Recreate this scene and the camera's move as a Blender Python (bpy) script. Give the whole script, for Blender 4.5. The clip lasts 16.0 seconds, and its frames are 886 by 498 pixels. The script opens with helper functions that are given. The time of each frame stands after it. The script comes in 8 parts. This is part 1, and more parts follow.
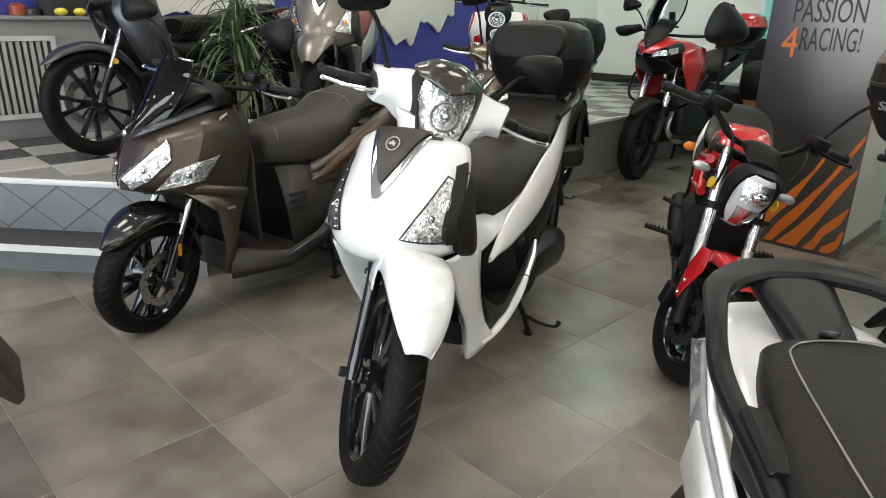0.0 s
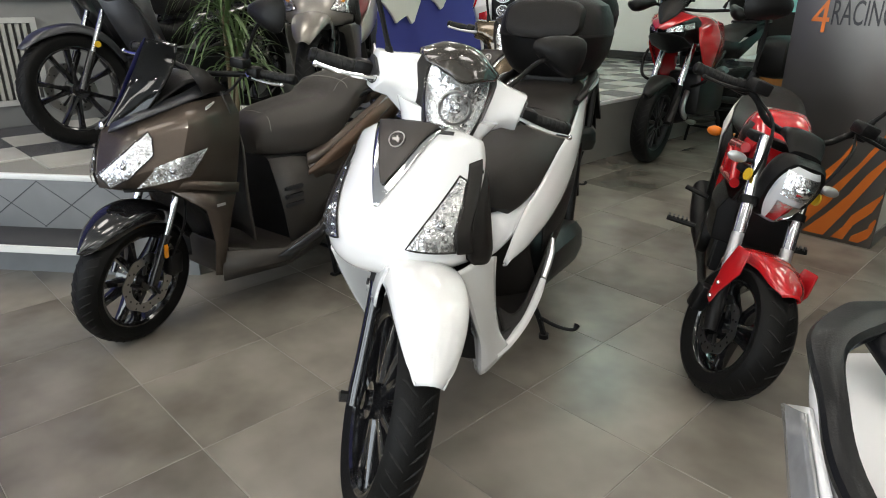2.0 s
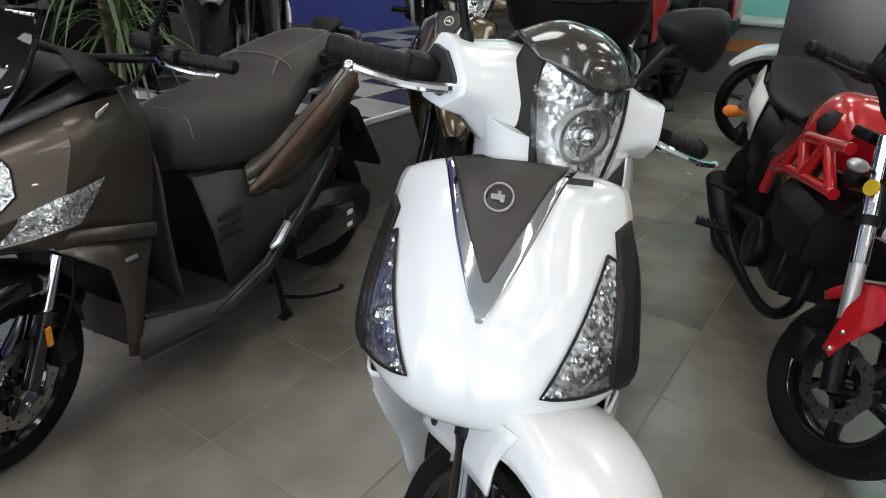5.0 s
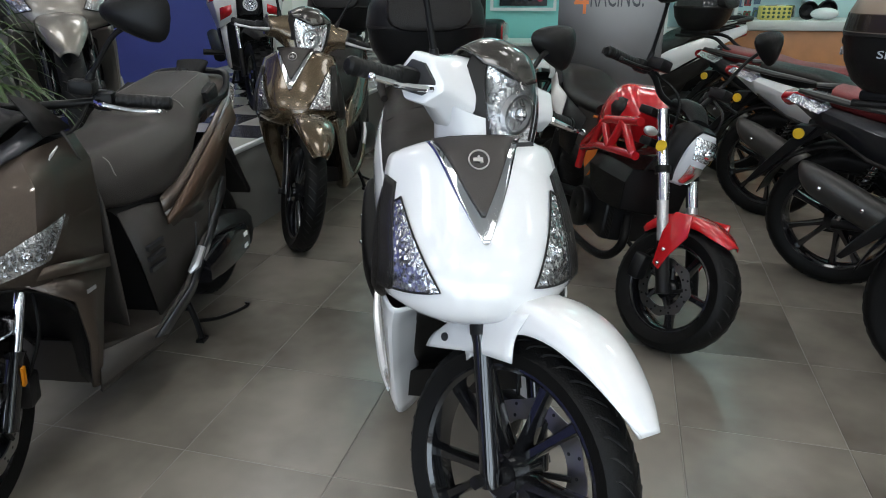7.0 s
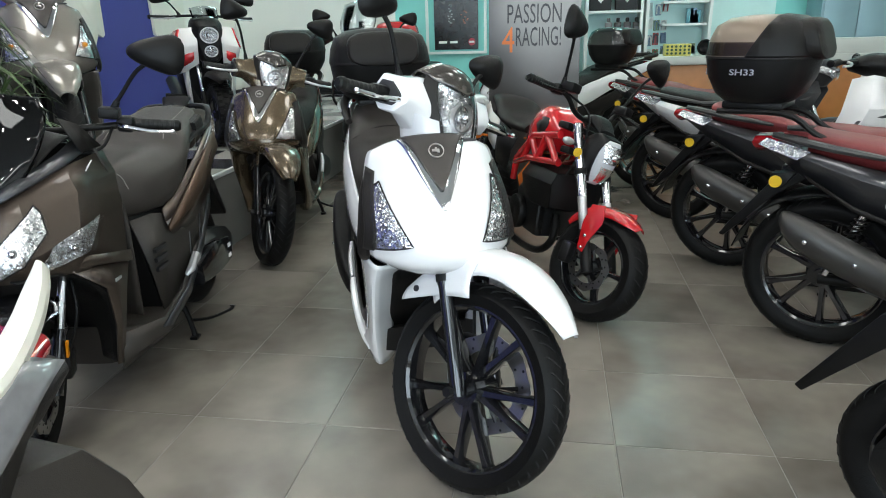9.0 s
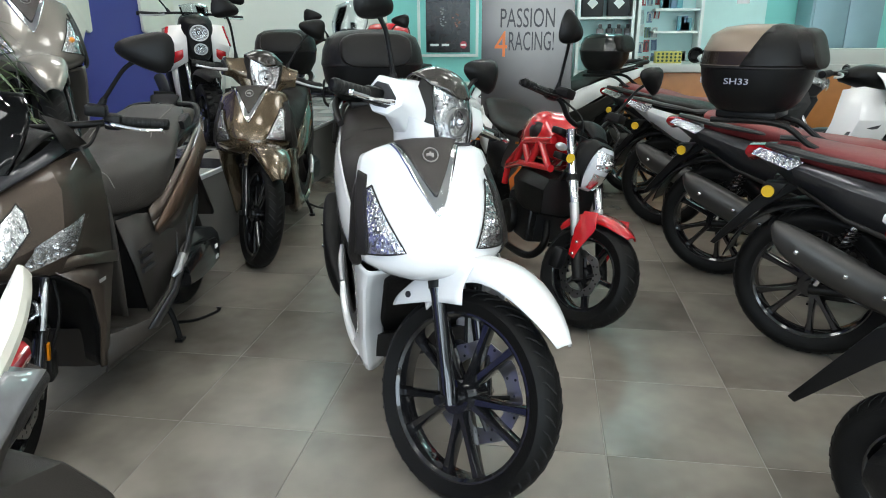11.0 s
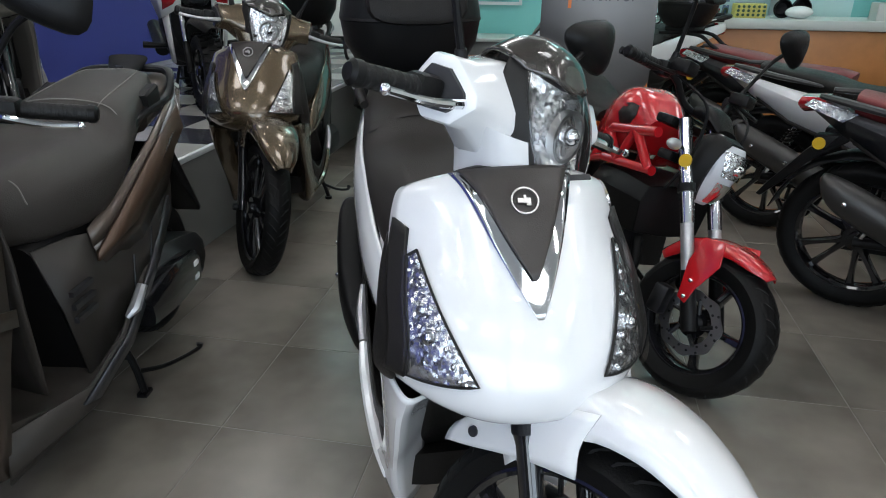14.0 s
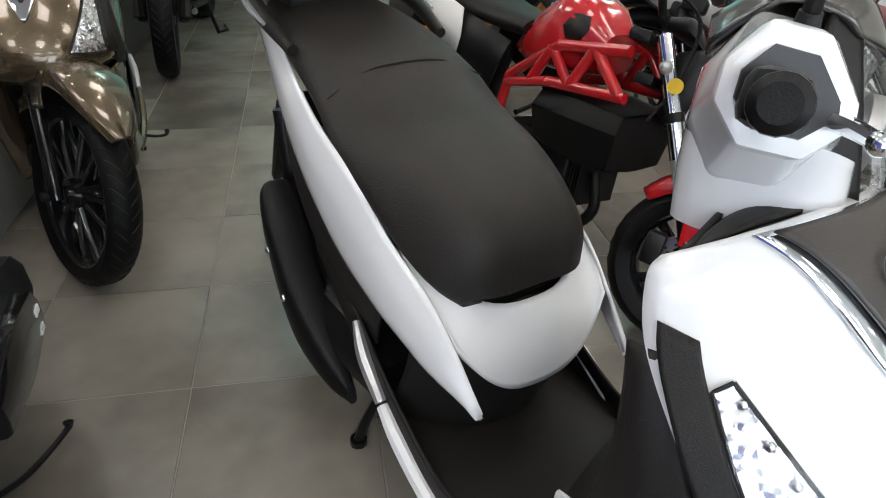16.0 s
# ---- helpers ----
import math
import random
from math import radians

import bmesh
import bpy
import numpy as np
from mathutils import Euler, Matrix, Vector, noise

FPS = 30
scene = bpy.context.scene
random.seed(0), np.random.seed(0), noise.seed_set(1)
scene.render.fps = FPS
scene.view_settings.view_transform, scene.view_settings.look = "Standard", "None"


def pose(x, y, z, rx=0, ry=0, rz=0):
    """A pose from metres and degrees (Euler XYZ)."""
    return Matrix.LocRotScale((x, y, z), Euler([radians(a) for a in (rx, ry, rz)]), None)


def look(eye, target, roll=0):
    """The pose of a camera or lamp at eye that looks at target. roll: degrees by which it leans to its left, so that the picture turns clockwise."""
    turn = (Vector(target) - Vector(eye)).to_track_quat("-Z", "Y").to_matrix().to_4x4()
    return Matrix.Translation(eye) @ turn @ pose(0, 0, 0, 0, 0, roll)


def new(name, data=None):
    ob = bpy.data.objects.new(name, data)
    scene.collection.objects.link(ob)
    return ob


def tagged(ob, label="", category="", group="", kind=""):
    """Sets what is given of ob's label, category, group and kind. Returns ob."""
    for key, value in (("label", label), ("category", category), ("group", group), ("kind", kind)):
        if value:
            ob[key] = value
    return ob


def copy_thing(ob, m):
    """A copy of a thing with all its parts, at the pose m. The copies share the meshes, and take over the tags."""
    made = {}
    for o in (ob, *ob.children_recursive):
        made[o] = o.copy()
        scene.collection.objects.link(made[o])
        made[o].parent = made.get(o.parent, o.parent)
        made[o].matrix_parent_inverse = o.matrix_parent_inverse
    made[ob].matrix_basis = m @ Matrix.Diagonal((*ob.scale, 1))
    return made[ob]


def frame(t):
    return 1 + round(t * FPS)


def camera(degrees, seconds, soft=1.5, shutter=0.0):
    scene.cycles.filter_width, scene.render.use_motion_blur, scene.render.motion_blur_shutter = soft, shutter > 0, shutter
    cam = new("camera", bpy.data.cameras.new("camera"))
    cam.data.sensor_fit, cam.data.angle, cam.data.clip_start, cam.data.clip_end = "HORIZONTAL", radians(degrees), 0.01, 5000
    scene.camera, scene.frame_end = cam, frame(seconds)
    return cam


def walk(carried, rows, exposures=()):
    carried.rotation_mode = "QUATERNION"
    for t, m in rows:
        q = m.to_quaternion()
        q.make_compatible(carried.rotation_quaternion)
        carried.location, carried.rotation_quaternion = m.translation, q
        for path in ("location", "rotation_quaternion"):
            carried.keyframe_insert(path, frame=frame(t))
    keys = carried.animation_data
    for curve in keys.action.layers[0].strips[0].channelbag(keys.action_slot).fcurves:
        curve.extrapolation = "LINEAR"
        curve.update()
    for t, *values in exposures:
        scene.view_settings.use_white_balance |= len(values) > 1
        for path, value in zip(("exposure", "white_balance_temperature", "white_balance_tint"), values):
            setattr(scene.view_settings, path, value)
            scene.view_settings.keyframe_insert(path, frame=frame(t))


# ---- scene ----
cam = camera(68.0, 16.0, 1.0)
PATH = [
    (0, (1.257, -0.938, 1.22), (-0.087, 0.382, 0.548), 1.0),
    (0.5, (1.246, -0.938, 1.222), (-0.091, 0.385, 0.543), 1.0),
    (1, (1.223, -0.926, 1.223), (-0.104, 0.4, 0.527), 0.9),
    (1.5, (1.176, -0.881, 1.219), (-0.144, 0.44, 0.503), 0.8),
    (2, (1.086, -0.802, 1.22), (-0.246, 0.497, 0.487), 0.4),
    (2.5, (1.025, -0.717, 1.224), (-0.325, 0.558, 0.48), -0.0),
    (3, (0.949, -0.619, 1.222), (-0.411, 0.64, 0.47), -0.3),
    (3.5, (0.824, -0.506, 1.224), (-0.542, 0.743, 0.466), -0.2),
    (6, (0.148, -0.649, 1.197), (-0.521, 1.029, 0.339), 2.4),
    (6.5, (0.167, -0.834, 1.212), (-0.395, 0.908, 0.406), 1.3),
    (7, (0.155, -1.033, 1.215), (-0.318, 0.757, 0.459), -0.5),
    (7.5, (0.131, -1.195, 1.205), (-0.225, 0.634, 0.479), -1.1),
    (8, (0.155, -1.323, 1.198), (-0.138, 0.528, 0.5), -1.5),
    (8.5, (0.188, -1.435, 1.199), (-0.125, 0.424, 0.53), -1.9),
    (9, (0.201, -1.502, 1.195), (-0.114, 0.368, 0.559), -1.6),
    (9.5, (0.2, -1.516, 1.192), (-0.108, 0.361, 0.575), -1.1),
    (10, (0.201, -1.511, 1.192), (-0.099, 0.373, 0.591), -0.7),
    (12.5, (0.103, -1.211, 1.206), (-0.15, 0.651, 0.521), -0.4),
    (13, (0.073, -1.036, 1.207), (-0.209, 0.82, 0.518), -0.0),
    (13.5, (0.041, -0.877, 1.208), (-0.283, 0.958, 0.48), 0.3),
    (14, (-0.05, -0.709, 1.19), (-0.38, 1.107, 0.419), 0.6),
    (14.5, (-0.177, -0.56, 1.19), (-0.45, 1.229, 0.337), 0.8),
    (15, (-0.291, -0.414, 1.174), (-0.538, 1.309, 0.188), 1.8),
    (15.5, (-0.401, -0.245, 1.18), (-0.528, 1.468, 0.154), 2.8),
    (16, (-0.577, -0.188, 1.191), (-0.226, 1.477, 0.139), 2.1),
]
walk(cam, [(t, look(eye, target, roll)) for t, eye, target, roll in PATH],
     [(0, 0.52, 6690, 10), (2, 0.46, 6690, 10), (3.5, 0.37, 6590, 10), (6, 0.04, 6170, 10), (7, 0.17, 6120, 9), (9, 0.58, 6170, 6), (10, 0.6, 6170, 6), (13, 0.44, 6120, 8), (14, 0.16, 6000, 10), (15, -0.04, 6440, 11), (16, 0.50, 6400, 11)])

# ---------- light ----------
world = bpy.data.worlds.new("world")
scene.world = world
world.use_nodes = True
wn = world.node_tree.nodes
sky = wn.new("ShaderNodeTexSky")
sky.sky_type, sky.sun_disc = "NISHITA", False
sky.sun_elevation, sky.sun_rotation = radians(38), radians(200)
wn["Background"].inputs[1].default_value = 0.07
world.node_tree.links.new(sky.outputs[0], wn["Background"].inputs[0])
scene.view_settings.exposure = 0.0


def area_lamp(name, m, sx, sy, watts, colour):
    data = bpy.data.lights.new(name, "AREA")
    data.shape, data.size, data.size_y, data.energy, data.color = "RECTANGLE", sx, sy, watts, colour
    ob = new(name, data)
    ob.matrix_world = m
    return ob


# ---------- materials ----------
MATS = {}


def nodes_of(name):
    m = bpy.data.materials.new(name)
    m.use_nodes = True
    nt = m.node_tree
    return m, nt, nt.nodes, nt.links, nt.nodes["Principled BSDF"]


def mat(name, col, rough=0.5, metal=0.0, coat=0.0, grain=0.0, gscale=400.0, vary=0.08, vscale=6.0, rvary=0.1, sheen=0.0, spec=0.5):
    """A surface with large soft variation, fine grain relief and uneven gloss."""
    if name in MATS:
        return MATS[name]
    m, nt, n, l, b = nodes_of(name)
    tc = n.new("ShaderNodeTexCoord")
    big = n.new("ShaderNodeTexNoise")
    big.inputs["Scale"].default_value, big.inputs["Detail"].default_value = vscale, 4
    l.new(tc.outputs["Object"], big.inputs["Vector"])
    mix = n.new("ShaderNodeMix")
    mix.data_type = "RGBA"
    mix.inputs[6].default_value = (*[c * (1 - vary) for c in col], 1)
    mix.inputs[7].default_value = (*[min(1, c * (1 + vary)) for c in col], 1)
    l.new(big.outputs["Fac"], mix.inputs[0])
    l.new(mix.outputs[2], b.inputs["Base Color"])
    rr = n.new("ShaderNodeMapRange")
    rr.inputs[3].default_value, rr.inputs[4].default_value = max(0.01, rough * (1 - rvary)), min(1, rough * (1 + rvary))
    l.new(big.outputs["Fac"], rr.inputs[0])
    l.new(rr.outputs[0], b.inputs["Roughness"])
    b.inputs["Metallic"].default_value = metal
    b.inputs["Coat Weight"].default_value = coat
    b.inputs["Coat Roughness"].default_value = 0.03
    b.inputs["Sheen Weight"].default_value = sheen
    b.inputs["Specular IOR Level"].default_value = spec
    if grain:
        fine = n.new("ShaderNodeTexNoise")
        fine.inputs["Scale"].default_value, fine.inputs["Detail"].default_value = gscale, 3
        l.new(tc.outputs["Object"], fine.inputs["Vector"])
        bump = n.new("ShaderNodeBump")
        bump.inputs["Strength"].default_value, bump.inputs["Distance"].default_value = grain, 0.002
        l.new(fine.outputs["Fac"], bump.inputs["Height"])
        l.new(bump.outputs[0], b.inputs["Normal"])
    MATS[name] = m
    return m


def flake_paint(name, col, flake, rough=0.3, coat=1.0):
    """Metallic lacquer: fine bright flakes under a clear coat."""
    m, nt, n, l, b = nodes_of(name)
    tc = n.new("ShaderNodeTexCoord")
    v = n.new("ShaderNodeTexVoronoi")
    v.inputs["Scale"].default_value = 900
    l.new(tc.outputs["Object"], v.inputs["Vector"])
    mix = n.new("ShaderNodeMix")
    mix.data_type = "RGBA"
    mix.inputs[6].default_value, mix.inputs[7].default_value = (*col, 1), (*flake, 1)
    l.new(v.outputs["Color"], mix.inputs[0])
    l.new(mix.outputs[2], b.inputs["Base Color"])
    b.inputs["Metallic"].default_value, b.inputs["Roughness"].default_value = 0.65, rough
    b.inputs["Coat Weight"].default_value, b.inputs["Coat Roughness"].default_value = coat, 0.03
    MATS[name] = m
    return m


def clear_lens(name, tint=(1, 1, 1), gloss=1.0):
    """Thin moulded clear plastic: see-through, with a Fresnel sheen and a fine ribbed relief."""
    m = bpy.data.materials.new(name)
    m.use_nodes = True
    n, l = m.node_tree.nodes, m.node_tree.links
    n.remove(n["Principled BSDF"])
    tr, gl, mx, fr = (n.new("ShaderNodeBsdfTransparent"), n.new("ShaderNodeBsdfGlossy"), n.new("ShaderNodeMixShader"), n.new("ShaderNodeFresnel"))
    tr.inputs[0].default_value = (*tint, 1)
    gl.inputs["Roughness"].default_value = 0.03
    fr.inputs[0].default_value = 1.0 + 0.5 * gloss
    l.new(fr.outputs[0], mx.inputs[0])
    l.new(tr.outputs[0], mx.inputs[1])
    l.new(gl.outputs[0], mx.inputs[2])
    l.new(mx.outputs[0], n["Material Output"].inputs[0])
    MATS[name] = m
    return m


def reflector_mat(name, scale=185.0, col=(0.74, 0.75, 0.76)):
    """Bright metal of a lamp's bowl, cut into small facets that each face a little differently."""
    m, nt, n, l, b = nodes_of(name)
    tc, geo = n.new("ShaderNodeTexCoord"), n.new("ShaderNodeNewGeometry")
    v = n.new("ShaderNodeTexVoronoi")
    v.distance = "CHEBYCHEV"
    v.inputs["Scale"].default_value = scale
    v.inputs["Randomness"].default_value = 0.55
    l.new(tc.outputs["Object"], v.inputs["Vector"])
    tilt = n.new("ShaderNodeVectorMath")
    tilt.operation = "MULTIPLY_ADD"
    tilt.inputs[1].default_value, tilt.inputs[2].default_value = (0.46, 0.46, 0.46), (-0.23, -0.23, -0.23)
    l.new(v.outputs["Color"], tilt.inputs[0])
    add, norm = n.new("ShaderNodeVectorMath"), n.new("ShaderNodeVectorMath")
    norm.operation = "NORMALIZE"
    l.new(geo.outputs["Normal"], add.inputs[0])
    l.new(tilt.outputs[0], add.inputs[1])
    l.new(add.outputs[0], norm.inputs[0])
    l.new(norm.outputs[0], b.inputs["Normal"])
    b.inputs["Base Color"].default_value = (*col, 1)
    b.inputs["Metallic"].default_value, b.inputs["Roughness"].default_value = 1.0, 0.27
    MATS[name] = m
    return m


def glow(name, col, strength):
    m, nt, n, l, b = nodes_of(name)
    b.inputs["Base Color"].default_value = (*col, 1)
    b.inputs["Emission Color"].default_value = (*col, 1)
    b.inputs["Emission Strength"].default_value = strength
    MATS[name] = m
    return m


def tile_mat(name, cols, rough, per_piece=0.25, scale=2.2, grain=0.15):
    """Cloudy stoneware: two-scale mottling, shifted from piece to piece."""
    m, nt, n, l, b = nodes_of(name)
    geo, info = n.new("ShaderNodeNewGeometry"), n.new("ShaderNodeObjectInfo")
    sc = n.new("ShaderNodeVectorMath")
    sc.operation = "SCALE"
    sc.inputs[0].default_value = (0.5, 0.8, 0.3)
    l.new(info.outputs["Random"], sc.inputs["Scale"])
    add = n.new("ShaderNodeVectorMath")
    l.new(geo.outputs["Position"], add.inputs[0])
    l.new(sc.outputs[0], add.inputs[1])
    big = n.new("ShaderNodeTexNoise")
    big.inputs["Scale"].default_value, big.inputs["Detail"].default_value, big.inputs["Roughness"].default_value = scale, 4, 0.5
    big.inputs["Distortion"].default_value = 0.0
    l.new(add.outputs[0], big.inputs["Vector"])
    mid = n.new("ShaderNodeTexNoise")
    mid.inputs["Scale"].default_value, mid.inputs["Detail"].default_value, mid.inputs["Roughness"].default_value = scale * 3.7, 3, 0.5
    l.new(add.outputs[0], mid.inputs["Vector"])
    both = n.new("ShaderNodeMath")
    both.operation = "MULTIPLY_ADD"
    both.inputs[1].default_value = 0.45
    l.new(mid.outputs["Fac"], both.inputs[0])
    l.new(big.outputs["Fac"], both.inputs[2])
    soft = n.new("ShaderNodeMapRange")
    soft.interpolation_type = "SMOOTHSTEP"
    soft.inputs[1].default_value, soft.inputs[2].default_value = 0.42, 1.02
    l.new(both.outputs[0], soft.inputs[0])
    ramp = n.new("ShaderNodeMix")
    ramp.data_type = "RGBA"
    ramp.inputs[6].default_value, ramp.inputs[7].default_value = (*cols[0], 1), (*cols[-1], 1)
    l.new(soft.outputs[0], ramp.inputs[0])
    hsv = n.new("ShaderNodeHueSaturation")
    vr = n.new("ShaderNodeMapRange")
    vr.inputs[3].default_value, vr.inputs[4].default_value = 1 - per_piece * 0.5, 1 + per_piece * 0.5
    l.new(info.outputs["Random"], vr.inputs[0])
    l.new(vr.outputs[0], hsv.inputs["Value"])
    l.new(ramp.outputs[2], hsv.inputs["Color"])
    l.new(hsv.outputs[0], b.inputs["Base Color"])
    fine = n.new("ShaderNodeTexNoise")
    fine.inputs["Scale"].default_value, fine.inputs["Detail"].default_value = 90, 5
    l.new(geo.outputs["Position"], fine.inputs["Vector"])
    bump = n.new("ShaderNodeBump")
    bump.inputs["Strength"].default_value, bump.inputs["Distance"].default_value = grain, 0.0015
    l.new(fine.outputs["Fac"], bump.inputs["Height"])
    l.new(bump.outputs[0], b.inputs["Normal"])
    rr = n.new("ShaderNodeMapRange")
    rr.inputs[3].default_value, rr.inputs[4].default_value = rough * 0.92, rough * 1.1
    l.new(big.outputs["Fac"], rr.inputs[0])
    l.new(rr.outputs[0], b.inputs["Roughness"])
    MATS[name] = m
    return m


WHITE = mat("white_lacquer", (0.76, 0.762, 0.765), 0.24, coat=1.0, vary=0.015)
BLACK_PL = mat("black_plastic", (0.0060, 0.0058, 0.0058), 0.38, grain=0.25, gscale=700, spec=0.18)
GREY_PL = mat("charcoal_plastic", (0.015, 0.0135, 0.0125), 0.44, grain=0.3, gscale=700, spec=0.22)
CHARCOAL = mat("warm_charcoal_plastic", (0.034, 0.030, 0.026), 0.40, grain=0.3, gscale=700, spec=0.35)
GLOSS_BLACK = mat("gloss_black", (0.008, 0.008, 0.009), 0.12, coat=0.6)
RUBBER = mat("tyre_rubber", (0.0060, 0.0059, 0.0058), 0.50, spec=0.13, grain=0.4, gscale=250, vary=0.2)
GRIP = mat("grip_rubber", (0.006, 0.006, 0.006), 0.55, spec=0.3, grain=0.6, gscale=180)
SEAT = mat("seat_vinyl", (0.0115, 0.0102, 0.0092), 0.46, spec=0.17, grain=0.5, gscale=320, vary=0.16)
SEAT_GREY = mat("charcoal_seat_vinyl", (0.036, 0.032, 0.0285), 0.48, spec=0.3, grain=0.5, gscale=320, vary=0.14)
# black seat vinyl again, a little paler than SEAT
SEAT_PALER = mat("paler_black_seat_vinyl", (0.020, 0.0175, 0.0155), 0.47, spec=0.24, grain=0.5, gscale=320, vary=0.16)
SEAT_RED = mat("red_seat_vinyl", (0.16, 0.022, 0.022), 0.5, grain=0.5, gscale=320)
CHROME = mat("chrome", (0.82, 0.83, 0.85), 0.07, metal=1.0)
STEEL = mat("bare_steel", (0.42, 0.41, 0.40), 0.3, metal=1.0, grain=0.1)
SILVER = mat("silver_lacquer", (0.52, 0.52, 0.53), 0.3, metal=0.7, coat=0.4)
DARK_METAL = mat("dark_cast_metal", (0.03, 0.03, 0.031), 0.4, metal=0.8, grain=0.4, gscale=160)
BROWN = flake_paint("brown_metallic", (0.050, 0.039, 0.031), (0.105, 0.081, 0.064), 0.38, 0.35)
OLIVE = flake_paint("olive_brown_metallic", (0.066, 0.048, 0.029), (0.150, 0.110, 0.064), 0.26)
TITAN = flake_paint("warm_grey_metallic", (0.16, 0.145, 0.125), (0.27, 0.25, 0.22), 0.34)
GUNMETAL = flake_paint("gunmetal_metallic", (0.035, 0.036, 0.040), (0.075, 0.077, 0.085), 0.36, 0.5)
MATT_BROWN = mat("matt_brown_panel", (0.085, 0.052, 0.033), 0.4, metal=0.4)
RED = mat("red_lacquer", (0.45, 0.010, 0.014), 0.22, coat=1.0, vary=0.04)
DARK_RED = flake_paint("dark_red_metallic", (0.22, 0.008, 0.014), (0.40, 0.018, 0.028), 0.3)
AMBER = mat("amber_reflector", (0.75, 0.26, 0.01), 0.2, coat=0.8)
YELLOW_REFL = mat("yellow_reflector", (0.62, 0.40, 0.02), 0.3)
ORANGE = mat("orange_plastic", (0.80, 0.20, 0.015), 0.35)
RED_LENS = mat("red_lens", (0.32, 0.008, 0.012), 0.1, coat=1.0)
MIRROR = mat("mirror_glass", (0.9, 0.9, 0.9), 0.02, metal=1.0)
LENS = clear_lens("clear_lens")
SMOKE = clear_lens("smoked_screen", (0.035, 0.032, 0.045), 1.0)
SCREEN = clear_lens("clear_screen", (0.80, 0.83, 0.84), 0.8)
REFLECTOR = reflector_mat("lamp_reflector")
PAPER = mat("white_label", (0.75, 0.75, 0.74), 0.5)
THREAD = mat("grey_thread", (0.20, 0.19, 0.175), 0.8)


# ---------- geometry helpers ----------
class Geo:
    """Loose vertices and faces, joined and moved before they become a mesh."""

    def __init__(self, v=(), f=()):
        self.v, self.f = [tuple(p) for p in v], [tuple(q) for q in f]

    def add(self, other):
        k = len(self.v)
        self.v += other.v
        self.f += [tuple(i + k for i in q) for q in other.f]
        return self

    def xf(self, m):
        return Geo([tuple(m @ Vector(p)) for p in self.v], self.f)

    def flip_y(self):
        return Geo([(x, -y, z) for x, y, z in self.v], [tuple(reversed(q)) for q in self.f])

    def both(self):
        return Geo(self.v, self.f).add(self.flip_y())


FINE = {"disc_carrier", "disc_hole", "tread_groove", "rib", "spring", "led_bead", "foot_rib", "script", "cooling_fin", "orange_artwork", "pale_artwork", "row_of_caps"}


def part(name, geo, material, parent=None, label="", sharp=38, bevel=0.0, solid=0.0, sub=0):
    me = bpy.data.meshes.new(name)
    me.from_pydata(geo.v, [], geo.f)
    bm = bmesh.new()
    bm.from_mesh(me)
    bmesh.ops.remove_doubles(bm, verts=bm.verts, dist=1e-5)
    bmesh.ops.recalc_face_normals(bm, faces=bm.faces)
    if bevel:
        edges = [e for e in bm.edges if e.is_manifold and e.calc_face_angle(0) > radians(35)]
        bmesh.ops.bevel(bm, geom=edges, offset=bevel, segments=2, profile=0.5, affect="EDGES", clamp_overlap=True)
    bm.to_mesh(me)
    bm.free()
    me.shade_smooth()
    me.set_sharp_from_angle(angle=radians(sharp))
    me.materials.append(material)
    ob = new(name, me)
    if parent:
        ob.parent = parent
    if label:
        ob["label"] = label
    if name in FINE:
        ob["kind"] = "stuff"
    if solid:
        md = ob.modifiers.new("shell", "SOLIDIFY")
        md.thickness, md.offset = solid, 0
    if sub:
        md = ob.modifiers.new("smooth", "SUBSURF")
        md.levels = md.render_levels = sub
    return ob


def spline(pts, n, closed=False):
    """n points on a smooth curve through pts."""
    p = np.array(pts, float)
    k = len(p)
    if k == 2 and not closed:
        return [tuple((p[0] + (p[1] - p[0]) * i / (n - 1)).tolist()) for i in range(n)]
    out = []
    for i in range(n):
        s = i / n * k if closed else i / (n - 1) * (k - 1)
        j = int(s) if closed else min(int(s), k - 2)
        t = s - j
        if closed:
            a, b, c, d = p[(j - 1) % k], p[j % k], p[(j + 1) % k], p[(j + 2) % k]
        else:
            b, c = p[j], p[j + 1]
            a = p[j - 1] if j else 2 * b - c
            d = p[j + 2] if j + 2 < k else 2 * c - b
        out.append(tuple((0.5 * (2 * b + (c - a) * t + (2 * a - 5 * b + 4 * c - d) * t * t + (3 * b - a - 3 * c + d) * t ** 3)).tolist()))
    return out


def loft(rings, closed=True, caps=True):
    n = len(rings[0])
    v = [p for r in rings for p in r]
    f = []
    for i in range(len(rings) - 1):
        for j in range(n if closed else n - 1):
            a, b = i * n + j, i * n + (j + 1) % n
            f.append((a, b, b + n, a + n))
    if caps and closed:
        f += [tuple(reversed(range(n))), tuple(range((len(rings) - 1) * n, len(rings) * n))]
    return Geo(v, f)


def ribbon(pts, w, th, along=24):
    """A flat rounded strap along pts, lying level: half widths w, half thickness th."""
    full = spline([(*p, k) for p, k in zip(pts, w)], along)
    q, wide = [Vector(p[:3]) for p in full], [p[3] for p in full]
    rings = []
    for i, p in enumerate(q):
        d = (q[min(i + 1, along - 1)] - q[max(i - 1, 0)]).normalized()
        side = d.cross(Vector((0, 0, 1))).normalized()
        up = side.cross(d)
        rings.append([tuple(p + side * a * wide[i] + up * b * th) for a, b in ((-1, 0.1), (-0.8, 0.75), (-0.3, 1), (0.3, 1), (0.8, 0.75), (1, 0.1), (0.85, -0.8), (0, -1), (-0.85, -0.8))])
    return loft(rings)


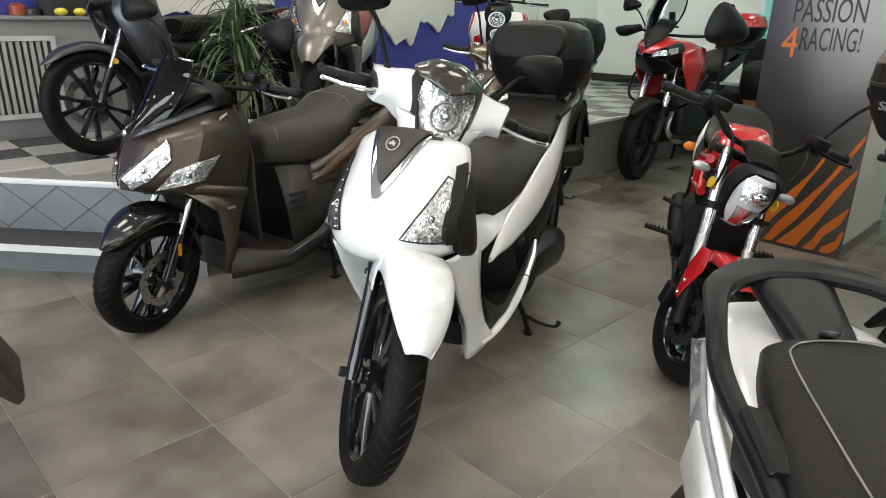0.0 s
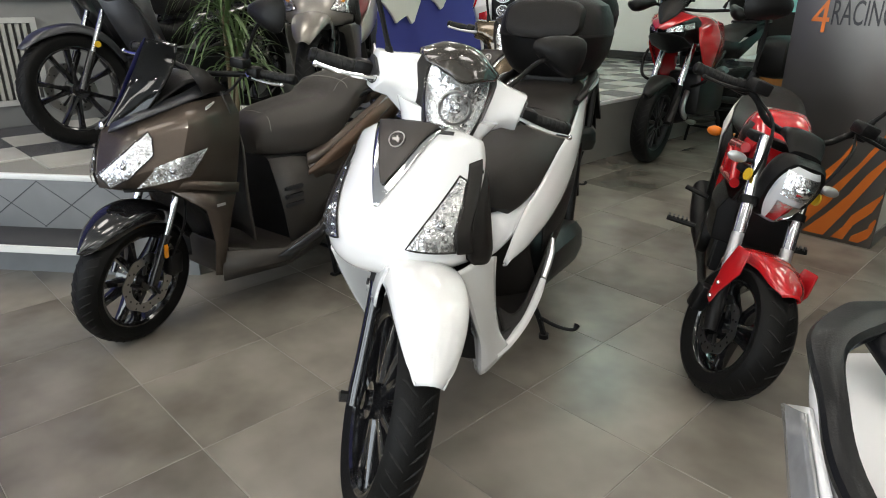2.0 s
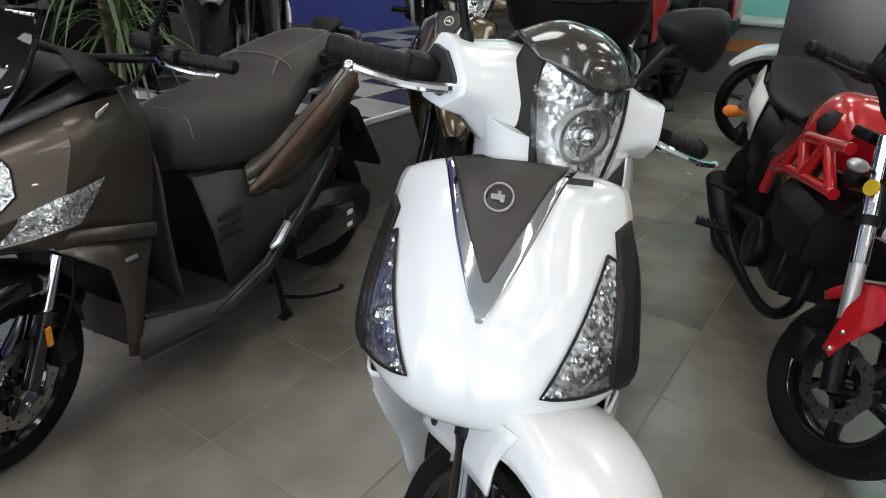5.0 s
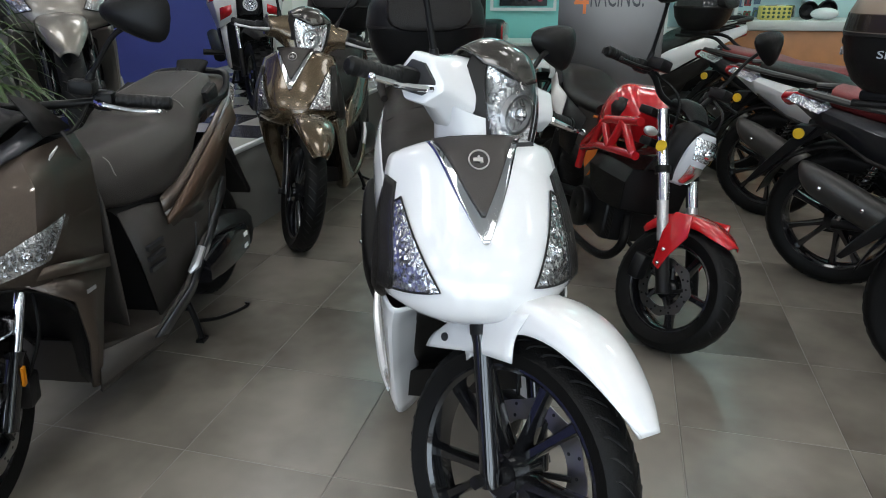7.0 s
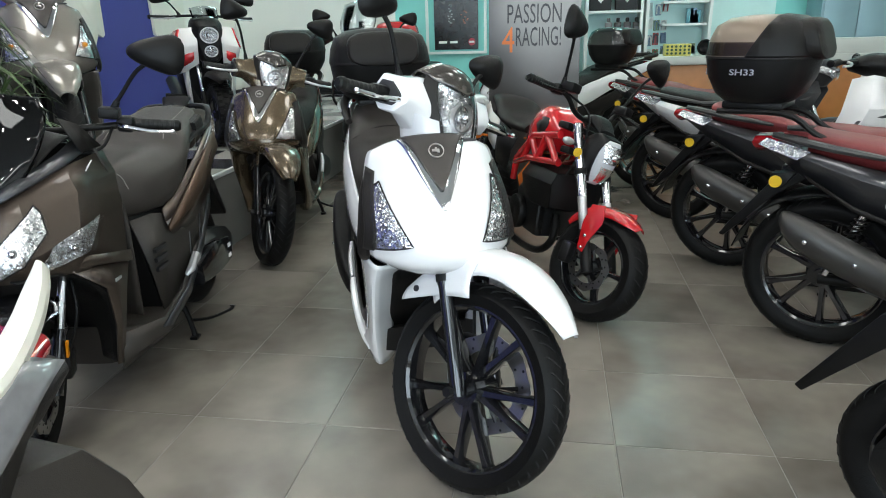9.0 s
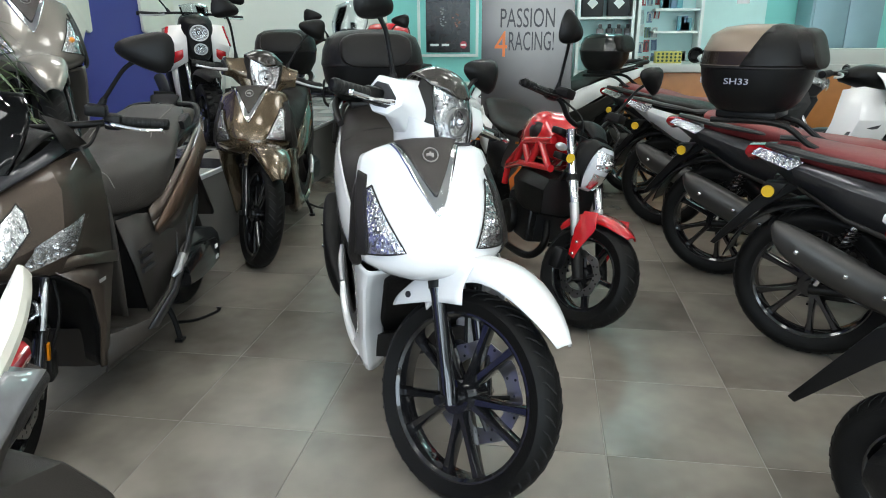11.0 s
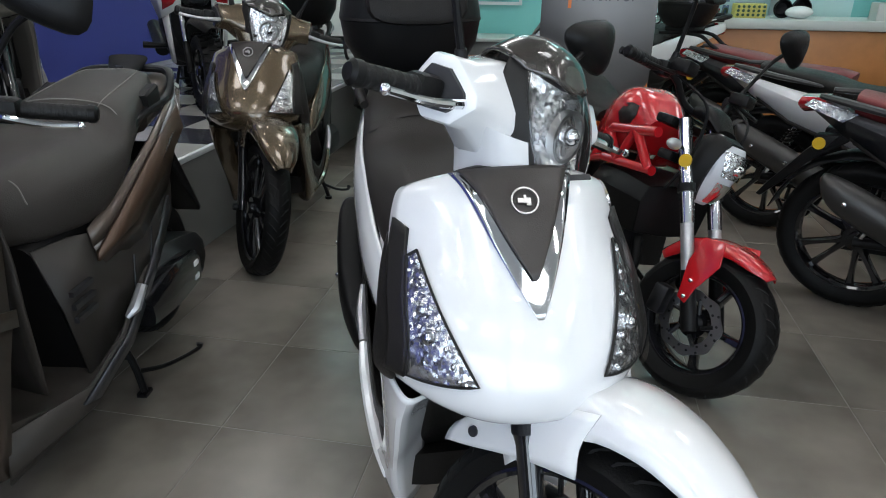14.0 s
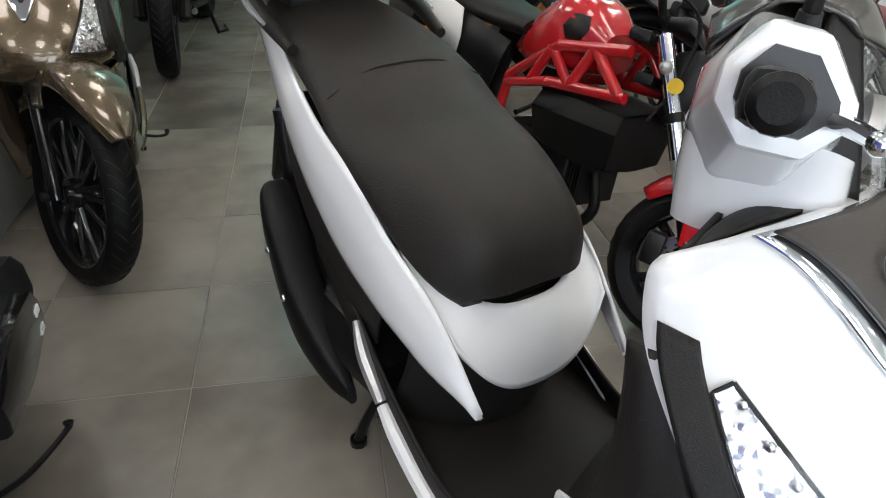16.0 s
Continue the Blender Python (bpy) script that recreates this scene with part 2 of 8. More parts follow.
def hull(sections, around=28, along=20, caps=True, smooth=True):
    """A body symmetric in y, from half outlines of (x, y, z), top to bottom."""
    rings = []
    for s in sections:
        half = [p for p in s]
        back = [(x, -y, z) for x, y, z in reversed(half) if abs(y) > 1e-4]
        rings.append(spline(half + back, around, closed=True) if smooth else half + back)
    cols = [spline([r[j] for r in rings], along) for j in range(len(rings[0]))]
    return loft([[c[i] for c in cols] for i in range(along)], caps=caps)


def skin(sections, around=16, along=16, closed=True, caps=True):
    """A smooth shell through outlines of (x, y, z)."""
    rings = [spline(s, around, closed=closed) for s in sections]
    cols = [spline([r[j] for r in rings], along) for j in range(around)]
    return loft([[c[i] for c in cols] for i in range(along)], closed=closed, caps=caps)


def tube(pts, r, n=10, along=0, caps=True):
    """A round bar along pts; r: one radius or one a point."""
    pts = [Vector([float(c) for c in p]) for p in pts]
    rad = [r] * len(pts) if not hasattr(r, "__len__") else list(r)
    if along:
        q = spline([(*p, a) for p, a in zip(pts, rad)], along)
        pts, rad = [Vector(p[:3]) for p in q], [p[3] for p in q]
    rings, up = [], None
    for i, p in enumerate(pts):
        d = (pts[min(i + 1, len(pts) - 1)] - pts[max(i - 1, 0)]).normalized()
        if up is None:
            up = Vector((0, 0, 1)) if abs(d.z) < 0.9 else Vector((1, 0, 0))
        side = d.cross(up).normalized()
        up = side.cross(d).normalized()
        rings.append([tuple(p + rad[i] * (math.cos(t) * side + math.sin(t) * up)) for t in [2 * math.pi * k / n for k in range(n)]])
    return loft(rings, caps=caps)


def lathe(profile, n=36, axis="y"):
    """Turns (radius, offset) points about the axis."""
    rings = []
    for k in range(n):
        t = 2 * math.pi * k / n
        c, s = math.cos(t), math.sin(t)
        if axis == "y":
            rings.append([(r * c, o, r * s) for r, o in profile])
        elif axis == "z":
            rings.append([(r * c, r * s, o) for r, o in profile])
        else:
            rings.append([(o, r * c, r * s) for r, o in profile])
    m = len(profile)
    v = [p for r in rings for p in r]
    f = [(k * m + j, k * m + (j + 1) % m, ((k + 1) % n) * m + (j + 1) % m, ((k + 1) % n) * m + j) for k in range(n) for j in range(m)]
    return Geo(v, f)


def disc(r, o, n=24, axis="y"):
    """A solid wheel of radius r between offsets o."""
    return lathe([(0.0005, o[0]), (r, o[0]), (r, o[1]), (0.0005, o[1])], n, axis)


def box(cx, cy, cz, sx, sy, sz):
    v = [(cx + a * sx / 2, cy + b * sy / 2, cz + c * sz / 2) for a in (-1, 1) for b in (-1, 1) for c in (-1, 1)]
    return Geo(v, [(0, 1, 3, 2), (4, 6, 7, 5), (0, 4, 5, 1), (2, 3, 7, 6), (0, 2, 6, 4), (1, 5, 7, 3)])


def prism(poly, y0, y1):
    """An outline of (x, z) given thickness from y0 to y1."""
    n = len(poly)
    v = [(x, y0, z) for x, z in poly] + [(x, y1, z) for x, z in poly]
    f = [tuple(range(n)), tuple(reversed(range(n, 2 * n)))] + [(i, i + n, (i + 1) % n + n, (i + 1) % n) for i in range(n)]
    return Geo(v, f)


def ball(c, rx, ry, rz, n=16, m=10):
    v, f = [], []
    for i in range(m + 1):
        a = math.pi * i / m
        for j in range(n):
            b = 2 * math.pi * j / n
            v.append((c[0] + rx * math.sin(a) * math.cos(b), c[1] + ry * math.sin(a) * math.sin(b), c[2] + rz * math.cos(a)))
    for i in range(m):
        for j in range(n):
            f.append((i * n + j, i * n + (j + 1) % n, (i + 1) * n + (j + 1) % n, (i + 1) * n + j))
    return Geo(v, f)


def patch(surf, corners, off=0.0, nu=10, nv=10, inner=(-0.4, 0.0, 0.75)):
    """A piece of a curved surface surf(u, v), between four (u, v) corners, lifted by off along the normal."""
    a, b, c, d = [np.array(q, float) for q in corners]
    v = []
    e = 1e-3
    for i in range(nu + 1):
        for j in range(nv + 1):
            s, t = i / nu, j / nv
            q = (a * (1 - s) + b * s) * (1 - t) + (d * (1 - s) + c * s) * t
            p = np.array(surf(*q), float)
            du = np.array(surf(q[0] + e, q[1])) - np.array(surf(q[0] - e, q[1]))
            dv = np.array(surf(q[0], q[1] + e)) - np.array(surf(q[0], q[1] - e))
            nrm = np.cross(du, dv)
            nrm /= max(np.linalg.norm(nrm), 1e-9)
            if np.dot(nrm, p - np.array(inner)) < 0:
                nrm = -nrm
            v.append(tuple((p + nrm * off).tolist()))
    w = nv + 1
    return Geo(v, [(i * w + j, (i + 1) * w + j, (i + 1) * w + j + 1, i * w + j + 1) for i in range(nu) for j in range(nv)])


def rows_surface(rows):
    """surf(u, v) through rows of (x, z, half width, sweep back, drop, bulge power): u across in -1..1, v down in 0..1."""
    r = np.array(rows, float)
    dense = np.array(spline(r, 60))

    def surf(u, v):
        s = min(max(v, 0), 1) * 59
        j = min(int(s), 58)
        x, z, w, sweep, drop = (dense[j] + (dense[j + 1] - dense[j]) * (s - j))[:5]
        k = abs(u) ** 2.4
        return (x - sweep * k, w * u, z - drop * k)
    return surf


def grid_surface(rows, smooth=False, side=1):
    """surf(u, v) over rows of (x, y, z): u along a row, v from row to row, both 0..1. side: -1 mirrors it in y."""
    g = np.array(rows, float)
    g[..., 1] *= side
    if smooth:
        g = np.array([spline(r, 16) for r in g])
        g = np.array([spline(g[:, j], 16) for j in range(16)]).transpose(1, 0, 2)
    nv, nu = g.shape[:2]

    def surf(u, v):
        a, b = min(max(u, 0), 1) * (nu - 1), min(max(v, 0), 1) * (nv - 1)
        i, j = min(int(a), nu - 2), min(int(b), nv - 2)
        s, t = a - i, b - j
        return tuple(((g[j, i] * (1 - s) + g[j, i + 1] * s) * (1 - t) + (g[j + 1, i] * (1 - s) + g[j + 1, i + 1] * s) * t).tolist())
    return surf


def sheet(rows, side=1):
    """Flat facets between rows of (x, y, z)."""
    n = len(rows[0])
    v = [(x, y * side, z) for r in rows for x, y, z in r]
    return Geo(v, [(j * n + i, j * n + i + 1, (j + 1) * n + i + 1, (j + 1) * n + i) for j in range(len(rows) - 1) for i in range(n - 1)])


def thing(name, label, category, m=None, group=""):
    ob = new(name)
    ob.empty_display_size = 0.1
    tagged(ob, label, category, group)
    if m is not None:
        ob.matrix_basis = m
    return ob


def text_geo(word, size, depth=0.001):
    """Lettering as a mesh, in the plane z = 0, centred."""
    cu = bpy.data.curves.new("letters", "FONT")
    cu.body, cu.size, cu.extrude, cu.align_x, cu.align_y = word, size, depth, "CENTER", "CENTER"
    cu.resolution_u = 3
    ob = bpy.data.objects.new("letters", cu)
    scene.collection.objects.link(ob)
    dg = bpy.context.evaluated_depsgraph_get()
    me = bpy.data.meshes.new_from_object(ob.evaluated_get(dg))
    g = Geo([tuple(p.co) for p in me.vertices], [tuple(q.vertices) for q in me.polygons])
    bpy.data.objects.remove(ob)
    bpy.data.meshes.remove(me)
    return g


# ---------- the room ----------
TILE, STAGE_Z = 0.45, 0.45
TX, TY = 0.865, 0.68
TILE_FLOOR = tile_mat("cloudy_floor_tile", [(0.090, 0.080, 0.067), (0.275, 0.250, 0.212)], 0.26, 0.04, 1.2)
GROUT = mat("grey_grout", (0.225, 0.209, 0.184), 0.8, grain=0.4)
GROUT_DARK = mat("dark_joint", (0.05, 0.055, 0.06), 0.8)
TILE_DARK = tile_mat("dark_check_tile", [(0.028, 0.028, 0.034), (0.05, 0.05, 0.06)], 0.22, 0.15)
TILE_LIGHT = tile_mat("light_check_tile", [(0.36, 0.35, 0.33), (0.46, 0.45, 0.42)], 0.22, 0.12)
TILE_RISER = tile_mat("riser_tile", [(0.15, 0.158, 0.165), (0.205, 0.213, 0.220)], 0.3, 0.12)
RISER_PLAIN = mat("grey_painted_riser", (0.21, 0.205, 0.19), 0.55, grain=0.2, vary=0.12)
BLUE = mat("blue_wall_paint", (0.040, 0.046, 0.25), 0.55, grain=0.25, gscale=120, vary=0.08, vscale=1.5)
WALL_WHITE = mat("white_wall_paint", (0.74, 0.73, 0.69), 0.6, grain=0.25, gscale=120, vary=0.04, vscale=1.5)
TURQ = mat("turquoise_wall_surface", (0.24, 0.60, 0.56), 0.55, grain=0.2, gscale=120, vary=0.05, vscale=1.2)
CEIL = mat("grey_ceiling_paint", (0.50, 0.50, 0.48), 0.7, grain=0.2, vary=0.03)
GREY_WALL = mat("grey_cabinet_paint", (0.17, 0.17, 0.165), 0.45, grain=0.15, vary=0.06)
BRUSHED = mat("brushed_steel_panel", (0.17, 0.163, 0.155), 0.34, metal=0.9, grain=0.15, gscale=500, vary=0.14, vscale=3)
WOOD = mat("orange_wood_veneer", (0.42, 0.17, 0.045), 0.4, grain=0.2, vary=0.2, vscale=9)
PALE_TOP = mat("pale_worktop", (0.48, 0.50, 0.47), 0.35, vary=0.05)
SHELF_WHITE = mat("white_shelf_lacquer", (0.72, 0.76, 0.74), 0.4, vary=0.03)
STRIPE_ORANGE = mat("orange_vinyl", (0.62, 0.155, 0.02), 0.4)
INK = mat("dark_ink", (0.018, 0.018, 0.02), 0.45)
POSTER_BLACK = mat("black_poster_print", (0.012, 0.014, 0.016), 0.25, vary=0.3, vscale=14)
TRIM_WHITE = mat("white_edge_trim", (0.70, 0.71, 0.70), 0.35)


def setting(name, geo, material, label, category="", **k):
    return tagged(part(name, geo, material, None, **k), label, category or name.split("_")[0], kind="structure")


def extrude_poly(poly, z0, z1):
    n = len(poly)
    v = [(x, y, z0) for x, y in poly] + [(x, y, z1) for x, y in poly]
    return Geo(v, [tuple(reversed(range(n))), tuple(range(n, 2 * n))] + [(i, (i + 1) % n, (i + 1) % n + n, i + n) for i in range(n)])


X0, X1, Y0, Y1, H = -3.7, 5.2, -4.6, 6.6, 3.1
floor = setting("floor", box((X0 + X1) / 2, (Y0 + Y1) / 2, -0.0567, X1 - X0 + 0.4, Y1 - Y0 + 0.4, 0.11), GROUT, "grey grout bed under cloudy brown-grey stoneware tiles", "floor")
setting("ceiling", box((X0 + X1) / 2, (Y0 + Y1) / 2, H + 0.05, X1 - X0 + 0.4, Y1 - Y0 + 0.4, 0.1), CEIL, "plain grey painted showroom ceiling", "ceiling")
wall_west = setting("wall_west", box(X0 - 0.1, (Y0 + 5.2) / 2, H / 2, 0.2, 5.2 - Y0, H), BLUE, "deep blue painted wall behind the raised stage", "wall")
setting("wall_west_white", box(X0 - 0.1, (5.2 + Y1) / 2, H / 2, 0.2, Y1 - 5.2, H), WALL_WHITE, "plain white painted wall beyond the blue one", "wall")
setting("wall_north_white", box((X0 - 1.66) / 2, Y1 + 0.1, H / 2, -1.66 - X0, 0.2, H), WALL_WHITE, "white painted back wall beside the turquoise one", "wall")
setting("baseboard", box((X0 - 1.66) / 2, Y1 - 0.012, STAGE_Z + 0.05, -1.66 - X0, 0.02, 0.10), GLOSS_BLACK, "dark baseboard along the back wall on the stage", "baseboard")
setting("wall_north", box((X1 - 1.66) / 2, Y1 + 0.1, H / 2, X1 + 1.66, 0.2, H), TURQ, "turquoise wall behind the shop counter", "wall")
setting("wall_east", box(X1 + 0.1, (Y0 + Y1) / 2, H / 2, 0.2, Y1 - Y0, H), WALL_WHITE, "plain white side wall of the showroom", "wall")

# shop front behind the camera: sill, piers and head round two large panes
front = Geo()
front.add(box((X0 + X1) / 2, Y0 - 0.1, 0.15, X1 - X0 + 0.4, 0.2, 0.3)).add(box((X0 + X1) / 2, Y0 - 0.1, 2.95, X1 - X0 + 0.4, 0.2, 0.3))
for x, w in ((X0 + 0.1, 0.6), (0.9, 0.35), (X1 - 0.1, 0.6)):
    front.add(box(x, Y0 - 0.1, 1.55, w, 0.2, 2.5))
setting("wall_south", front, WALL_WHITE, "white shop front wall round large windows", "wall")
for k, (a, b) in enumerate(((X0 + 0.4, 0.725), (1.075, X1 - 0.4))):
    w = thing("window_%d" % (k + 1), "large clear shop window facing the street", "window")
    w["kind"] = "structure"
    pane = part("pane", box((a + b) / 2, Y0 - 0.1, 1.55, b - a, 0.012, 2.5), SCREEN, w)
    pane.visible_shadow = False
    fr = Geo()
    for x in (a + 0.03, (a + b) / 2, b - 0.03):
        fr.add(box(x, Y0 - 0.1, 1.55, 0.05, 0.06, 2.5))
    part("window_frame", fr, SILVER, w)
    area_lamp("daylight", pose((a + b) / 2, Y0 + 0.02, 1.55, -90, 0, 180), b - a - 0.1, 2.4, 105, (0.82, 0.92, 1.0))
setting("ground", box(0, -30, -0.12, 120, 50.5, 0.05), GREY_WALL, "grey street paving outside the shop window", "ground")

# the raised stage: polygon top, risers, step
STAGE = [(-1.66, 6.6), (-1.66, 0.33), (-2.42, -0.30), (-3.7, -1.367), (-3.7, 6.6)]
stage = setting("stage", extrude_poly(STAGE, 0.0, STAGE_Z - 0.012), RISER_PLAIN, "raised display stage with grey risers and a chequered tile top", "stage")
trim = Geo()
for (a, b) in ((STAGE[0], STAGE[1]), (STAGE[1], STAGE[2]), (STAGE[2], STAGE[3])):
    d = Vector((b[0] - a[0], b[1] - a[1], 0))
    m = Matrix.Translation(((a[0] + b[0]) / 2, (a[1] + b[1]) / 2, STAGE_Z - 0.013)) @ Matrix.Rotation(math.atan2(d.y, d.x), 4, "Z")
    trim.add(box(0, 0, 0, d.length, 0.022, 0.026).xf(m))
part("edge_trim", trim, TRIM_WHITE, stage, "thin white edge trim", bevel=0.004)
d = Vector((STAGE[3][0] - STAGE[2][0], STAGE[3][1] - STAGE[2][1], 0)).normalized()
nrm = Vector((d.y, -d.x, 0))
nrm = nrm if nrm.y < 0 else -nrm
c0 = Vector((-1.93, 0.105, 0))
c1 = Vector((-3.35, -1.09, 0))
step = thing("step", "low dark carpeted step with a bright nosing before the stage", "step")
step["kind"] = "structure"
q = [c0 + nrm * 0.005, c1 + nrm * 0.005, c1 + nrm * 0.05, c0 + nrm * 0.05]
part("riser", extrude_poly([(p.x, p.y) for p in q], 0.0, 0.165), TILE_RISER, step)
q2 = [c0 + nrm * 0.004, c1 + nrm * 0.004, c1 + nrm * 0.215, c0 + nrm * 0.215]
part("tread", extrude_poly([(p.x, p.y) for p in q2], 0.166, 0.2), mat("dark_step_cover", (0.035, 0.036, 0.04), 0.75, grain=0.6, gscale=150), step, bevel=0.004)
nose = Geo()
mid = (c0 + c1) / 2 + nrm * 0.222
nose.add(box(0, 0, 0.182, (c1 - c0).length, 0.012, 0.03).xf(Matrix.Translation(mid) @ Matrix.Rotation(math.atan2(d.y, d.x), 4, "Z")))
part("nosing", nose, TRIM_WHITE, step, "bright aluminium nosing")

a, b = Vector((*STAGE[1], 0)), Vector((*STAGE[3], 0))
along = (b - a).normalized()
turn = Matrix.Rotation(math.atan2(along.y, along.x), 4, "Z")
facing = part("riser_facing", box(0, 0, 0.212, (b - a).length, 0.008, 0.424).xf(Matrix.Translation((a + b) / 2 + nrm * 0.006) @ turn), TILE_RISER, stage, "blue-grey tiles laid in diamonds")
for k in range(9):
    for lean in (-1, 1):
        p = a + along * (0.12 + 0.29 * k) + nrm * 0.0105
        q = p + along * (0.30 * lean)
        lo, hi = (p, q) if lean > 0 else (p + along * 0.30, p)
        part("joint", tube([(lo.x, lo.y, 0.205), (hi.x, hi.y, 0.422)], 0.002, 4), GROUT_DARK, facing)

# pillar with a steel advertising panel
pillar = setting("pillar", box(0.085, 3.36, H / 2, 0.54, 0.78, H), mat("pale_green_white_paint", (0.62, 0.66, 0.60), 0.5, grain=0.2), "square pale painted pillar in the showroom", "pillar")
part("baseboard", box(0.085, 3.36, 0.035, 0.56, 0.80, 0.07), GREY_WALL, pillar)
sign = thing("advertising_panel", "brushed steel panel with dark lettering and orange stripes on the pillar", "sign")
part("plate", box(0.08, 2.955, 1.05, 0.58, 0.018, 2.1), BRUSHED, sign, bevel=0.003)


def sign_text(word, size, x0, x1, z, material):
    g = text_geo(word, size, 0.0012)
    lo, hi = min(p[0] for p in g.v), max(p[0] for p in g.v)
    k = (x1 - x0) / (hi - lo)
    g = g.xf(Matrix.Translation((x0 - lo * k, 2.944, z)) @ Matrix.Rotation(radians(90), 4, "X") @ Matrix.Diagonal((k, 1, 1, 1)))
    return part("lettering", g, material, sign)


sign_text("PASSION", 0.165, -0.09, 0.25, 1.265, INK)
sign_text("RACING!", 0.165, -0.035, 0.25, 1.125, INK)
sign_text("4", 0.225, -0.125, -0.045, 1.105, STRIPE_ORANGE)
for k, (x, w, z1) in enumerate(((-0.20, 0.045, 0.30), (-0.12, 0.070, 0.52), (-0.02, 0.060, 0.66), (0.08, 0.085, 0.60), (0.19, 0.060, 0.34), (0.28, 0.06, 0.14))):
    def on(u, side):
        z = 0.02 + u * z1
        return (min(0.366, x + z * 0.62 + side * w * (0.5 - 0.32 * u) + 0.012 * math.sin(9 * u + 2 * k + side)), z)
    left = [on(u, -1) for u in (0, 0.2, 0.4, 0.6, 0.8, 1.0)]
    right = [on(u, 1) for u in (0.95, 0.75, 0.5, 0.25, 0.0)]
    part("stripe", prism(left + right, 2.9435, 2.9455), STRIPE_ORANGE, sign, "torn orange stripe")

# ceiling lights: rows of square panels, unseen and added as fill, and small downlights
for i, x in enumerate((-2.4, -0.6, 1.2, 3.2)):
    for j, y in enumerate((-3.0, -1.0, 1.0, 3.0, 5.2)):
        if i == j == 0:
            lamp = thing("ceiling_light", "unseen square white ceiling light, added as fill", "ceiling light", pose(x, y, H), "ceiling lights")
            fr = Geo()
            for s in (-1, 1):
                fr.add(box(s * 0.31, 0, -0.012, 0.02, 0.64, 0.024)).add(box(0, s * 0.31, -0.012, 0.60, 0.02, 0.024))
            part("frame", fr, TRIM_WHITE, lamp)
            part("diffuser", box(0, 0, -0.008, 0.598, 0.598, 0.012), glow("fill_diffuser", (1.0, 0.97, 0.92), 6.2), lamp)
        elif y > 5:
            # added cold panels that tint the far end; no such lamp is seen
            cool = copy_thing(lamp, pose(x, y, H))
            tagged(cool, "unseen square ceiling light, added to tint the far end cold green", "ceiling light", "ceiling lights")
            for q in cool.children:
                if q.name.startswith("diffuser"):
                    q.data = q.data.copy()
                    q.data.materials[0] = MATS["cold_fill_diffuser"] if "cold_fill_diffuser" in MATS else glow("cold_fill_diffuser", (0.62, 1.0, 0.95), 7.0)
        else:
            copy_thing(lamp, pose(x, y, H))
spot_glow = glow("lit_downlight", (1.0, 0.93, 0.82), 175.0)
down = None
for i in range(7):
    for j in range(9):
        x, y = -3.0 + 1.25 * i, -3.8 + 1.2 * j
        if down is None:
            down = thing("downlight", "small round chrome downlight in the ceiling, switched on", "downlight", pose(x, y, H), "downlights")
            part("rim", lathe([(0.036, -0.012), (0.05, -0.008), (0.05, 0), (0.036, 0)], 20, "z"), CHROME, down)
            part("bulb", disc(0.034, (-0.008, -0.004), 16, "z"), spot_glow, down)
        else:
            copy_thing(down, pose(x, y, H))


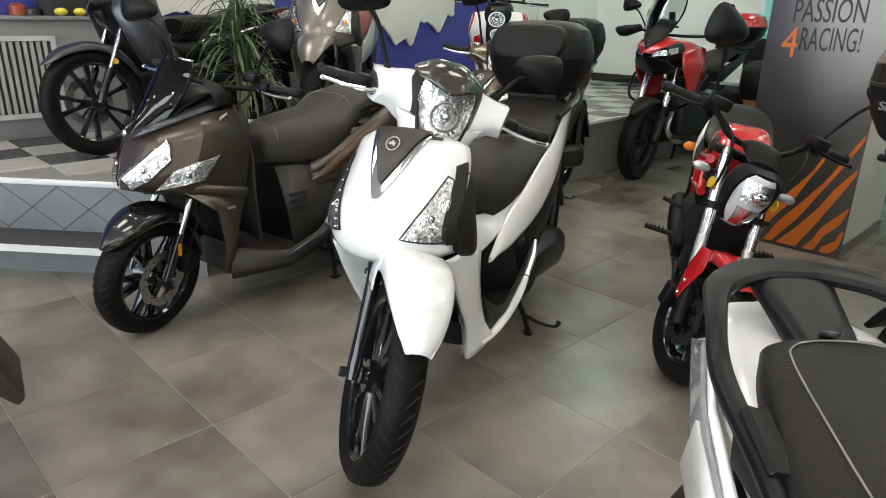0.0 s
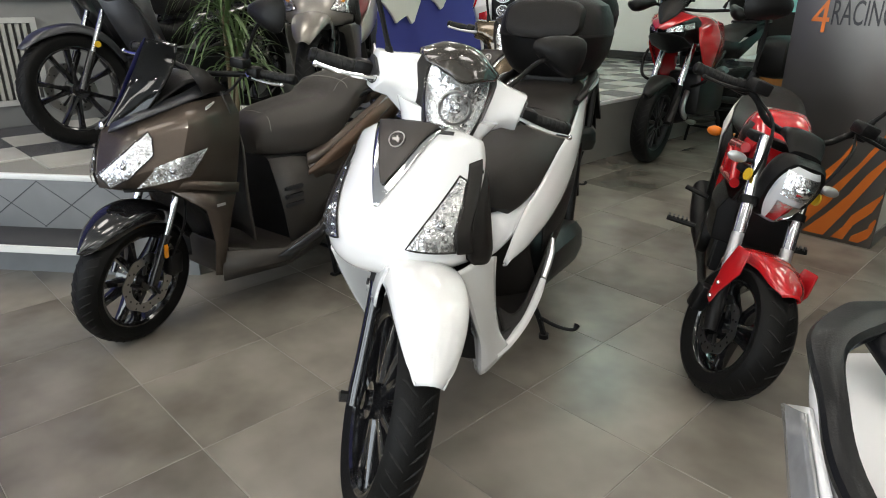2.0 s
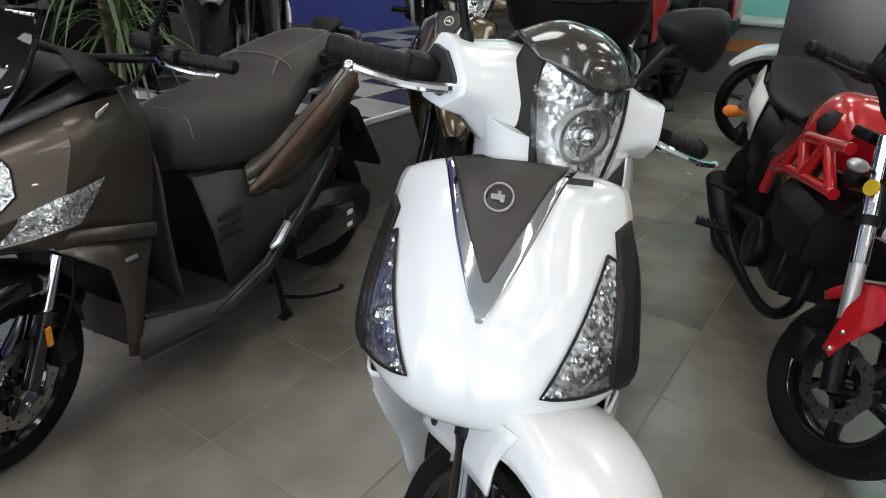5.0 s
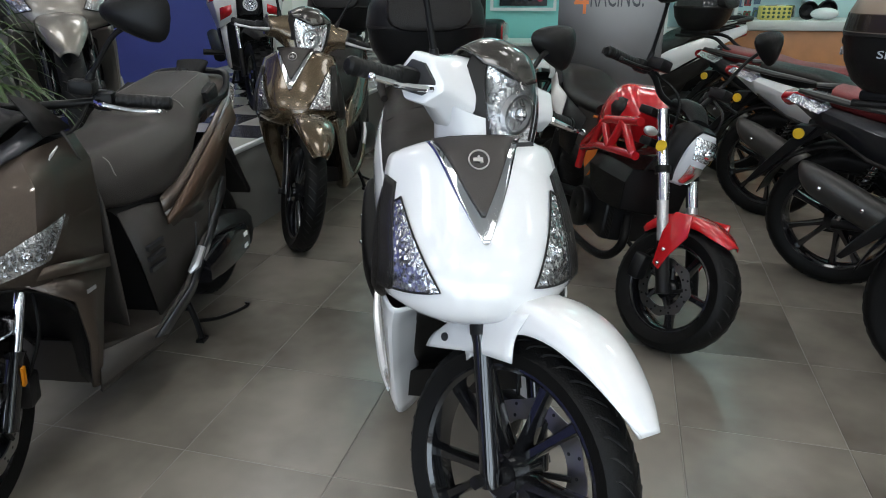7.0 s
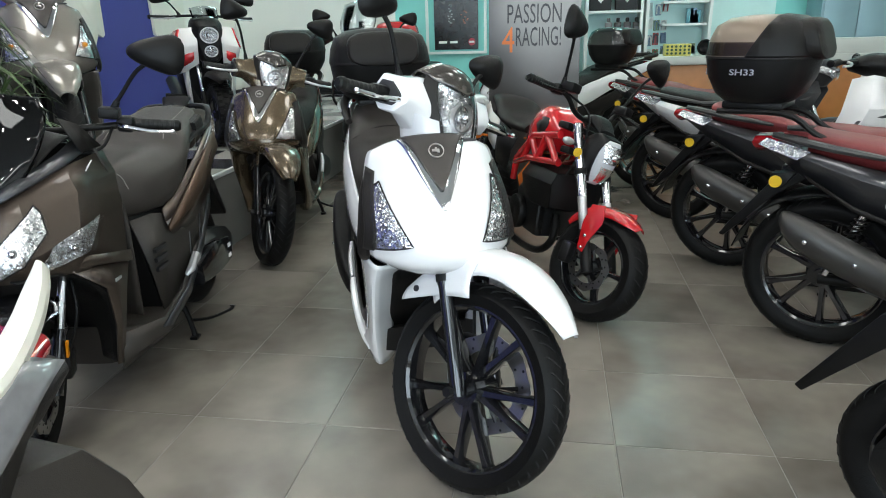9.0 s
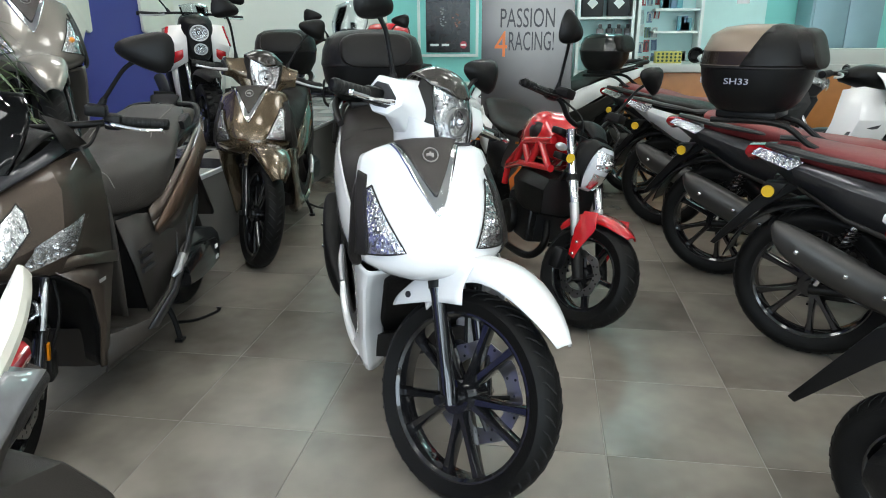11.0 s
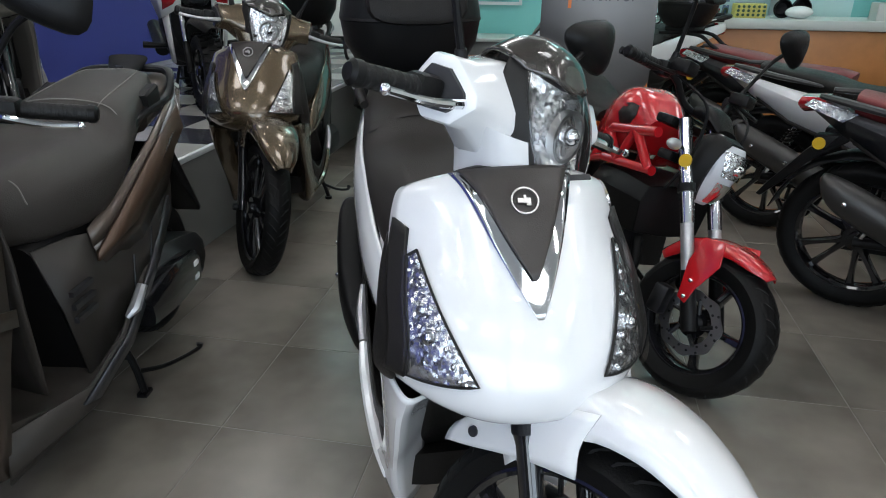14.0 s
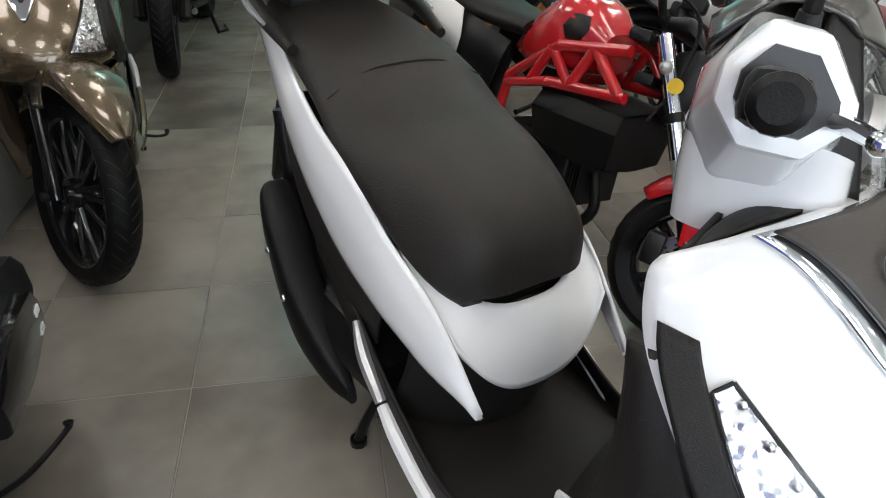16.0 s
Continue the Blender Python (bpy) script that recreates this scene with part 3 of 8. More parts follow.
# ---------- vehicle parts ----------
def wheel(parent, c, R, w, rim, spokes, material=None, steer=None, disc_side=0, paired=True, hub=0.045, tread=44):
    """A cast wheel at c: tyre with grooves, rim with a lip, twin spokes, hub; disc_side: the brake disc's side (1: left)."""
    M = (steer if steer is not None else Matrix()) @ Matrix.Translation(c)
    rim_mat = material or GLOSS_BLACK
    prof = [(rim - 0.004, -w * 0.36), (rim + 0.012, -w * 0.43), ((R + rim) / 2, -w * 0.5), (R - 0.022, -w * 0.46), (R - 0.007, -w * 0.3), (R, 0),
            (R - 0.007, w * 0.3), (R - 0.022, w * 0.46), ((R + rim) / 2, w * 0.5), (rim + 0.012, w * 0.43), (rim - 0.004, w * 0.36)]
    wh = part("wheel", lathe([(rim + 0.003, -w * 0.36), (rim - 0.008, -w * 0.37), (rim - 0.016, -w * 0.30), (rim - 0.020, 0), (rim - 0.016, w * 0.30), (rim - 0.008, w * 0.37), (rim + 0.003, w * 0.36), (rim - 0.006, 0)], 48).xf(M), rim_mat, parent)
    part("tyre", lathe(prof, 56).xf(M), RUBBER, wh)
    gr = Geo()
    for k in range(tread):
        t = 2 * math.pi * k / tread
        for s in (-1, 1):
            pts = []
            for q in (0.05, 0.2, 0.33, 0.44):
                rr = R - 0.0016 - 0.007 * (q / 0.3) ** 2 - (0.010 if q > 0.4 else 0.0)
                a = t + s * 0.0 + q * 0.38 + (math.pi / tread if s > 0 else 0)
                pts.append((rr * math.cos(a), s * q * w, rr * math.sin(a)))
            gr.add(tube(pts, [0.0018, 0.0032, 0.0032, 0.002], 4))
    part("tread_groove", gr.xf(M), mat("groove_black", (0.006, 0.006, 0.006), 0.9), wh)
    for k in range(spokes):
        for s in ((-1, 1) if paired else (0,)):
            a0, a1 = 2 * math.pi * k / spokes + s * 0.10, 2 * math.pi * k / spokes + s * 0.24
            p0 = Vector((math.cos(a0), 0, math.sin(a0)))
            p1 = Vector((math.cos(a1), 0, math.sin(a1)))
            rings = []
            for q in range(5):
                u = q / 4
                p = p0 * hub * 0.9 * (1 - u) + p1 * (rim - 0.014) * u
                side = Vector((-p.z, 0, p.x)).normalized()
                hw, th = 0.0145 - 0.004 * math.sin(u * math.pi), 0.016 + 0.012 * (1 - u)
                rings.append([tuple(p + side * a * hw + Vector((0, b * th, 0))) for a, b in ((-1, -0.6), (-0.6, -1), (0.6, -1), (1, -0.6), (1, 0.6), (0.6, 1), (-0.6, 1), (-1, 0.6))])
            part("spoke", loft(rings).xf(M), rim_mat, wh)
    part("hub", disc(hub, (-0.045, 0.045), 24).add(disc(hub * 0.55, (-0.06, 0.06), 20)).xf(M), rim_mat, wh)
    if disc_side:
        y = disc_side * 0.062
        n = 48
        ro, ri = rim * 0.62, rim * 0.42
        ring = []
        for k in range(n):
            t = 2 * math.pi * k / n
            r2 = ro + 0.004 * math.sin(8 * t)
            ring.append([(r2 * math.cos(t), y - 0.002, r2 * math.sin(t)), (r2 * math.cos(t), y + 0.002, r2 * math.sin(t)), (ri * math.cos(t), y + 0.002, ri * math.sin(t)), (ri * math.cos(t), y - 0.002, ri * math.sin(t))])
        g = Geo([p for r in ring for p in r], [(k * 4 + j, k * 4 + (j + 1) % 4, ((k + 1) % n) * 4 + (j + 1) % 4, ((k + 1) % n) * 4 + j) for k in range(n) for j in range(4)])
        part("brake_disc", g.xf(M), STEEL, wh)
        dr = Geo()
        for k in range(24):
            t = 2 * math.pi * (k + 0.3 * (k % 3)) / 24
            rr = ri + (ro - ri) * (0.25 + 0.25 * (k % 3))
            dr.add(disc(0.004, (y - 0.0026, y + 0.0026), 8).xf(Matrix.Translation((rr * math.cos(t), 0, rr * math.sin(t)))))
        part("disc_hole", dr.xf(M), INK, wh)
        cr = Geo()
        for k in range(5):
            t = 2 * math.pi * k / 5
            cr.add(tube([(hub * 0.8 * math.cos(t), y * 0.9, hub * 0.8 * math.sin(t)), (ri * 1.1 * math.cos(t + 0.3), y, ri * 1.1 * math.sin(t + 0.3))], 0.007, 6))
        part("disc_carrier", cr.xf(M), DARK_METAL, wh)
    return wh


def steering(px, pz, rake, angle):
    """The turn of all that swings with the handlebar about a raked axis through (px, 0, pz)."""
    ax = Vector((-math.sin(radians(rake)), 0, math.cos(radians(rake))))
    t = Matrix.Translation((px, 0, pz))
    return t @ Matrix.Rotation(radians(angle), 4, ax) @ t.inverted()


def mirror(parent, base, head, facing, material=None, S=None, size=(0.074, 0.047)):
    """A stalk from base to a rounded mirror head, whose glass looks along facing."""
    S = S if S is not None else Matrix()
    b, h = Vector(base), Vector(head)
    mid = b.lerp(h, 0.55) + Vector((0, 0, 0.02))
    mr = part("mirror", tube([b, b.lerp(mid, 0.4), mid, b.lerp(h, 0.85)], [0.008, 0.0065, 0.0065, 0.007], 8, 14).xf(S), BLACK_PL, parent)
    part("boot", tube([b - Vector((0, 0, 0.01)), b + (mid - b) * 0.22], [0.014, 0.009], 10).xf(S), GRIP, mr)
    f = Vector(facing).normalized()
    side = f.cross(Vector((0, 0, 1))).normalized()
    up = side.cross(f)
    a, c = size
    ang = [2 * math.pi * k / 20 for k in range(20)]

    def outline(k, d):
        pts = []
        for t in ang:
            x, z = abs(math.cos(t)) ** 0.7 * math.copysign(1, math.cos(t)) * a, abs(math.sin(t)) ** 0.75 * math.copysign(1, math.sin(t)) * c
            z *= 1 + 0.5 * (1 if h.y > 0 else -1) * x / a
            pts.append(tuple(h + side * x * k + up * z * k + f * d))
        return pts
    part("shell", loft([outline(0.2, -0.030), outline(0.6, -0.025), outline(0.9, -0.011), outline(1.0, 0.0), outline(0.97, 0.006)]).xf(S), material or BLACK_PL, mr)
    part("glass", loft([outline(0.9, 0.0065), outline(0.9, 0.0082)]).xf(S), MIRROR, mr)
    return mr


def grip_set(parent, y, x, z, S, lever=CHROME, drop=0.0, out=0.13):
    """Rubber grip, bar-end weight and brake lever on one side (y: the grip's inner end, signed)."""
    s = 1 if y > 0 else -1
    rings = []
    g = tube([(x, y, z), (x - 0.012, y + s * out, z - drop)], 0.0165, 14)
    gp = part("grip", g.xf(S), GRIP, parent)
    ribs = Geo()
    for k in range(9):
        u = (k + 0.5) / 9
        ribs.add(lathe([(0.0162, -0.0045), (0.0171, -0.003), (0.0171, 0.003), (0.0162, 0.0045)], 14).xf(Matrix.Translation((x - 0.012 * u, y + s * out * u, z - drop * u))))
    part("rib", ribs.xf(S), GRIP, gp)
    part("bar_end", tube([(x - 0.012, y + s * out, z - drop), (x - 0.0135, y + s * (out + 0.012), z - drop), (x - 0.014, y + s * (out + 0.018), z - drop)], [0.019, 0.018, 0.012], 14).xf(S), BLACK_PL, gp)
    part("brake_lever", tube([(x + 0.035, y - s * 0.035, z - 0.002), (x + 0.055, y - s * 0.005, z - 0.006), (x + 0.06, y + s * 0.06, z - 0.012), (x + 0.045, y + s * out * 0.97, z - 0.012)], [0.008, 0.0075, 0.006, 0.0055], 8, 16).add(ball((x + 0.044, y + s * out, z - 0.012), 0.008, 0.008, 0.008, 10, 8)).xf(S), lever, parent)
    return gp


def lens_lamp(name, parent, surf, corners, label, depth=0.03, lift=0.004, amber=False, bezel=True, S=None):
    """A lamp let into a curved panel: faceted bowl, bulb and clear cover."""
    S = S if S is not None else Matrix()
    lamp = part(name, patch(surf, corners, lift + 0.003, 10, 10).xf(S), REFLECTOR, parent, label)
    mid = np.mean(np.array(corners), axis=0)
    g = Geo()
    a, b, c, d = [np.array(q) for q in corners]
    for k in range(7):
        u = (k + 0.5) / 7
        q = a * (1 - u) * 0.78 + d * u * 0.78 + 0.22 * (b * (1 - u) + c * u)
        p = patch(surf, (q, q, q, q), lift + 0.005, 1, 1).v[0]
        g.add(ball(p, 0.005, 0.005, 0.005, 8, 6))
    part("led_bead", g.xf(S), CHROME, lamp)
    q = mid * 0.9 + 0.05 * (c + d)
    p = patch(surf, (q, q, q, q), lift + 0.004, 1, 1).v[0]
    part("bulb", ball(p, 0.012, 0.012, 0.012, 12, 8).xf(S), AMBER if amber else CHROME, lamp)
    cov = part("cover", patch(surf, corners, lift + 0.017, 10, 10).xf(S), LENS, lamp, "clear ribbed cover")
    cov.visible_shadow = False
    if bezel:
        e = Geo()
        ring = []
        for q0, q1 in zip((a, b, c, d), (b, c, d, a)):
            for k in range(8):
                ring.append(q0 + (q1 - q0) * k / 8)
        pts = [patch(surf, (q, q, q, q), lift + 0.004, 1, 1).v[0] for q in ring]
        pts = [tuple(S @ Vector(p)) for p in pts]
        e = tube(pts + [pts[0]], 0.0022, 6)
        part("bezel", e, GREY_PL, lamp)
    return lamp


def top_case(label, m, w=0.40, l=0.40, h=0.30, lid=None, base=None, clear=False, letters="", pad=True, rack=True):
    """A rounded luggage box with a lid seam, a lock, a backrest pad and a mounting plate. x points forward."""
    t = thing("top_case", label, "top case", m)
    base, lid = base or BLACK_PL, lid or BLACK_PL

    def ring(z, sx, sy, dx=0.0, p=2.6):
        pts = []
        for k in range(36):
            a = 2 * math.pi * k / 36
            c, s = math.cos(a), math.sin(a)
            rr = (abs(c) ** p + abs(s) ** p) ** (-1 / p)
            pts.append((dx + sx * rr * c, sy * rr * s, z))
        return pts
    hl, hw, zs = l / 2, w / 2, h * 0.50
    part("base", loft([ring(0.0, hl * 0.62, hw * 0.66), ring(0.025, hl * 0.78, hw * 0.80), ring(zs * 0.55, hl * 0.93, hw * 0.95), ring(zs, hl, hw), ring(zs + 0.004, hl * 0.985, hw * 0.985)]), base, t)
    part("lid", loft([ring(zs + 0.006, hl * 0.99, hw * 0.99), ring(zs + 0.012, hl * 1.01, hw * 1.01), ring(h * 0.72, hl * 0.97, hw * 0.97), ring(h * 0.88, hl * 0.86, hw * 0.88), ring(h * 0.97, hl * 0.62, hw * 0.66), ring(h, hl * 0.25, hw * 0.3)]), lid, t)
    part("seam", loft([ring(zs + 0.003, hl * 1.012, hw * 1.012), ring(zs + 0.011, hl * 1.012, hw * 1.012)]), GREY_PL, t)
    if pad:
        zc, hw2, hz = h * 0.72, w * 0.34, h * 0.235
        pd = []
        for x, k in ((hl * 0.78, 1.0), (hl * 1.00, 1.0), (hl * 1.08, 0.94), (hl * 1.12, 0.78), (hl * 1.125, 0.4)):
            ring2 = []
            for j in range(28):
                a = 2 * math.pi * j / 28
                c, s = math.cos(a), math.sin(a)
                rr = (abs(c) ** 3.4 + abs(s) ** 3.4) ** (-1 / 3.4)
                z = hz * k * rr * s
                ring2.append((x - 0.30 * (z + hz) + 0.06 * hl, hw2 * k * rr * c, zc + z))
            pd.append(ring2)
        part("backrest_pad", loft(pd), SEAT, t, "padded black backrest")
    part("lock", ball((-hl * 1.0, 0, zs - 0.02), 0.012, 0.03, 0.018, 12, 8).add(box(-hl * 1.0, 0, zs + 0.01, 0.02, 0.05, 0.03)), GREY_PL, t, bevel=0.004)
    if clear:
        cl = part("clear_band", loft([ring(zs + 0.014, hl * 1.016, hw * 1.016), ring(h * 0.70, hl * 0.985, hw * 0.985)], caps=False), SMOKE_LIGHT, t, "clear smoked band")
        g = loft([ring(zs + 0.008, hl * 1.004, hw * 1.004), ring(zs + 0.014, hl * 1.022, hw * 1.022), ring(h * 0.72, hl * 0.985, hw * 0.985), ring(h * 0.88, hl * 0.875, hw * 0.895), ring(h * 0.975, hl * 0.63, hw * 0.67), ring(h * 1.008, hl * 0.26, hw * 0.31)], caps=False)
        bm = bmesh.new()
        vs = [bm.verts.new(p) for p in g.v]
        for f in g.f:
            bm.faces.new([vs[i] for i in f])
        bmesh.ops.bisect_plane(bm, geom=[*bm.verts, *bm.edges, *bm.faces], plane_co=(-0.02, 0, zs), plane_no=(1, 0, -0.55), clear_inner=True)
        bm.verts.index_update()
        cutlid = Geo([tuple(v.co) for v in bm.verts], [tuple(v.index for v in f.verts) for f in bm.faces])
        bm.free()
        part("lid_front", cutlid, BLACK_PL, t, "dark front half of the lid", solid=0.003)
    if letters:
        g = text_geo(letters, 0.029, 0.002).xf(Matrix.Translation((-hl * 0.10, -hw * 0.992, zs * 0.72)) @ Matrix.Rotation(radians(90), 4, "X") @ Matrix.Diagonal((1.35, 1, 1, 1)))
        part("lettering", g, SILVER, t)
        g = text_geo(letters, 0.034, 0.002).xf(Matrix.Translation((-hl * 0.992, 0.0, zs * 0.66)) @ Matrix.Rotation(radians(-90), 4, "Z") @ Matrix.Rotation(radians(90), 4, "X") @ Matrix.Diagonal((1.35, 1, 1, 1)))
        part("lettering", g, SILVER, t)
    if rack:
        part("mounting_plate", box(0, 0, -0.014, l * 0.55, w * 0.5, 0.026), BLACK_PL, t, bevel=0.006)
    return t


SMOKE_LIGHT = clear_lens("smoked_clear_plastic", (0.42, 0.40, 0.38), 0.9)


# the handlebar cover: half width to (centre x, centre z, half depth, half height)
BAR = {0.0: (-0.386, 1.050, 0.070, 0.082), 0.06: (-0.388, 1.051, 0.068, 0.080), 0.11: (-0.389, 1.058, 0.064, 0.068), 0.155: (-0.388, 1.068, 0.055, 0.049), 0.208: (-0.387, 1.068, 0.056, 0.046)}


def city_scooter(label, m, paint, steer=0.0, seat=SEAT, lever=CHROME, mirrors=True, amber=False, group="", stand=True, sticker=True, low=None, mirror_pose=None):
    """A large-wheeled step-through scooter. x forward from the front axle, y to the rider's left."""
    t = thing("scooter", label, "scooter", m, group)
    S = steering(-0.09, 0.283, 27, steer)
    low = low or GREY_PL
    # front apron
    apron = rows_surface([(-0.262, 0.920, 0.152, 0.052, 0.038), (-0.212, 0.888, 0.172, 0.098, 0.018), (-0.150, 0.822, 0.186, 0.135, 0.004), (-0.092, 0.757, 0.194, 0.135, 0.0),
                          (-0.056, 0.700, 0.192, 0.115, 0.0), (-0.040, 0.655, 0.192, 0.12, -0.004), (-0.046, 0.615, 0.190, 0.125, -0.012), (-0.085, 0.585, 0.182, 0.125, -0.02)])
    front = part("front_apron", patch(apron, ((-1, 0), (1, 0), (1, 1), (-1, 1)), 0, 32, 36), paint, t, solid=0.006)
    # black shield with a chrome surround
    part("chrome_surround", patch(apron, ((-0.61, 0.02), (0.61, 0.02), (0.02, 0.445), (-0.02, 0.445)), 0.007, 16, 22), CHROME, front, "bright chrome V", solid=0.004)
    part("shield_insert", patch(apron, ((-0.52, 0.03), (0.52, 0.03), (0.02, 0.35), (-0.02, 0.35)), 0.014, 14, 18), mat("dark_brown_insert", (0.030, 0.025, 0.022), 0.42, grain=0.2), front, "dark satin triangle insert", solid=0.004)
    bp = Vector(apron(0, 0.165)) + Vector((0.016, 0, 0.012))
    nb = Matrix.Translation(bp) @ Matrix.Rotation(radians(52), 4, "Y")
    part("badge", lathe([(0.0185, -0.002), (0.021, -0.002), (0.021, 0.002), (0.0185, 0.002)], 28, "z").add(box(0, -0.006, 0.001, 0.007, 0.010, 0.004)).add(box(0.002, 0.005, 0.001, 0.011, 0.006, 0.004)).add(box(-0.002, 0.0, 0.001, 0.012, 0.004, 0.004)).xf(nb), STEEL, front, "round bright metal badge")
    # lamps in the apron and the dark cheeks beyond them
    for s in (-1, 1):
        lens_lamp("indicator_lamp", t, apron, ((s * 0.79, 0.31), (s * 0.86, 0.335), (s * 0.91, 0.735), (s * 0.455, 0.665)), "long clear front indicator lamp", amber=amber)
        part("lamp_cheek", patch(apron, ((s * 0.855, 0.255), (s * 0.96, 0.235), (s * 1.06, 0.78), (s * 0.925, 0.755)), 0.007, 8, 16), low, t, "dark satin cheek beside the lamp", solid=0.006)
        ck = [[(-0.268, s * 0.178, 0.815), (-0.285, s * 0.187, 0.815), (-0.302, s * 0.186, 0.810)],
              [(-0.235, s * 0.186, 0.77), (-0.262, s * 0.202, 0.765), (-0.286, s * 0.197, 0.765)],
              [(-0.190, s * 0.191, 0.70), (-0.232, s * 0.212, 0.69), (-0.276, s * 0.208, 0.70)],
              [(-0.172, s * 0.193, 0.635), (-0.235, s * 0.219, 0.62), (-0.282, s * 0.213, 0.62)],
              [(-0.205, s * 0.194, 0.598), (-0.250, s * 0.210, 0.588), (-0.292, s * 0.205, 0.584)]]
        part("cheek_panel", skin(ck, 10, 14, closed=False), low, t, solid=0.006)
        # lower leg shield in body colour, hollowed round the wheel
        lg = [[(-0.200, s * 0.100, 0.575), (-0.165, s * 0.145, 0.590), (-0.150, s * 0.180, 0.598), (-0.235, s * 0.200, 0.602), (-0.335, s * 0.206, 0.575)],
              [(-0.300, s * 0.105, 0.510), (-0.235, s * 0.150, 0.518), (-0.195, s * 0.187, 0.520), (-0.270, s * 0.202, 0.510), (-0.350, s * 0.200, 0.485)],
              [(-0.360, s * 0.110, 0.415), (-0.295, s * 0.152, 0.415), (-0.255, s * 0.186, 0.415), (-0.325, s * 0.198, 0.400), (-0.385, s * 0.194, 0.385)],
              [(-0.390, s * 0.118, 0.320), (-0.345, s * 0.152, 0.320), (-0.312, s * 0.184, 0.320), (-0.380, s * 0.196, 0.312), (-0.415, s * 0.196, 0.310)],
              [(-0.400, s * 0.120, 0.205), (-0.370, s * 0.146, 0.196), (-0.345, s * 0.176, 0.205), (-0.430, s * 0.200, 0.225), (-0.465, s * 0.206, 0.245)]]
        part("leg_shield_side", skin(lg, 18, 22, closed=False), paint, t, solid=0.005)
        rl = tube([(-0.40, s * 0.192, 0.236), (-0.49, s * 0.203, 0.240), (-0.60, s * 0.212, 0.262), (-0.70, s * 0.216, 0.305), (-0.762, s * 0.214, 0.336)], [0.010, 0.014, 0.015, 0.015, 0.012], 8, 16)
        part("floor_rail", rl, paint, t)
        part("chrome_rail", tube([(-0.768, s * 0.214, 0.340), (-0.84, s * 0.212, 0.392), (-0.885, s * 0.205, 0.44)], [0.012, 0.014, 0.007], 8, 10), SILVER, t, "silver rail end")
        # dark side skirt under the floor
        sk = [[(-0.40, s * 0.185, 0.40), (-0.55, s * 0.198, 0.31), (-0.72, s * 0.20, 0.355), (-0.92, s * 0.195, 0.46), (-1.10, s * 0.185, 0.53)],
              [(-0.46, s * 0.185, 0.30), (-0.58, s * 0.200, 0.265), (-0.74, s * 0.205, 0.31), (-0.92, s * 0.200, 0.40), (-1.10, s * 0.188, 0.47)],
              [(-0.49, s * 0.175, 0.235), (-0.60, s * 0.180, 0.225), (-0.76, s * 0.180, 0.25), (-0.92, s * 0.17, 0.31), (-1.06, s * 0.16, 0.38)]]
        part("side_skirt", skin(sk, 22, 10, closed=False), low, t, solid=0.006)
        # body-coloured flank under the seat
        upper = ((-0.56, 0.146, 0.462), (-0.63, 0.156, 0.542), (-0.70, 0.165, 0.600), (-0.80, 0.176, 0.648), (-0.93, 0.182, 0.716), (-1.08, 0.183, 0.763), (-1.28, 0.158, 0.818), (-1.50, 0.118, 0.862), (-1.60, 0.10, 0.88))
        lower = ((-0.56, 0.146, 0.452), (-0.65, 0.178, 0.478), (-0.73, 0.192, 0.502), (-0.82, 0.202, 0.526), (-0.95, 0.207, 0.566), (-1.10, 0.204, 0.640), (-1.29, 0.176, 0.715), (-1.50, 0.130, 0.785), (-1.60, 0.110, 0.82))
        fl = [[(a[0] + (b[0] - a[0]) * k, s * (a[1] + (b[1] - a[1]) * k + 0.012 * math.sin(math.pi * k)), a[2] + (b[2] - a[2]) * k) for a, b in zip(upper, lower)] for k in (0, 0.35, 0.75, 1)]
        part("flank", skin(fl, 36, 12, closed=False), paint, t, solid=0.006)
        lf = [[(-0.80, s * 0.180, 0.57), (-0.95, s * 0.196, 0.57), (-1.10, s * 0.196, 0.615), (-1.28, s * 0.172, 0.68), (-1.46, s * 0.125, 0.745)],
              [(-0.82, s * 0.188, 0.48), (-0.95, s * 0.203, 0.50), (-1.10, s * 0.200, 0.54), (-1.28, s * 0.170, 0.61), (-1.43, s * 0.12, 0.69)],
              [(-0.85, s * 0.18, 0.40), (-0.95, s * 0.19, 0.425), (-1.09, s * 0.185, 0.47), (-1.25, s * 0.155, 0.55), (-1.38, s * 0.11, 0.63)]]
        part("lower_flank", skin(lf, 24, 12, closed=False), low, t, solid=0.006)
    # hump in front of the seat
    hp = []
    for (xe, ye, ze), (xm, zm) in (((-0.790, 0.166, 0.632), (-0.648, 0.572)), ((-0.730, 0.166, 0.605), (-0.622, 0.525)), ((-0.675, 0.162, 0.575), (-0.606, 0.475)), ((-0.632, 0.153, 0.540), (-0.603, 0.428))):
        hp.append([(xe + (xm - xe) * (1 - abs(u) ** 2.6), ye * math.copysign(abs(u) ** 0.85, u), zm + (ze - zm) * abs(u) ** 2.2) for u in (-1, -0.85, -0.6, -0.3, 0, 0.3, 0.6, 0.85, 1)])
    part("seat_front_panel", skin(hp, 26, 12, closed=False), paint, t, solid=0.006)
    hp = []
    for z, xf, wv in ((0.55, -0.640, 0.142), (0.46, -0.620, 0.148), (0.36, -0.640, 0.160), (0.25, -0.690, 0.178)):
        hp.append([(xf - 0.13 * abs(u) ** 2.2, u * wv * 1.12, z) for u in (-1, -0.75, -0.4, 0, 0.4, 0.75, 1)])
    part("seat_post_cover", skin(hp, 26, 10, closed=False), low, t, solid=0.006)
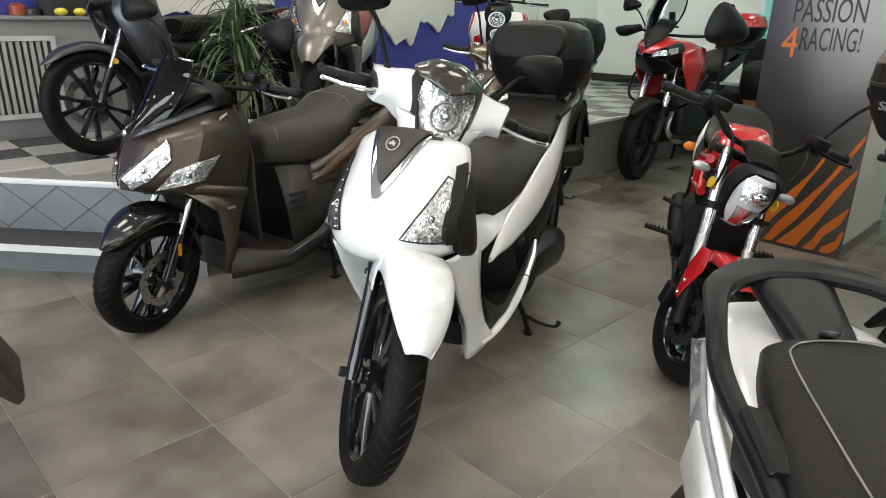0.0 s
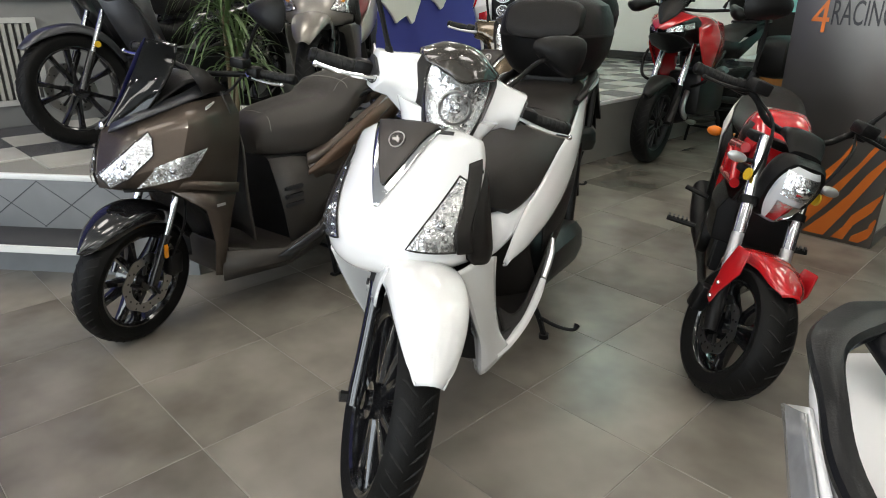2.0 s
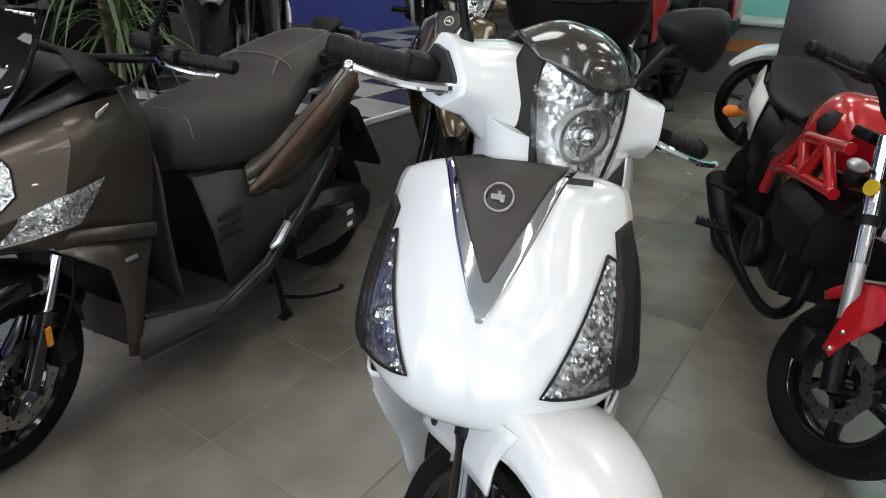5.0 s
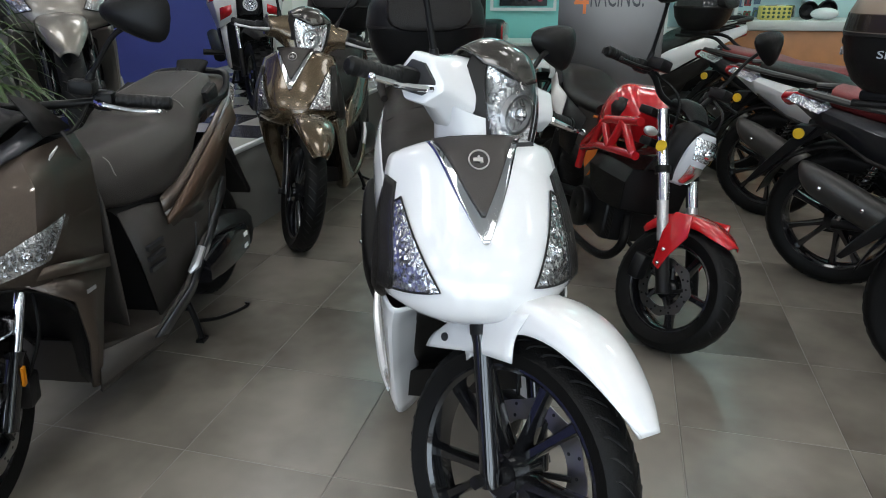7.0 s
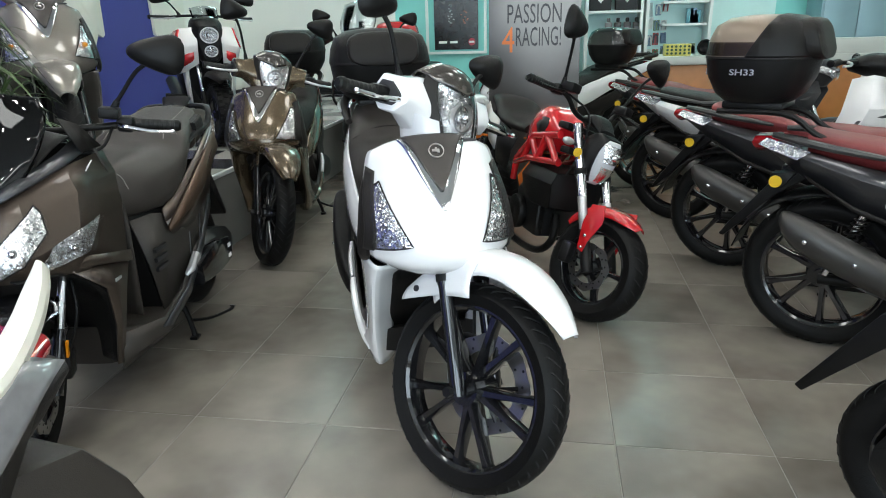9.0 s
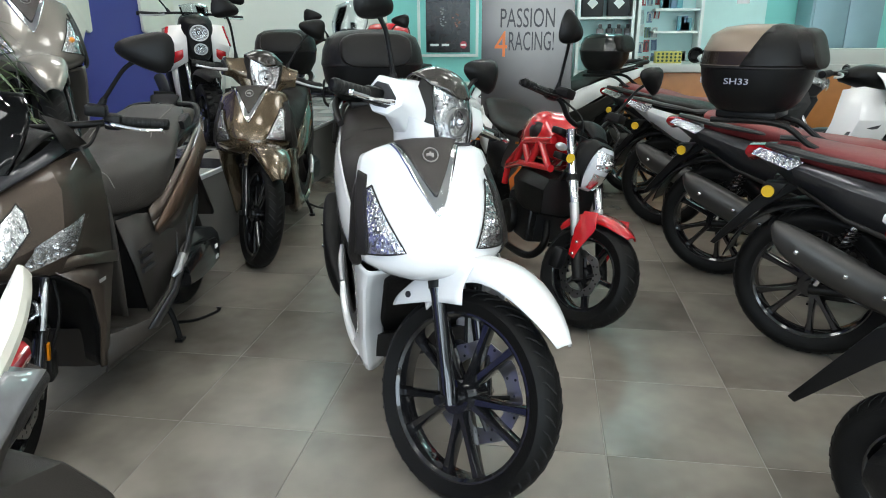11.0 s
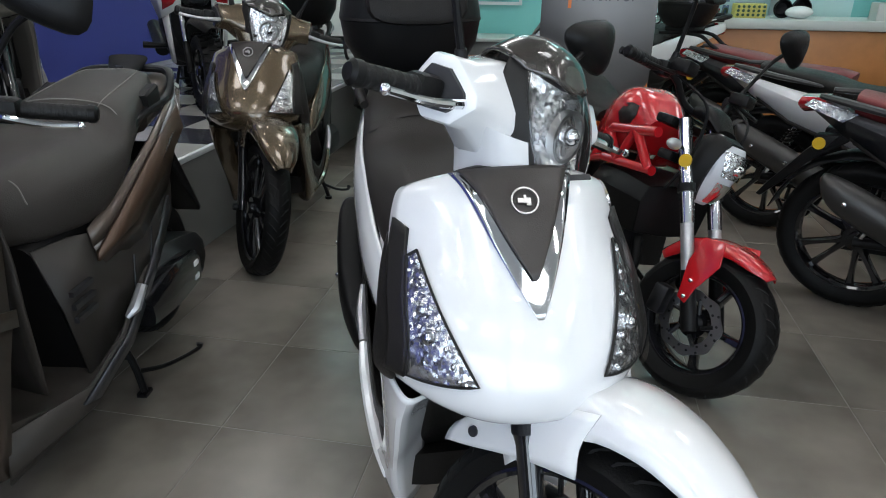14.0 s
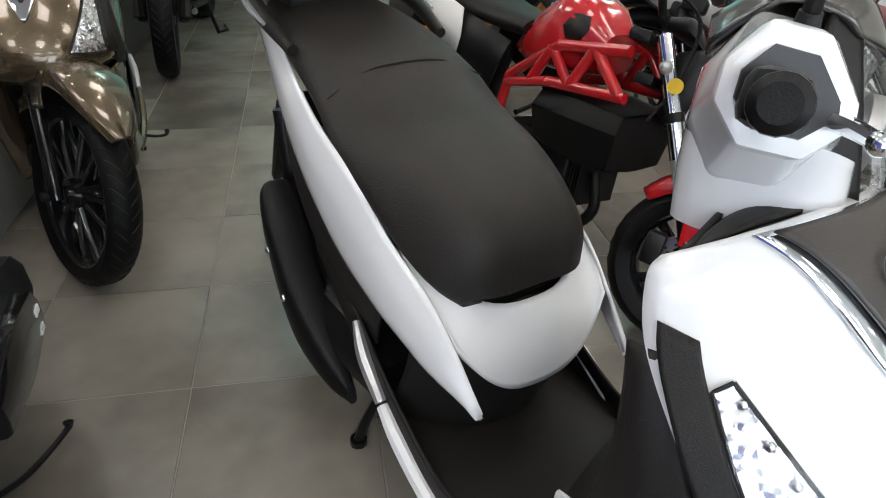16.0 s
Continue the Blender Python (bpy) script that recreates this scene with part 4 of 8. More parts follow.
    # footboard and inner leg shield
    part("footboard", hull([[(-0.36, 0, 0.31), (-0.36, 0.15, 0.31), (-0.36, 0.185, 0.29), (-0.36, 0.16, 0.24), (-0.36, 0, 0.23)], [(-0.55, 0, 0.275), (-0.55, 0.17, 0.275), (-0.55, 0.198, 0.262), (-0.55, 0.17, 0.21), (-0.55, 0, 0.205)],
                            [(-0.78, 0, 0.285), (-0.78, 0.17, 0.285), (-0.78, 0.198, 0.275), (-0.78, 0.17, 0.22), (-0.78, 0, 0.215)]], 24, 10), low, t)
    inner = [[(-0.305, -0.145, 0.885), (-0.335, 0, 0.905), (-0.305, 0.145, 0.885)], [(-0.292, -0.176, 0.78), (-0.34, 0, 0.80), (-0.292, 0.176, 0.78)], [(-0.284, -0.198, 0.64), (-0.35, 0, 0.66), (-0.284, 0.198, 0.64)],
             [(-0.345, -0.190, 0.48), (-0.41, 0, 0.50), (-0.345, 0.190, 0.48)], [(-0.42, -0.188, 0.33), (-0.45, 0, 0.34), (-0.42, 0.188, 0.33)]]
    part("inner_shield", skin(inner, 14, 14, closed=False), low, t, solid=0.006)
    cowl = [[(-0.316, -0.146, 0.884), (-0.288, -0.085, 0.922), (-0.272, 0, 0.932), (-0.288, 0.085, 0.922), (-0.316, 0.146, 0.884)], [(-0.324, -0.135, 0.878), (-0.312, -0.078, 0.916), (-0.305, 0, 0.930), (-0.312, 0.078, 0.916), (-0.324, 0.135, 0.878)],
            [(-0.322, -0.120, 0.862), (-0.330, -0.07, 0.895), (-0.340, 0, 0.905), (-0.330, 0.07, 0.895), (-0.322, 0.120, 0.862)]]
    part("top_cowl", skin(cowl, 18, 8, closed=False).xf(Matrix.Translation((0.004, 0, -0.014))), low, t, solid=0.005)
    part("wheel_well", skin([[(-0.16, -0.13, 0.60), (-0.18, 0, 0.64), (-0.16, 0.13, 0.60)], [(-0.28, -0.13, 0.50), (-0.31, 0, 0.52), (-0.28, 0.13, 0.50)], [(-0.36, -0.13, 0.36), (-0.38, 0, 0.36), (-0.36, 0.13, 0.36)], [(-0.46, -0.135, 0.235), (-0.46, 0, 0.235), (-0.46, 0.135, 0.235)]], 12, 12, closed=False), BLACK_PL, t, solid=0.006)
    # seat
    st = [[(-0.638, 0, 0.604), (-0.640, 0.07, 0.602), (-0.668, 0.118, 0.592), (-0.672, 0.10, 0.568), (-0.660, 0, 0.556)],
          [(-0.660, 0, 0.684), (-0.664, 0.09, 0.676), (-0.702, 0.148, 0.626), (-0.702, 0.13, 0.592), (-0.68, 0, 0.572)],
          [(-0.735, 0, 0.738), (-0.735, 0.10, 0.730), (-0.765, 0.165, 0.658), (-0.765, 0.145, 0.618), (-0.75, 0, 0.60)],
          [(-0.85, 0, 0.772), (-0.85, 0.108, 0.765), (-0.86, 0.179, 0.702), (-0.86, 0.15, 0.660), (-0.85, 0, 0.65)],
          [(-1.000, 0, 0.797), (-1.000, 0.11, 0.792), (-1.000, 0.182, 0.747), (-1.000, 0.15, 0.720), (-1.000, 0, 0.715)],
          [(-1.10, 0, 0.850), (-1.10, 0.105, 0.845), (-1.10, 0.175, 0.795), (-1.10, 0.14, 0.765), (-1.10, 0, 0.76)],
          [(-1.28, 0, 0.888), (-1.28, 0.095, 0.884), (-1.28, 0.160, 0.838), (-1.28, 0.12, 0.805), (-1.28, 0, 0.80)],
          [(-1.50, 0, 0.905), (-1.50, 0.07, 0.901), (-1.50, 0.12, 0.872), (-1.50, 0.09, 0.845), (-1.50, 0, 0.84)]]
    sm = part("saddle", hull(st, 36, 36), seat, t)
    part("seam", tube([(-1.06, -0.165, 0.800), (-1.07, -0.08, 0.836), (-1.075, 0, 0.842), (-1.07, 0.08, 0.836), (-1.06, 0.165, 0.800)], 0.0015, 5, 20), GRIP, sm)
    # tail, grab rails, rear lamp, mudguard
    for s in (-1, 1):
        part("grab_rail", tube([(-1.22, s * 0.165, 0.845), (-1.36, s * 0.175, 0.885), (-1.52, s * 0.150, 0.915), (-1.64, s * 0.09, 0.925), (-1.67, 0, 0.925)], [0.012, 0.017, 0.019, 0.018, 0.017], 10, 20), low, t)
        part("rail_inlay", tube([(-1.30, s * 0.190, 0.880), (-1.38, s * 0.193, 0.897), (-1.46, s * 0.182, 0.910)], [0.004, 0.008, 0.004], 6, 8), SILVER, t)
    part("rear_lamp", hull([[(-1.56, 0, 0.875), (-1.56, 0.09, 0.868), (-1.56, 0.09, 0.79), (-1.56, 0, 0.77)], [(-1.63, 0, 0.86), (-1.63, 0.07, 0.855), (-1.63, 0.07, 0.80), (-1.63, 0, 0.785)]], 20, 6), RED_LENS, t)
    part("luggage_plate", box(-1.50, 0, 0.893, 0.22, 0.16, 0.022), BLACK_PL, t, bevel=0.006)
    mg = []
    for k in range(7):
        a = radians(95 + k * 13)
        r = 0.335
        mg.append([(-1.33 + r * math.cos(a), y, 0.27 + r * math.sin(a) + (0 if abs(y) < 0.05 else -0.03)) for y in (-0.075, -0.04, 0.04, 0.075)])
    part("rear_mudguard", skin(mg, 10, 16, closed=False), BLACK_PL, t, solid=0.005)
    part("plate_holder", prism([(-1.52, 0.66), (-1.60, 0.62), (-1.72, 0.36), (-1.70, 0.35), (-1.58, 0.56)], -0.09, 0.09), BLACK_PL, t, bevel=0.004)
    # drive unit, exhaust, rear wheel, stand
    wheel(t, (-1.33, 0, 0.265), 0.265, 0.11, 0.178, 5)
    part("drive_unit", hull([[(-0.83, 0.02, 0.36), (-0.83, 0.17, 0.35), (-0.83, 0.18, 0.26), (-0.83, 0.02, 0.23)], [(-1.0, 0.02, 0.40), (-1.0, 0.19, 0.38), (-1.0, 0.20, 0.26), (-1.0, 0.02, 0.22)], [(-1.33, 0.06, 0.36), (-1.33, 0.19, 0.345), (-1.33, 0.19, 0.21), (-1.33, 0.06, 0.20)], [(-1.42, 0.06, 0.32), (-1.42, 0.15, 0.31), (-1.42, 0.15, 0.24), (-1.42, 0.06, 0.23)]], 20, 16), DARK_METAL, t)
    part("engine", box(-0.98, 0.0, 0.32, 0.30, 0.22, 0.20), DARK_METAL, t, bevel=0.03)
    ex = []
    for x, z, hy, hz, y in ((-0.925, 0.222, 0.010, 0.020, -0.205), (-0.99, 0.262, 0.028, 0.052, -0.215), (-1.09, 0.335, 0.045, 0.085, -0.222), (-1.19, 0.412, 0.050, 0.086, -0.214), (-1.27, 0.472, 0.046, 0.072, -0.205), (-1.30, 0.495, 0.028, 0.045, -0.20)):
        ex.append([(x - 0.35 * hz * math.sin(a), y + hy * math.copysign(abs(math.cos(a)) ** 0.6, math.cos(a)), z + hz * math.copysign(abs(math.sin(a)) ** 0.7, math.sin(a))) for a in [2 * math.pi * k / 18 for k in range(18)]])
    exh = part("exhaust", skin(ex, 22, 24), BLACK_PL, t, "matt black exhaust with a heat shield")
    part("bolt", ball((-1.117, -0.268, 0.366), 0.009, 0.007, 0.009, 10, 8).add(ball((-1.21, -0.262, 0.43), 0.009, 0.007, 0.009, 10, 8)), CHROME, exh)
    for s in (-1, 1):
        part("shock_absorber", tube([(-1.36, s * 0.13, 0.33), (-1.42, s * 0.13, 0.66)], 0.026, 12), DARK_METAL, t)
    if stand:
        part("centre_stand", tube([(-0.94, 0.10, 0.22), (-0.97, 0.15, 0.09), (-0.985, 0.17, 0.012)], 0.011, 8, 10).add(tube([(-0.94, -0.10, 0.22), (-0.97, -0.15, 0.09), (-0.985, -0.17, 0.012)], 0.011, 8, 10)).add(tube([(-0.955, -0.12, 0.15), (-0.955, 0.12, 0.15)], 0.009, 8)).add(tube([(-0.965, 0.155, 0.09), (-0.99, 0.22, 0.055), (-1.0, 0.275, 0.05), (-1.02, 0.285, 0.062)], [0.008, 0.007, 0.007, 0.012], 8, 12)).add(disc(0.02, (0, 0.016), 10, "z").xf(Matrix.Translation((-0.985, 0.17, 0.0)))).add(disc(0.02, (0, 0.016), 10, "z").xf(Matrix.Translation((-0.985, -0.17, 0.0)))), BLACK_PL, t)
    # all that steers
    wheel(t, (0, 0, 0.283), 0.283, 0.100, 0.226, 5, steer=S, disc_side=1)
    ax = Vector((-math.sin(radians(27)), 0, math.cos(radians(27))))
    for s in (-1, 1):
        a = Vector((0.012, s * 0.082, 0.283))
        fk = part("fork_leg", tube([a + ax * -0.01, a + ax * 0.03, a + ax * 0.10, a + ax * 0.275, a + ax * 0.30], [0.017, 0.021, 0.019, 0.020, 0.024], 14).xf(S), GLOSS_BLACK, t)
        part("stanchion", tube([a + ax * 0.29, a + ax * 0.44], 0.0145, 12).xf(S), CHROME, fk)
        part("dust_seal", tube([a + ax * 0.292, a + ax * 0.312], 0.0245, 12).xf(S), GRIP, fk)
        part("axle_nut", disc(0.014, (s * 0.082 + s * 0.018, s * 0.082 + s * 0.035), 6).xf(S @ Matrix.Translation((0, 0, 0.283))), DARK_METAL, fk)
    part("brake_caliper", box(-0.115, 0.09, 0.33, 0.06, 0.055, 0.10).xf(S), DARK_METAL, t, bevel=0.01)
    part("brake_hose", tube([(-0.11, 0.1, 0.38), (-0.16, 0.11, 0.50), (-0.2, 0.08, 0.62)], 0.005, 6, 12).xf(S), BLACK_PL, t)
    fd = []
    for deg, r, w1, drop in ((126, 0.350, 0.080, 0.112), (111, 0.372, 0.088, 0.104), (96, 0.380, 0.092, 0.072), (83, 0.376, 0.090, 0.054), (71, 0.367, 0.080, 0.044), (60, 0.358, 0.064, 0.034), (52, 0.352, 0.048, 0.026), (45.5, 0.347, 0.030, 0.016)):
        a = radians(deg)
        row = []
        for u in (-1, -0.93, -0.62, 0, 0.62, 0.93, 1):
            rr = r - (drop if abs(u) == 1 else 0.022 if abs(u) == 0.93 else 0.008 if abs(u) == 0.62 else 0) 
            row.append((rr * math.cos(a) + 0.004, u * w1 * (1.03 if abs(u) == 1 else 1), 0.283 + rr * math.sin(a)))
        fd.append(row)
    fen = part("front_mudguard", skin(fd, 24, 26, closed=False).xf(S), paint, t, solid=0.004)
    for s in (-1, 1):
        wg = [[(-0.02, s * 0.094, 0.635), (-0.03, s * 0.098, 0.58), (-0.02, s * 0.097, 0.532)], [(-0.10, s * 0.092, 0.605), (-0.11, s * 0.096, 0.555), (-0.11, s * 0.095, 0.508)], [(-0.185, s * 0.084, 0.552), (-0.20, s * 0.087, 0.510), (-0.205, s * 0.087, 0.468)], [(-0.252, s * 0.072, 0.480), (-0.260, s * 0.073, 0.460), (-0.262, s * 0.073, 0.442)]]
        part("mudguard_wing", skin(wg, 8, 12, closed=False).xf(S), paint, fen, solid=0.004)
        part("screw", disc(0.009, (s * 0.086, s * 0.093), 12).xf(S @ Matrix.Translation((-0.205, 0, 0.495))), INK, fen)
    S = S @ Matrix.Translation((0.018, 0, -0.082))
    # handlebar cover, along y: a faceted wing with softened edges
    def bar_ring(y, xc, zc, rx, rz):
        out = math.copysign(abs(y) > 0.19, y)
        return [(xc + a * rx, y - out * 0.5 * max(0, a) * rx, zc + b * rz) for a, b in ((1.0, -0.25), (0.92, 0.15), (0.25, 1.08), (-0.55, 1.12), (-0.98, 0.35), (-0.95, -0.35), (-0.45, -1.0), (0.45, -0.98))]
    hb = [bar_ring(s * y, *q) for s, ys in ((-1, (0.208, 0.155, 0.11, 0.06)), (1, (0.0, 0.06, 0.11, 0.155, 0.208))) for y in ys for q in [BAR[y]]]
    hc = part("handlebar_cover", loft(hb).xf(S), paint, t, sharp=30, bevel=0.008)
    for s in (-1, 1):
        part("bar_opening", loft([bar_ring(s * 0.206, -0.388, 1.068, 0.040, 0.030), bar_ring(s * 0.2125, -0.388, 1.068, 0.039, 0.029)]).xf(S), INK, hc)
        part("switch_box", box(-0.40, s * 0.225, 1.062, 0.045, 0.05, 0.045).xf(S), BLACK_PL, t, bevel=0.012)
    nk = [[(-0.300, 0, 1.030), (-0.304, 0.09, 1.030), (-0.345, 0.136, 1.036), (-0.44, 0.105, 1.036), (-0.452, 0, 1.036)], [(-0.290, 0, 0.985), (-0.294, 0.074, 0.985), (-0.342, 0.108, 0.985), (-0.435, 0.086, 0.985), (-0.447, 0, 0.985)], [(-0.284, 0, 0.932), (-0.288, 0.064, 0.932), (-0.334, 0.092, 0.932), (-0.425, 0.076, 0.932), (-0.437, 0, 0.932)]]
    part("neck_cover", hull(nk, 28, 10).xf(S), paint, t)
    bar = S
    head = rows_surface([(-0.302, 1.120, 0.076, 0.038, -0.016), (-0.280, 1.092, 0.081, 0.048, -0.012), (-0.262, 1.058, 0.078, 0.050, -0.008), (-0.251, 1.022, 0.068, 0.045, -0.004), (-0.249, 0.988, 0.053, 0.032, 0.0), (-0.256, 0.962, 0.034, 0.02, 0.0)])
    for s in (-1, 1):
        part("lamp_side_band", patch(head, ((s * 0.99, -0.0), (s * 1.26, 0.0), (s * 1.32, 1), (s * 1.0, 1)), 0.0, 8, 16, (-0.4, 0, 1.05)).xf(S), low, t, solid=0.008)
    hl = part("headlamp", patch(lambda u, v: (head(u, v)[0] - 0.040 * (1 - u ** 4) * (1 - (2 * v - 1) ** 2), *head(u, v)[1:]), ((-0.97, 0.02), (0.97, 0.02), (0.97, 0.98), (-0.97, 0.98)), 0.001, 20, 18, (-0.4, 0, 1.02)).xf(S), REFLECTOR, t, "clear multi-reflector headlamp")
    part("bulb_cap", ball((-0.283, 0, 1.055), 0.018, 0.016, 0.016, 14, 10).xf(S), CHROME, hl)
    part("bulb_ring", lathe([(0.036, -0.004), (0.042, -0.004), (0.042, 0.010), (0.036, 0.010)], 24, "x").xf(S @ Matrix.Translation((-0.292, 0, 1.053))), STEEL, hl)
    cov = part("cover", patch(head, ((-1.02, 0.03), (1.02, 0.03), (1.02, 0.98), (-1.02, 0.98)), 0.006, 20, 18, (-0.4, 0, 1.05)).xf(S), LENS, hl, "clear headlamp cover")
    cov.visible_shadow = False
    vs = [[(-0.340, -0.088, 1.132), (-0.302, -0.042, 1.126), (-0.294, 0, 1.112), (-0.302, 0.042, 1.126), (-0.340, 0.088, 1.132)],
          [(-0.362, -0.101, 1.144), (-0.338, -0.048, 1.168), (-0.332, 0, 1.173), (-0.338, 0.048, 1.168), (-0.362, 0.101, 1.144)],
          [(-0.410, -0.099, 1.146), (-0.400, -0.048, 1.180), (-0.40, 0, 1.187), (-0.400, 0.048, 1.180), (-0.410, 0.099, 1.146)],
          [(-0.455, -0.085, 1.100), (-0.460, -0.048, 1.125), (-0.46, 0, 1.130), (-0.460, 0.048, 1.125), (-0.455, 0.085, 1.100)]]
    part("visor", skin(vs, 24, 16, closed=False).xf(S), mat("dark_smoked_visor", (0.030, 0.026, 0.022), 0.16, coat=0.8), t, "dark smoked instrument visor", solid=0.005)
    for s in (-1, 1):
        grip_set(t, s * 0.215, -0.395, 1.062, bar, lever, drop=0.004, out=0.125)
    if mirrors:
        mp = mirror_pose or (((-0.40, -0.135, 1.115), (-0.36, -0.235, 1.36)), ((-0.40, 0.135, 1.115), (-0.36, 0.235, 1.36)))
        for b, h in mp:
            mirror(t, b, h, (-1, 0.15 if b[1] > 0 else -0.15, -0.1), S=bar)
    if sticker:
        p = Vector(apron(0.62, 0.10))
        part("sticker", box(0, 0, 0, 0.036, 0.003, 0.009).xf(Matrix.Translation(p + Vector((0.008, 0, 0.012))) @ Matrix.Rotation(radians(90), 4, "Z") @ Matrix.Rotation(radians(-50), 4, "X")), INK, t, "small dark sticker")
    return t


GLOSS_SATIN = mat("satin_black_rail", (0.005, 0.0052, 0.006), 0.36, spec=0.22, grain=0.15, gscale=500)


FROSTED = mat("frosted_lamp", (0.20, 0.20, 0.205), 0.14, coat=1.0, vary=0.3, vscale=40)


def sport_scooter(label, m, paint, steer=0.0, rail=0.13, rail_paint=None):
    """A sharp-edged scooter with a raked smoked screen; x forward from the front axle."""
    t = thing("scooter", label, "scooter", m)
    S = steering(-0.07, 0.240, 26, steer)
    R = 0.240
    low = CHARCOAL
    for s in (-1, 1):
        rows = [[(0.004, 0.0, 0.785), (-0.080, 0.080, 0.812), (-0.21, 0.145, 0.852), (-0.38, 0.170, 0.870)],
                [(0.036, 0.0, 0.710), (-0.050, 0.106, 0.735), (-0.20, 0.175, 0.780), (-0.40, 0.186, 0.800)],
                [(0.054, 0.0, 0.632), (0.006, 0.104, 0.632), (-0.15, 0.190, 0.672), (-0.375, 0.202, 0.690)],
                [(0.052, 0.0, 0.590), (0.006, 0.082, 0.582), (-0.12, 0.180, 0.566), (-0.335, 0.210, 0.532)]]
        sf = grid_surface(rows, side=s)
        part("front_fairing", sheet(rows, s), paint, t, solid=0.006, sharp=12)
        lens_lamp("headlamp", t, sf, ((0.16, 0.97), (0.04, 0.66), (0.40, 0.22), (0.47, 0.52)), "angular clear headlamp", lift=0.006)
        lens_lamp("indicator_lamp", t, sf, ((0.40, 0.93), (0.50, 0.66), (0.80, 0.60), (0.72, 0.84)), "clear wedge-shaped indicator lamp", lift=0.008, bezel=False)
        ridge = [[(-0.010, 0.030, 0.800), (-0.10, 0.078, 0.838), (-0.23, 0.120, 0.885), (-0.315, 0.125, 0.915)], [(0.012, 0.042, 0.775), (-0.085, 0.098, 0.812), (-0.21, 0.150, 0.855), (-0.34, 0.160, 0.888)]]
        part("screen_frame", sheet(ridge, s), GUNMETAL, t, solid=0.008, sharp=12)
        legs = [[(-0.10, 0.172, 0.575), (-0.22, 0.198, 0.555), (-0.335, 0.212, 0.530)], [(-0.215, 0.197, 0.480), (-0.26, 0.202, 0.468), (-0.312, 0.205, 0.455)], [(-0.238, 0.191, 0.345), (-0.262, 0.193, 0.340), (-0.285, 0.194, 0.335)], [(-0.232, 0.175, 0.215), (-0.247, 0.177, 0.210), (-0.262, 0.178, 0.205)]]
        part("leg_shield", sheet(legs, s), paint, t, solid=0.006, sharp=12)
        lip = [[(-0.03, 0.120, 0.602), (-0.17, 0.196, 0.600), (-0.345, 0.220, 0.560)], [(-0.04, 0.118, 0.585), (-0.16, 0.202, 0.572), (-0.335, 0.224, 0.526)]]
        part("fairing_lip", sheet(lip, s), paint, t, solid=0.008, sharp=12)
        sill = [[(-0.27, 0.182, 0.300), (-0.55, 0.196, 0.235), (-0.72, 0.198, 0.285), (-0.90, 0.190, 0.40), (-1.12, 0.175, 0.53)], [(-0.255, 0.186, 0.215), (-0.56, 0.202, 0.180), (-0.74, 0.206, 0.235), (-0.93, 0.200, 0.36), (-1.13, 0.180, 0.50)], [(-0.27, 0.165, 0.175), (-0.57, 0.165, 0.145), (-0.75, 0.165, 0.18), (-0.92, 0.165, 0.30), (-1.08, 0.155, 0.45)]]
        part("floor_sill", sheet(sill, s), low, t, solid=0.006, sharp=12)
        edge = [[(-0.50, 0.205, 0.215), (-0.73, 0.211, 0.280), (-0.92, 0.206, 0.405), (-1.13, 0.185, 0.545)], [(-0.56, 0.208, 0.196), (-0.745, 0.214, 0.250), (-0.93, 0.209, 0.372), (-1.13, 0.188, 0.515)]]
        part("sill_trim", sheet(edge, s), GUNMETAL, t, solid=0.008, sharp=12)
        tail = [[(-0.72, 0.165, 0.590), (-0.88, 0.182, 0.655), (-1.08, 0.186, 0.745), (-1.27, 0.170, 0.825), (-1.40, 0.130, 0.855)], [(-0.71, 0.178, 0.545), (-0.88, 0.206, 0.575), (-1.08, 0.206, 0.665), (-1.29, 0.180, 0.760), (-1.44, 0.128, 0.830)], [(-0.76, 0.175, 0.470), (-0.92, 0.198, 0.490), (-1.12, 0.195, 0.580), (-1.30, 0.165, 0.700), (-1.42, 0.115, 0.795)]]
        part("tail_panel", sheet(tail[:2], s), FROSTED if rail_paint else paint, t, solid=0.006, sharp=12)
        part("lower_tail_panel", sheet(tail[1:], s), GREY_PL if rail_paint else paint, t, solid=0.006, sharp=12)
        blade = [[(-0.705, 0.190, 0.530), (-0.86, 0.203, 0.618), (-1.05, 0.206, 0.716), (-1.28, 0.184, 0.800)], [(-0.70, 0.192, 0.510), (-0.88, 0.214, 0.560), (-1.07, 0.216, 0.640), (-1.29, 0.192, 0.725)]]
        part("side_blade", sheet(blade, s), MATT_BROWN if paint is BROWN else GREY_PL if rail_paint else paint, t, "satin copper-brown blade" if paint is BROWN else "", solid=0.008, sharp=12)
        under = [[(-0.56, 0.120, 0.590), (-0.66, 0.150, 0.590), (-0.80, 0.176, 0.560), (-1.0, 0.186, 0.56), (-1.2, 0.165, 0.65)], [(-0.585, 0.150, 0.42), (-0.68, 0.172, 0.42), (-0.82, 0.192, 0.43), (-1.0, 0.196, 0.46), (-1.2, 0.165, 0.56)], [(-0.60, 0.172, 0.225), (-0.70, 0.186, 0.24), (-0.82, 0.190, 0.30), (-1.0, 0.190, 0.38), (-1.18, 0.165, 0.48)]]
        part("under_seat_panel", sheet(under, s), low, t, solid=0.006, sharp=15)
        for z in (0.40, 0.435, 0.47):
            part("vent_slot", box(-0.63, s * 0.178, z, 0.09, 0.012, 0.014), INK, t)
        part("panel_line", tube([(-0.86, s * 0.196, 0.46), (-0.84, s * 0.198, 0.36), (-0.92, s * 0.200, 0.38), (-0.98, s * 0.197, 0.50)], 0.003, 5, 14), INK, t)
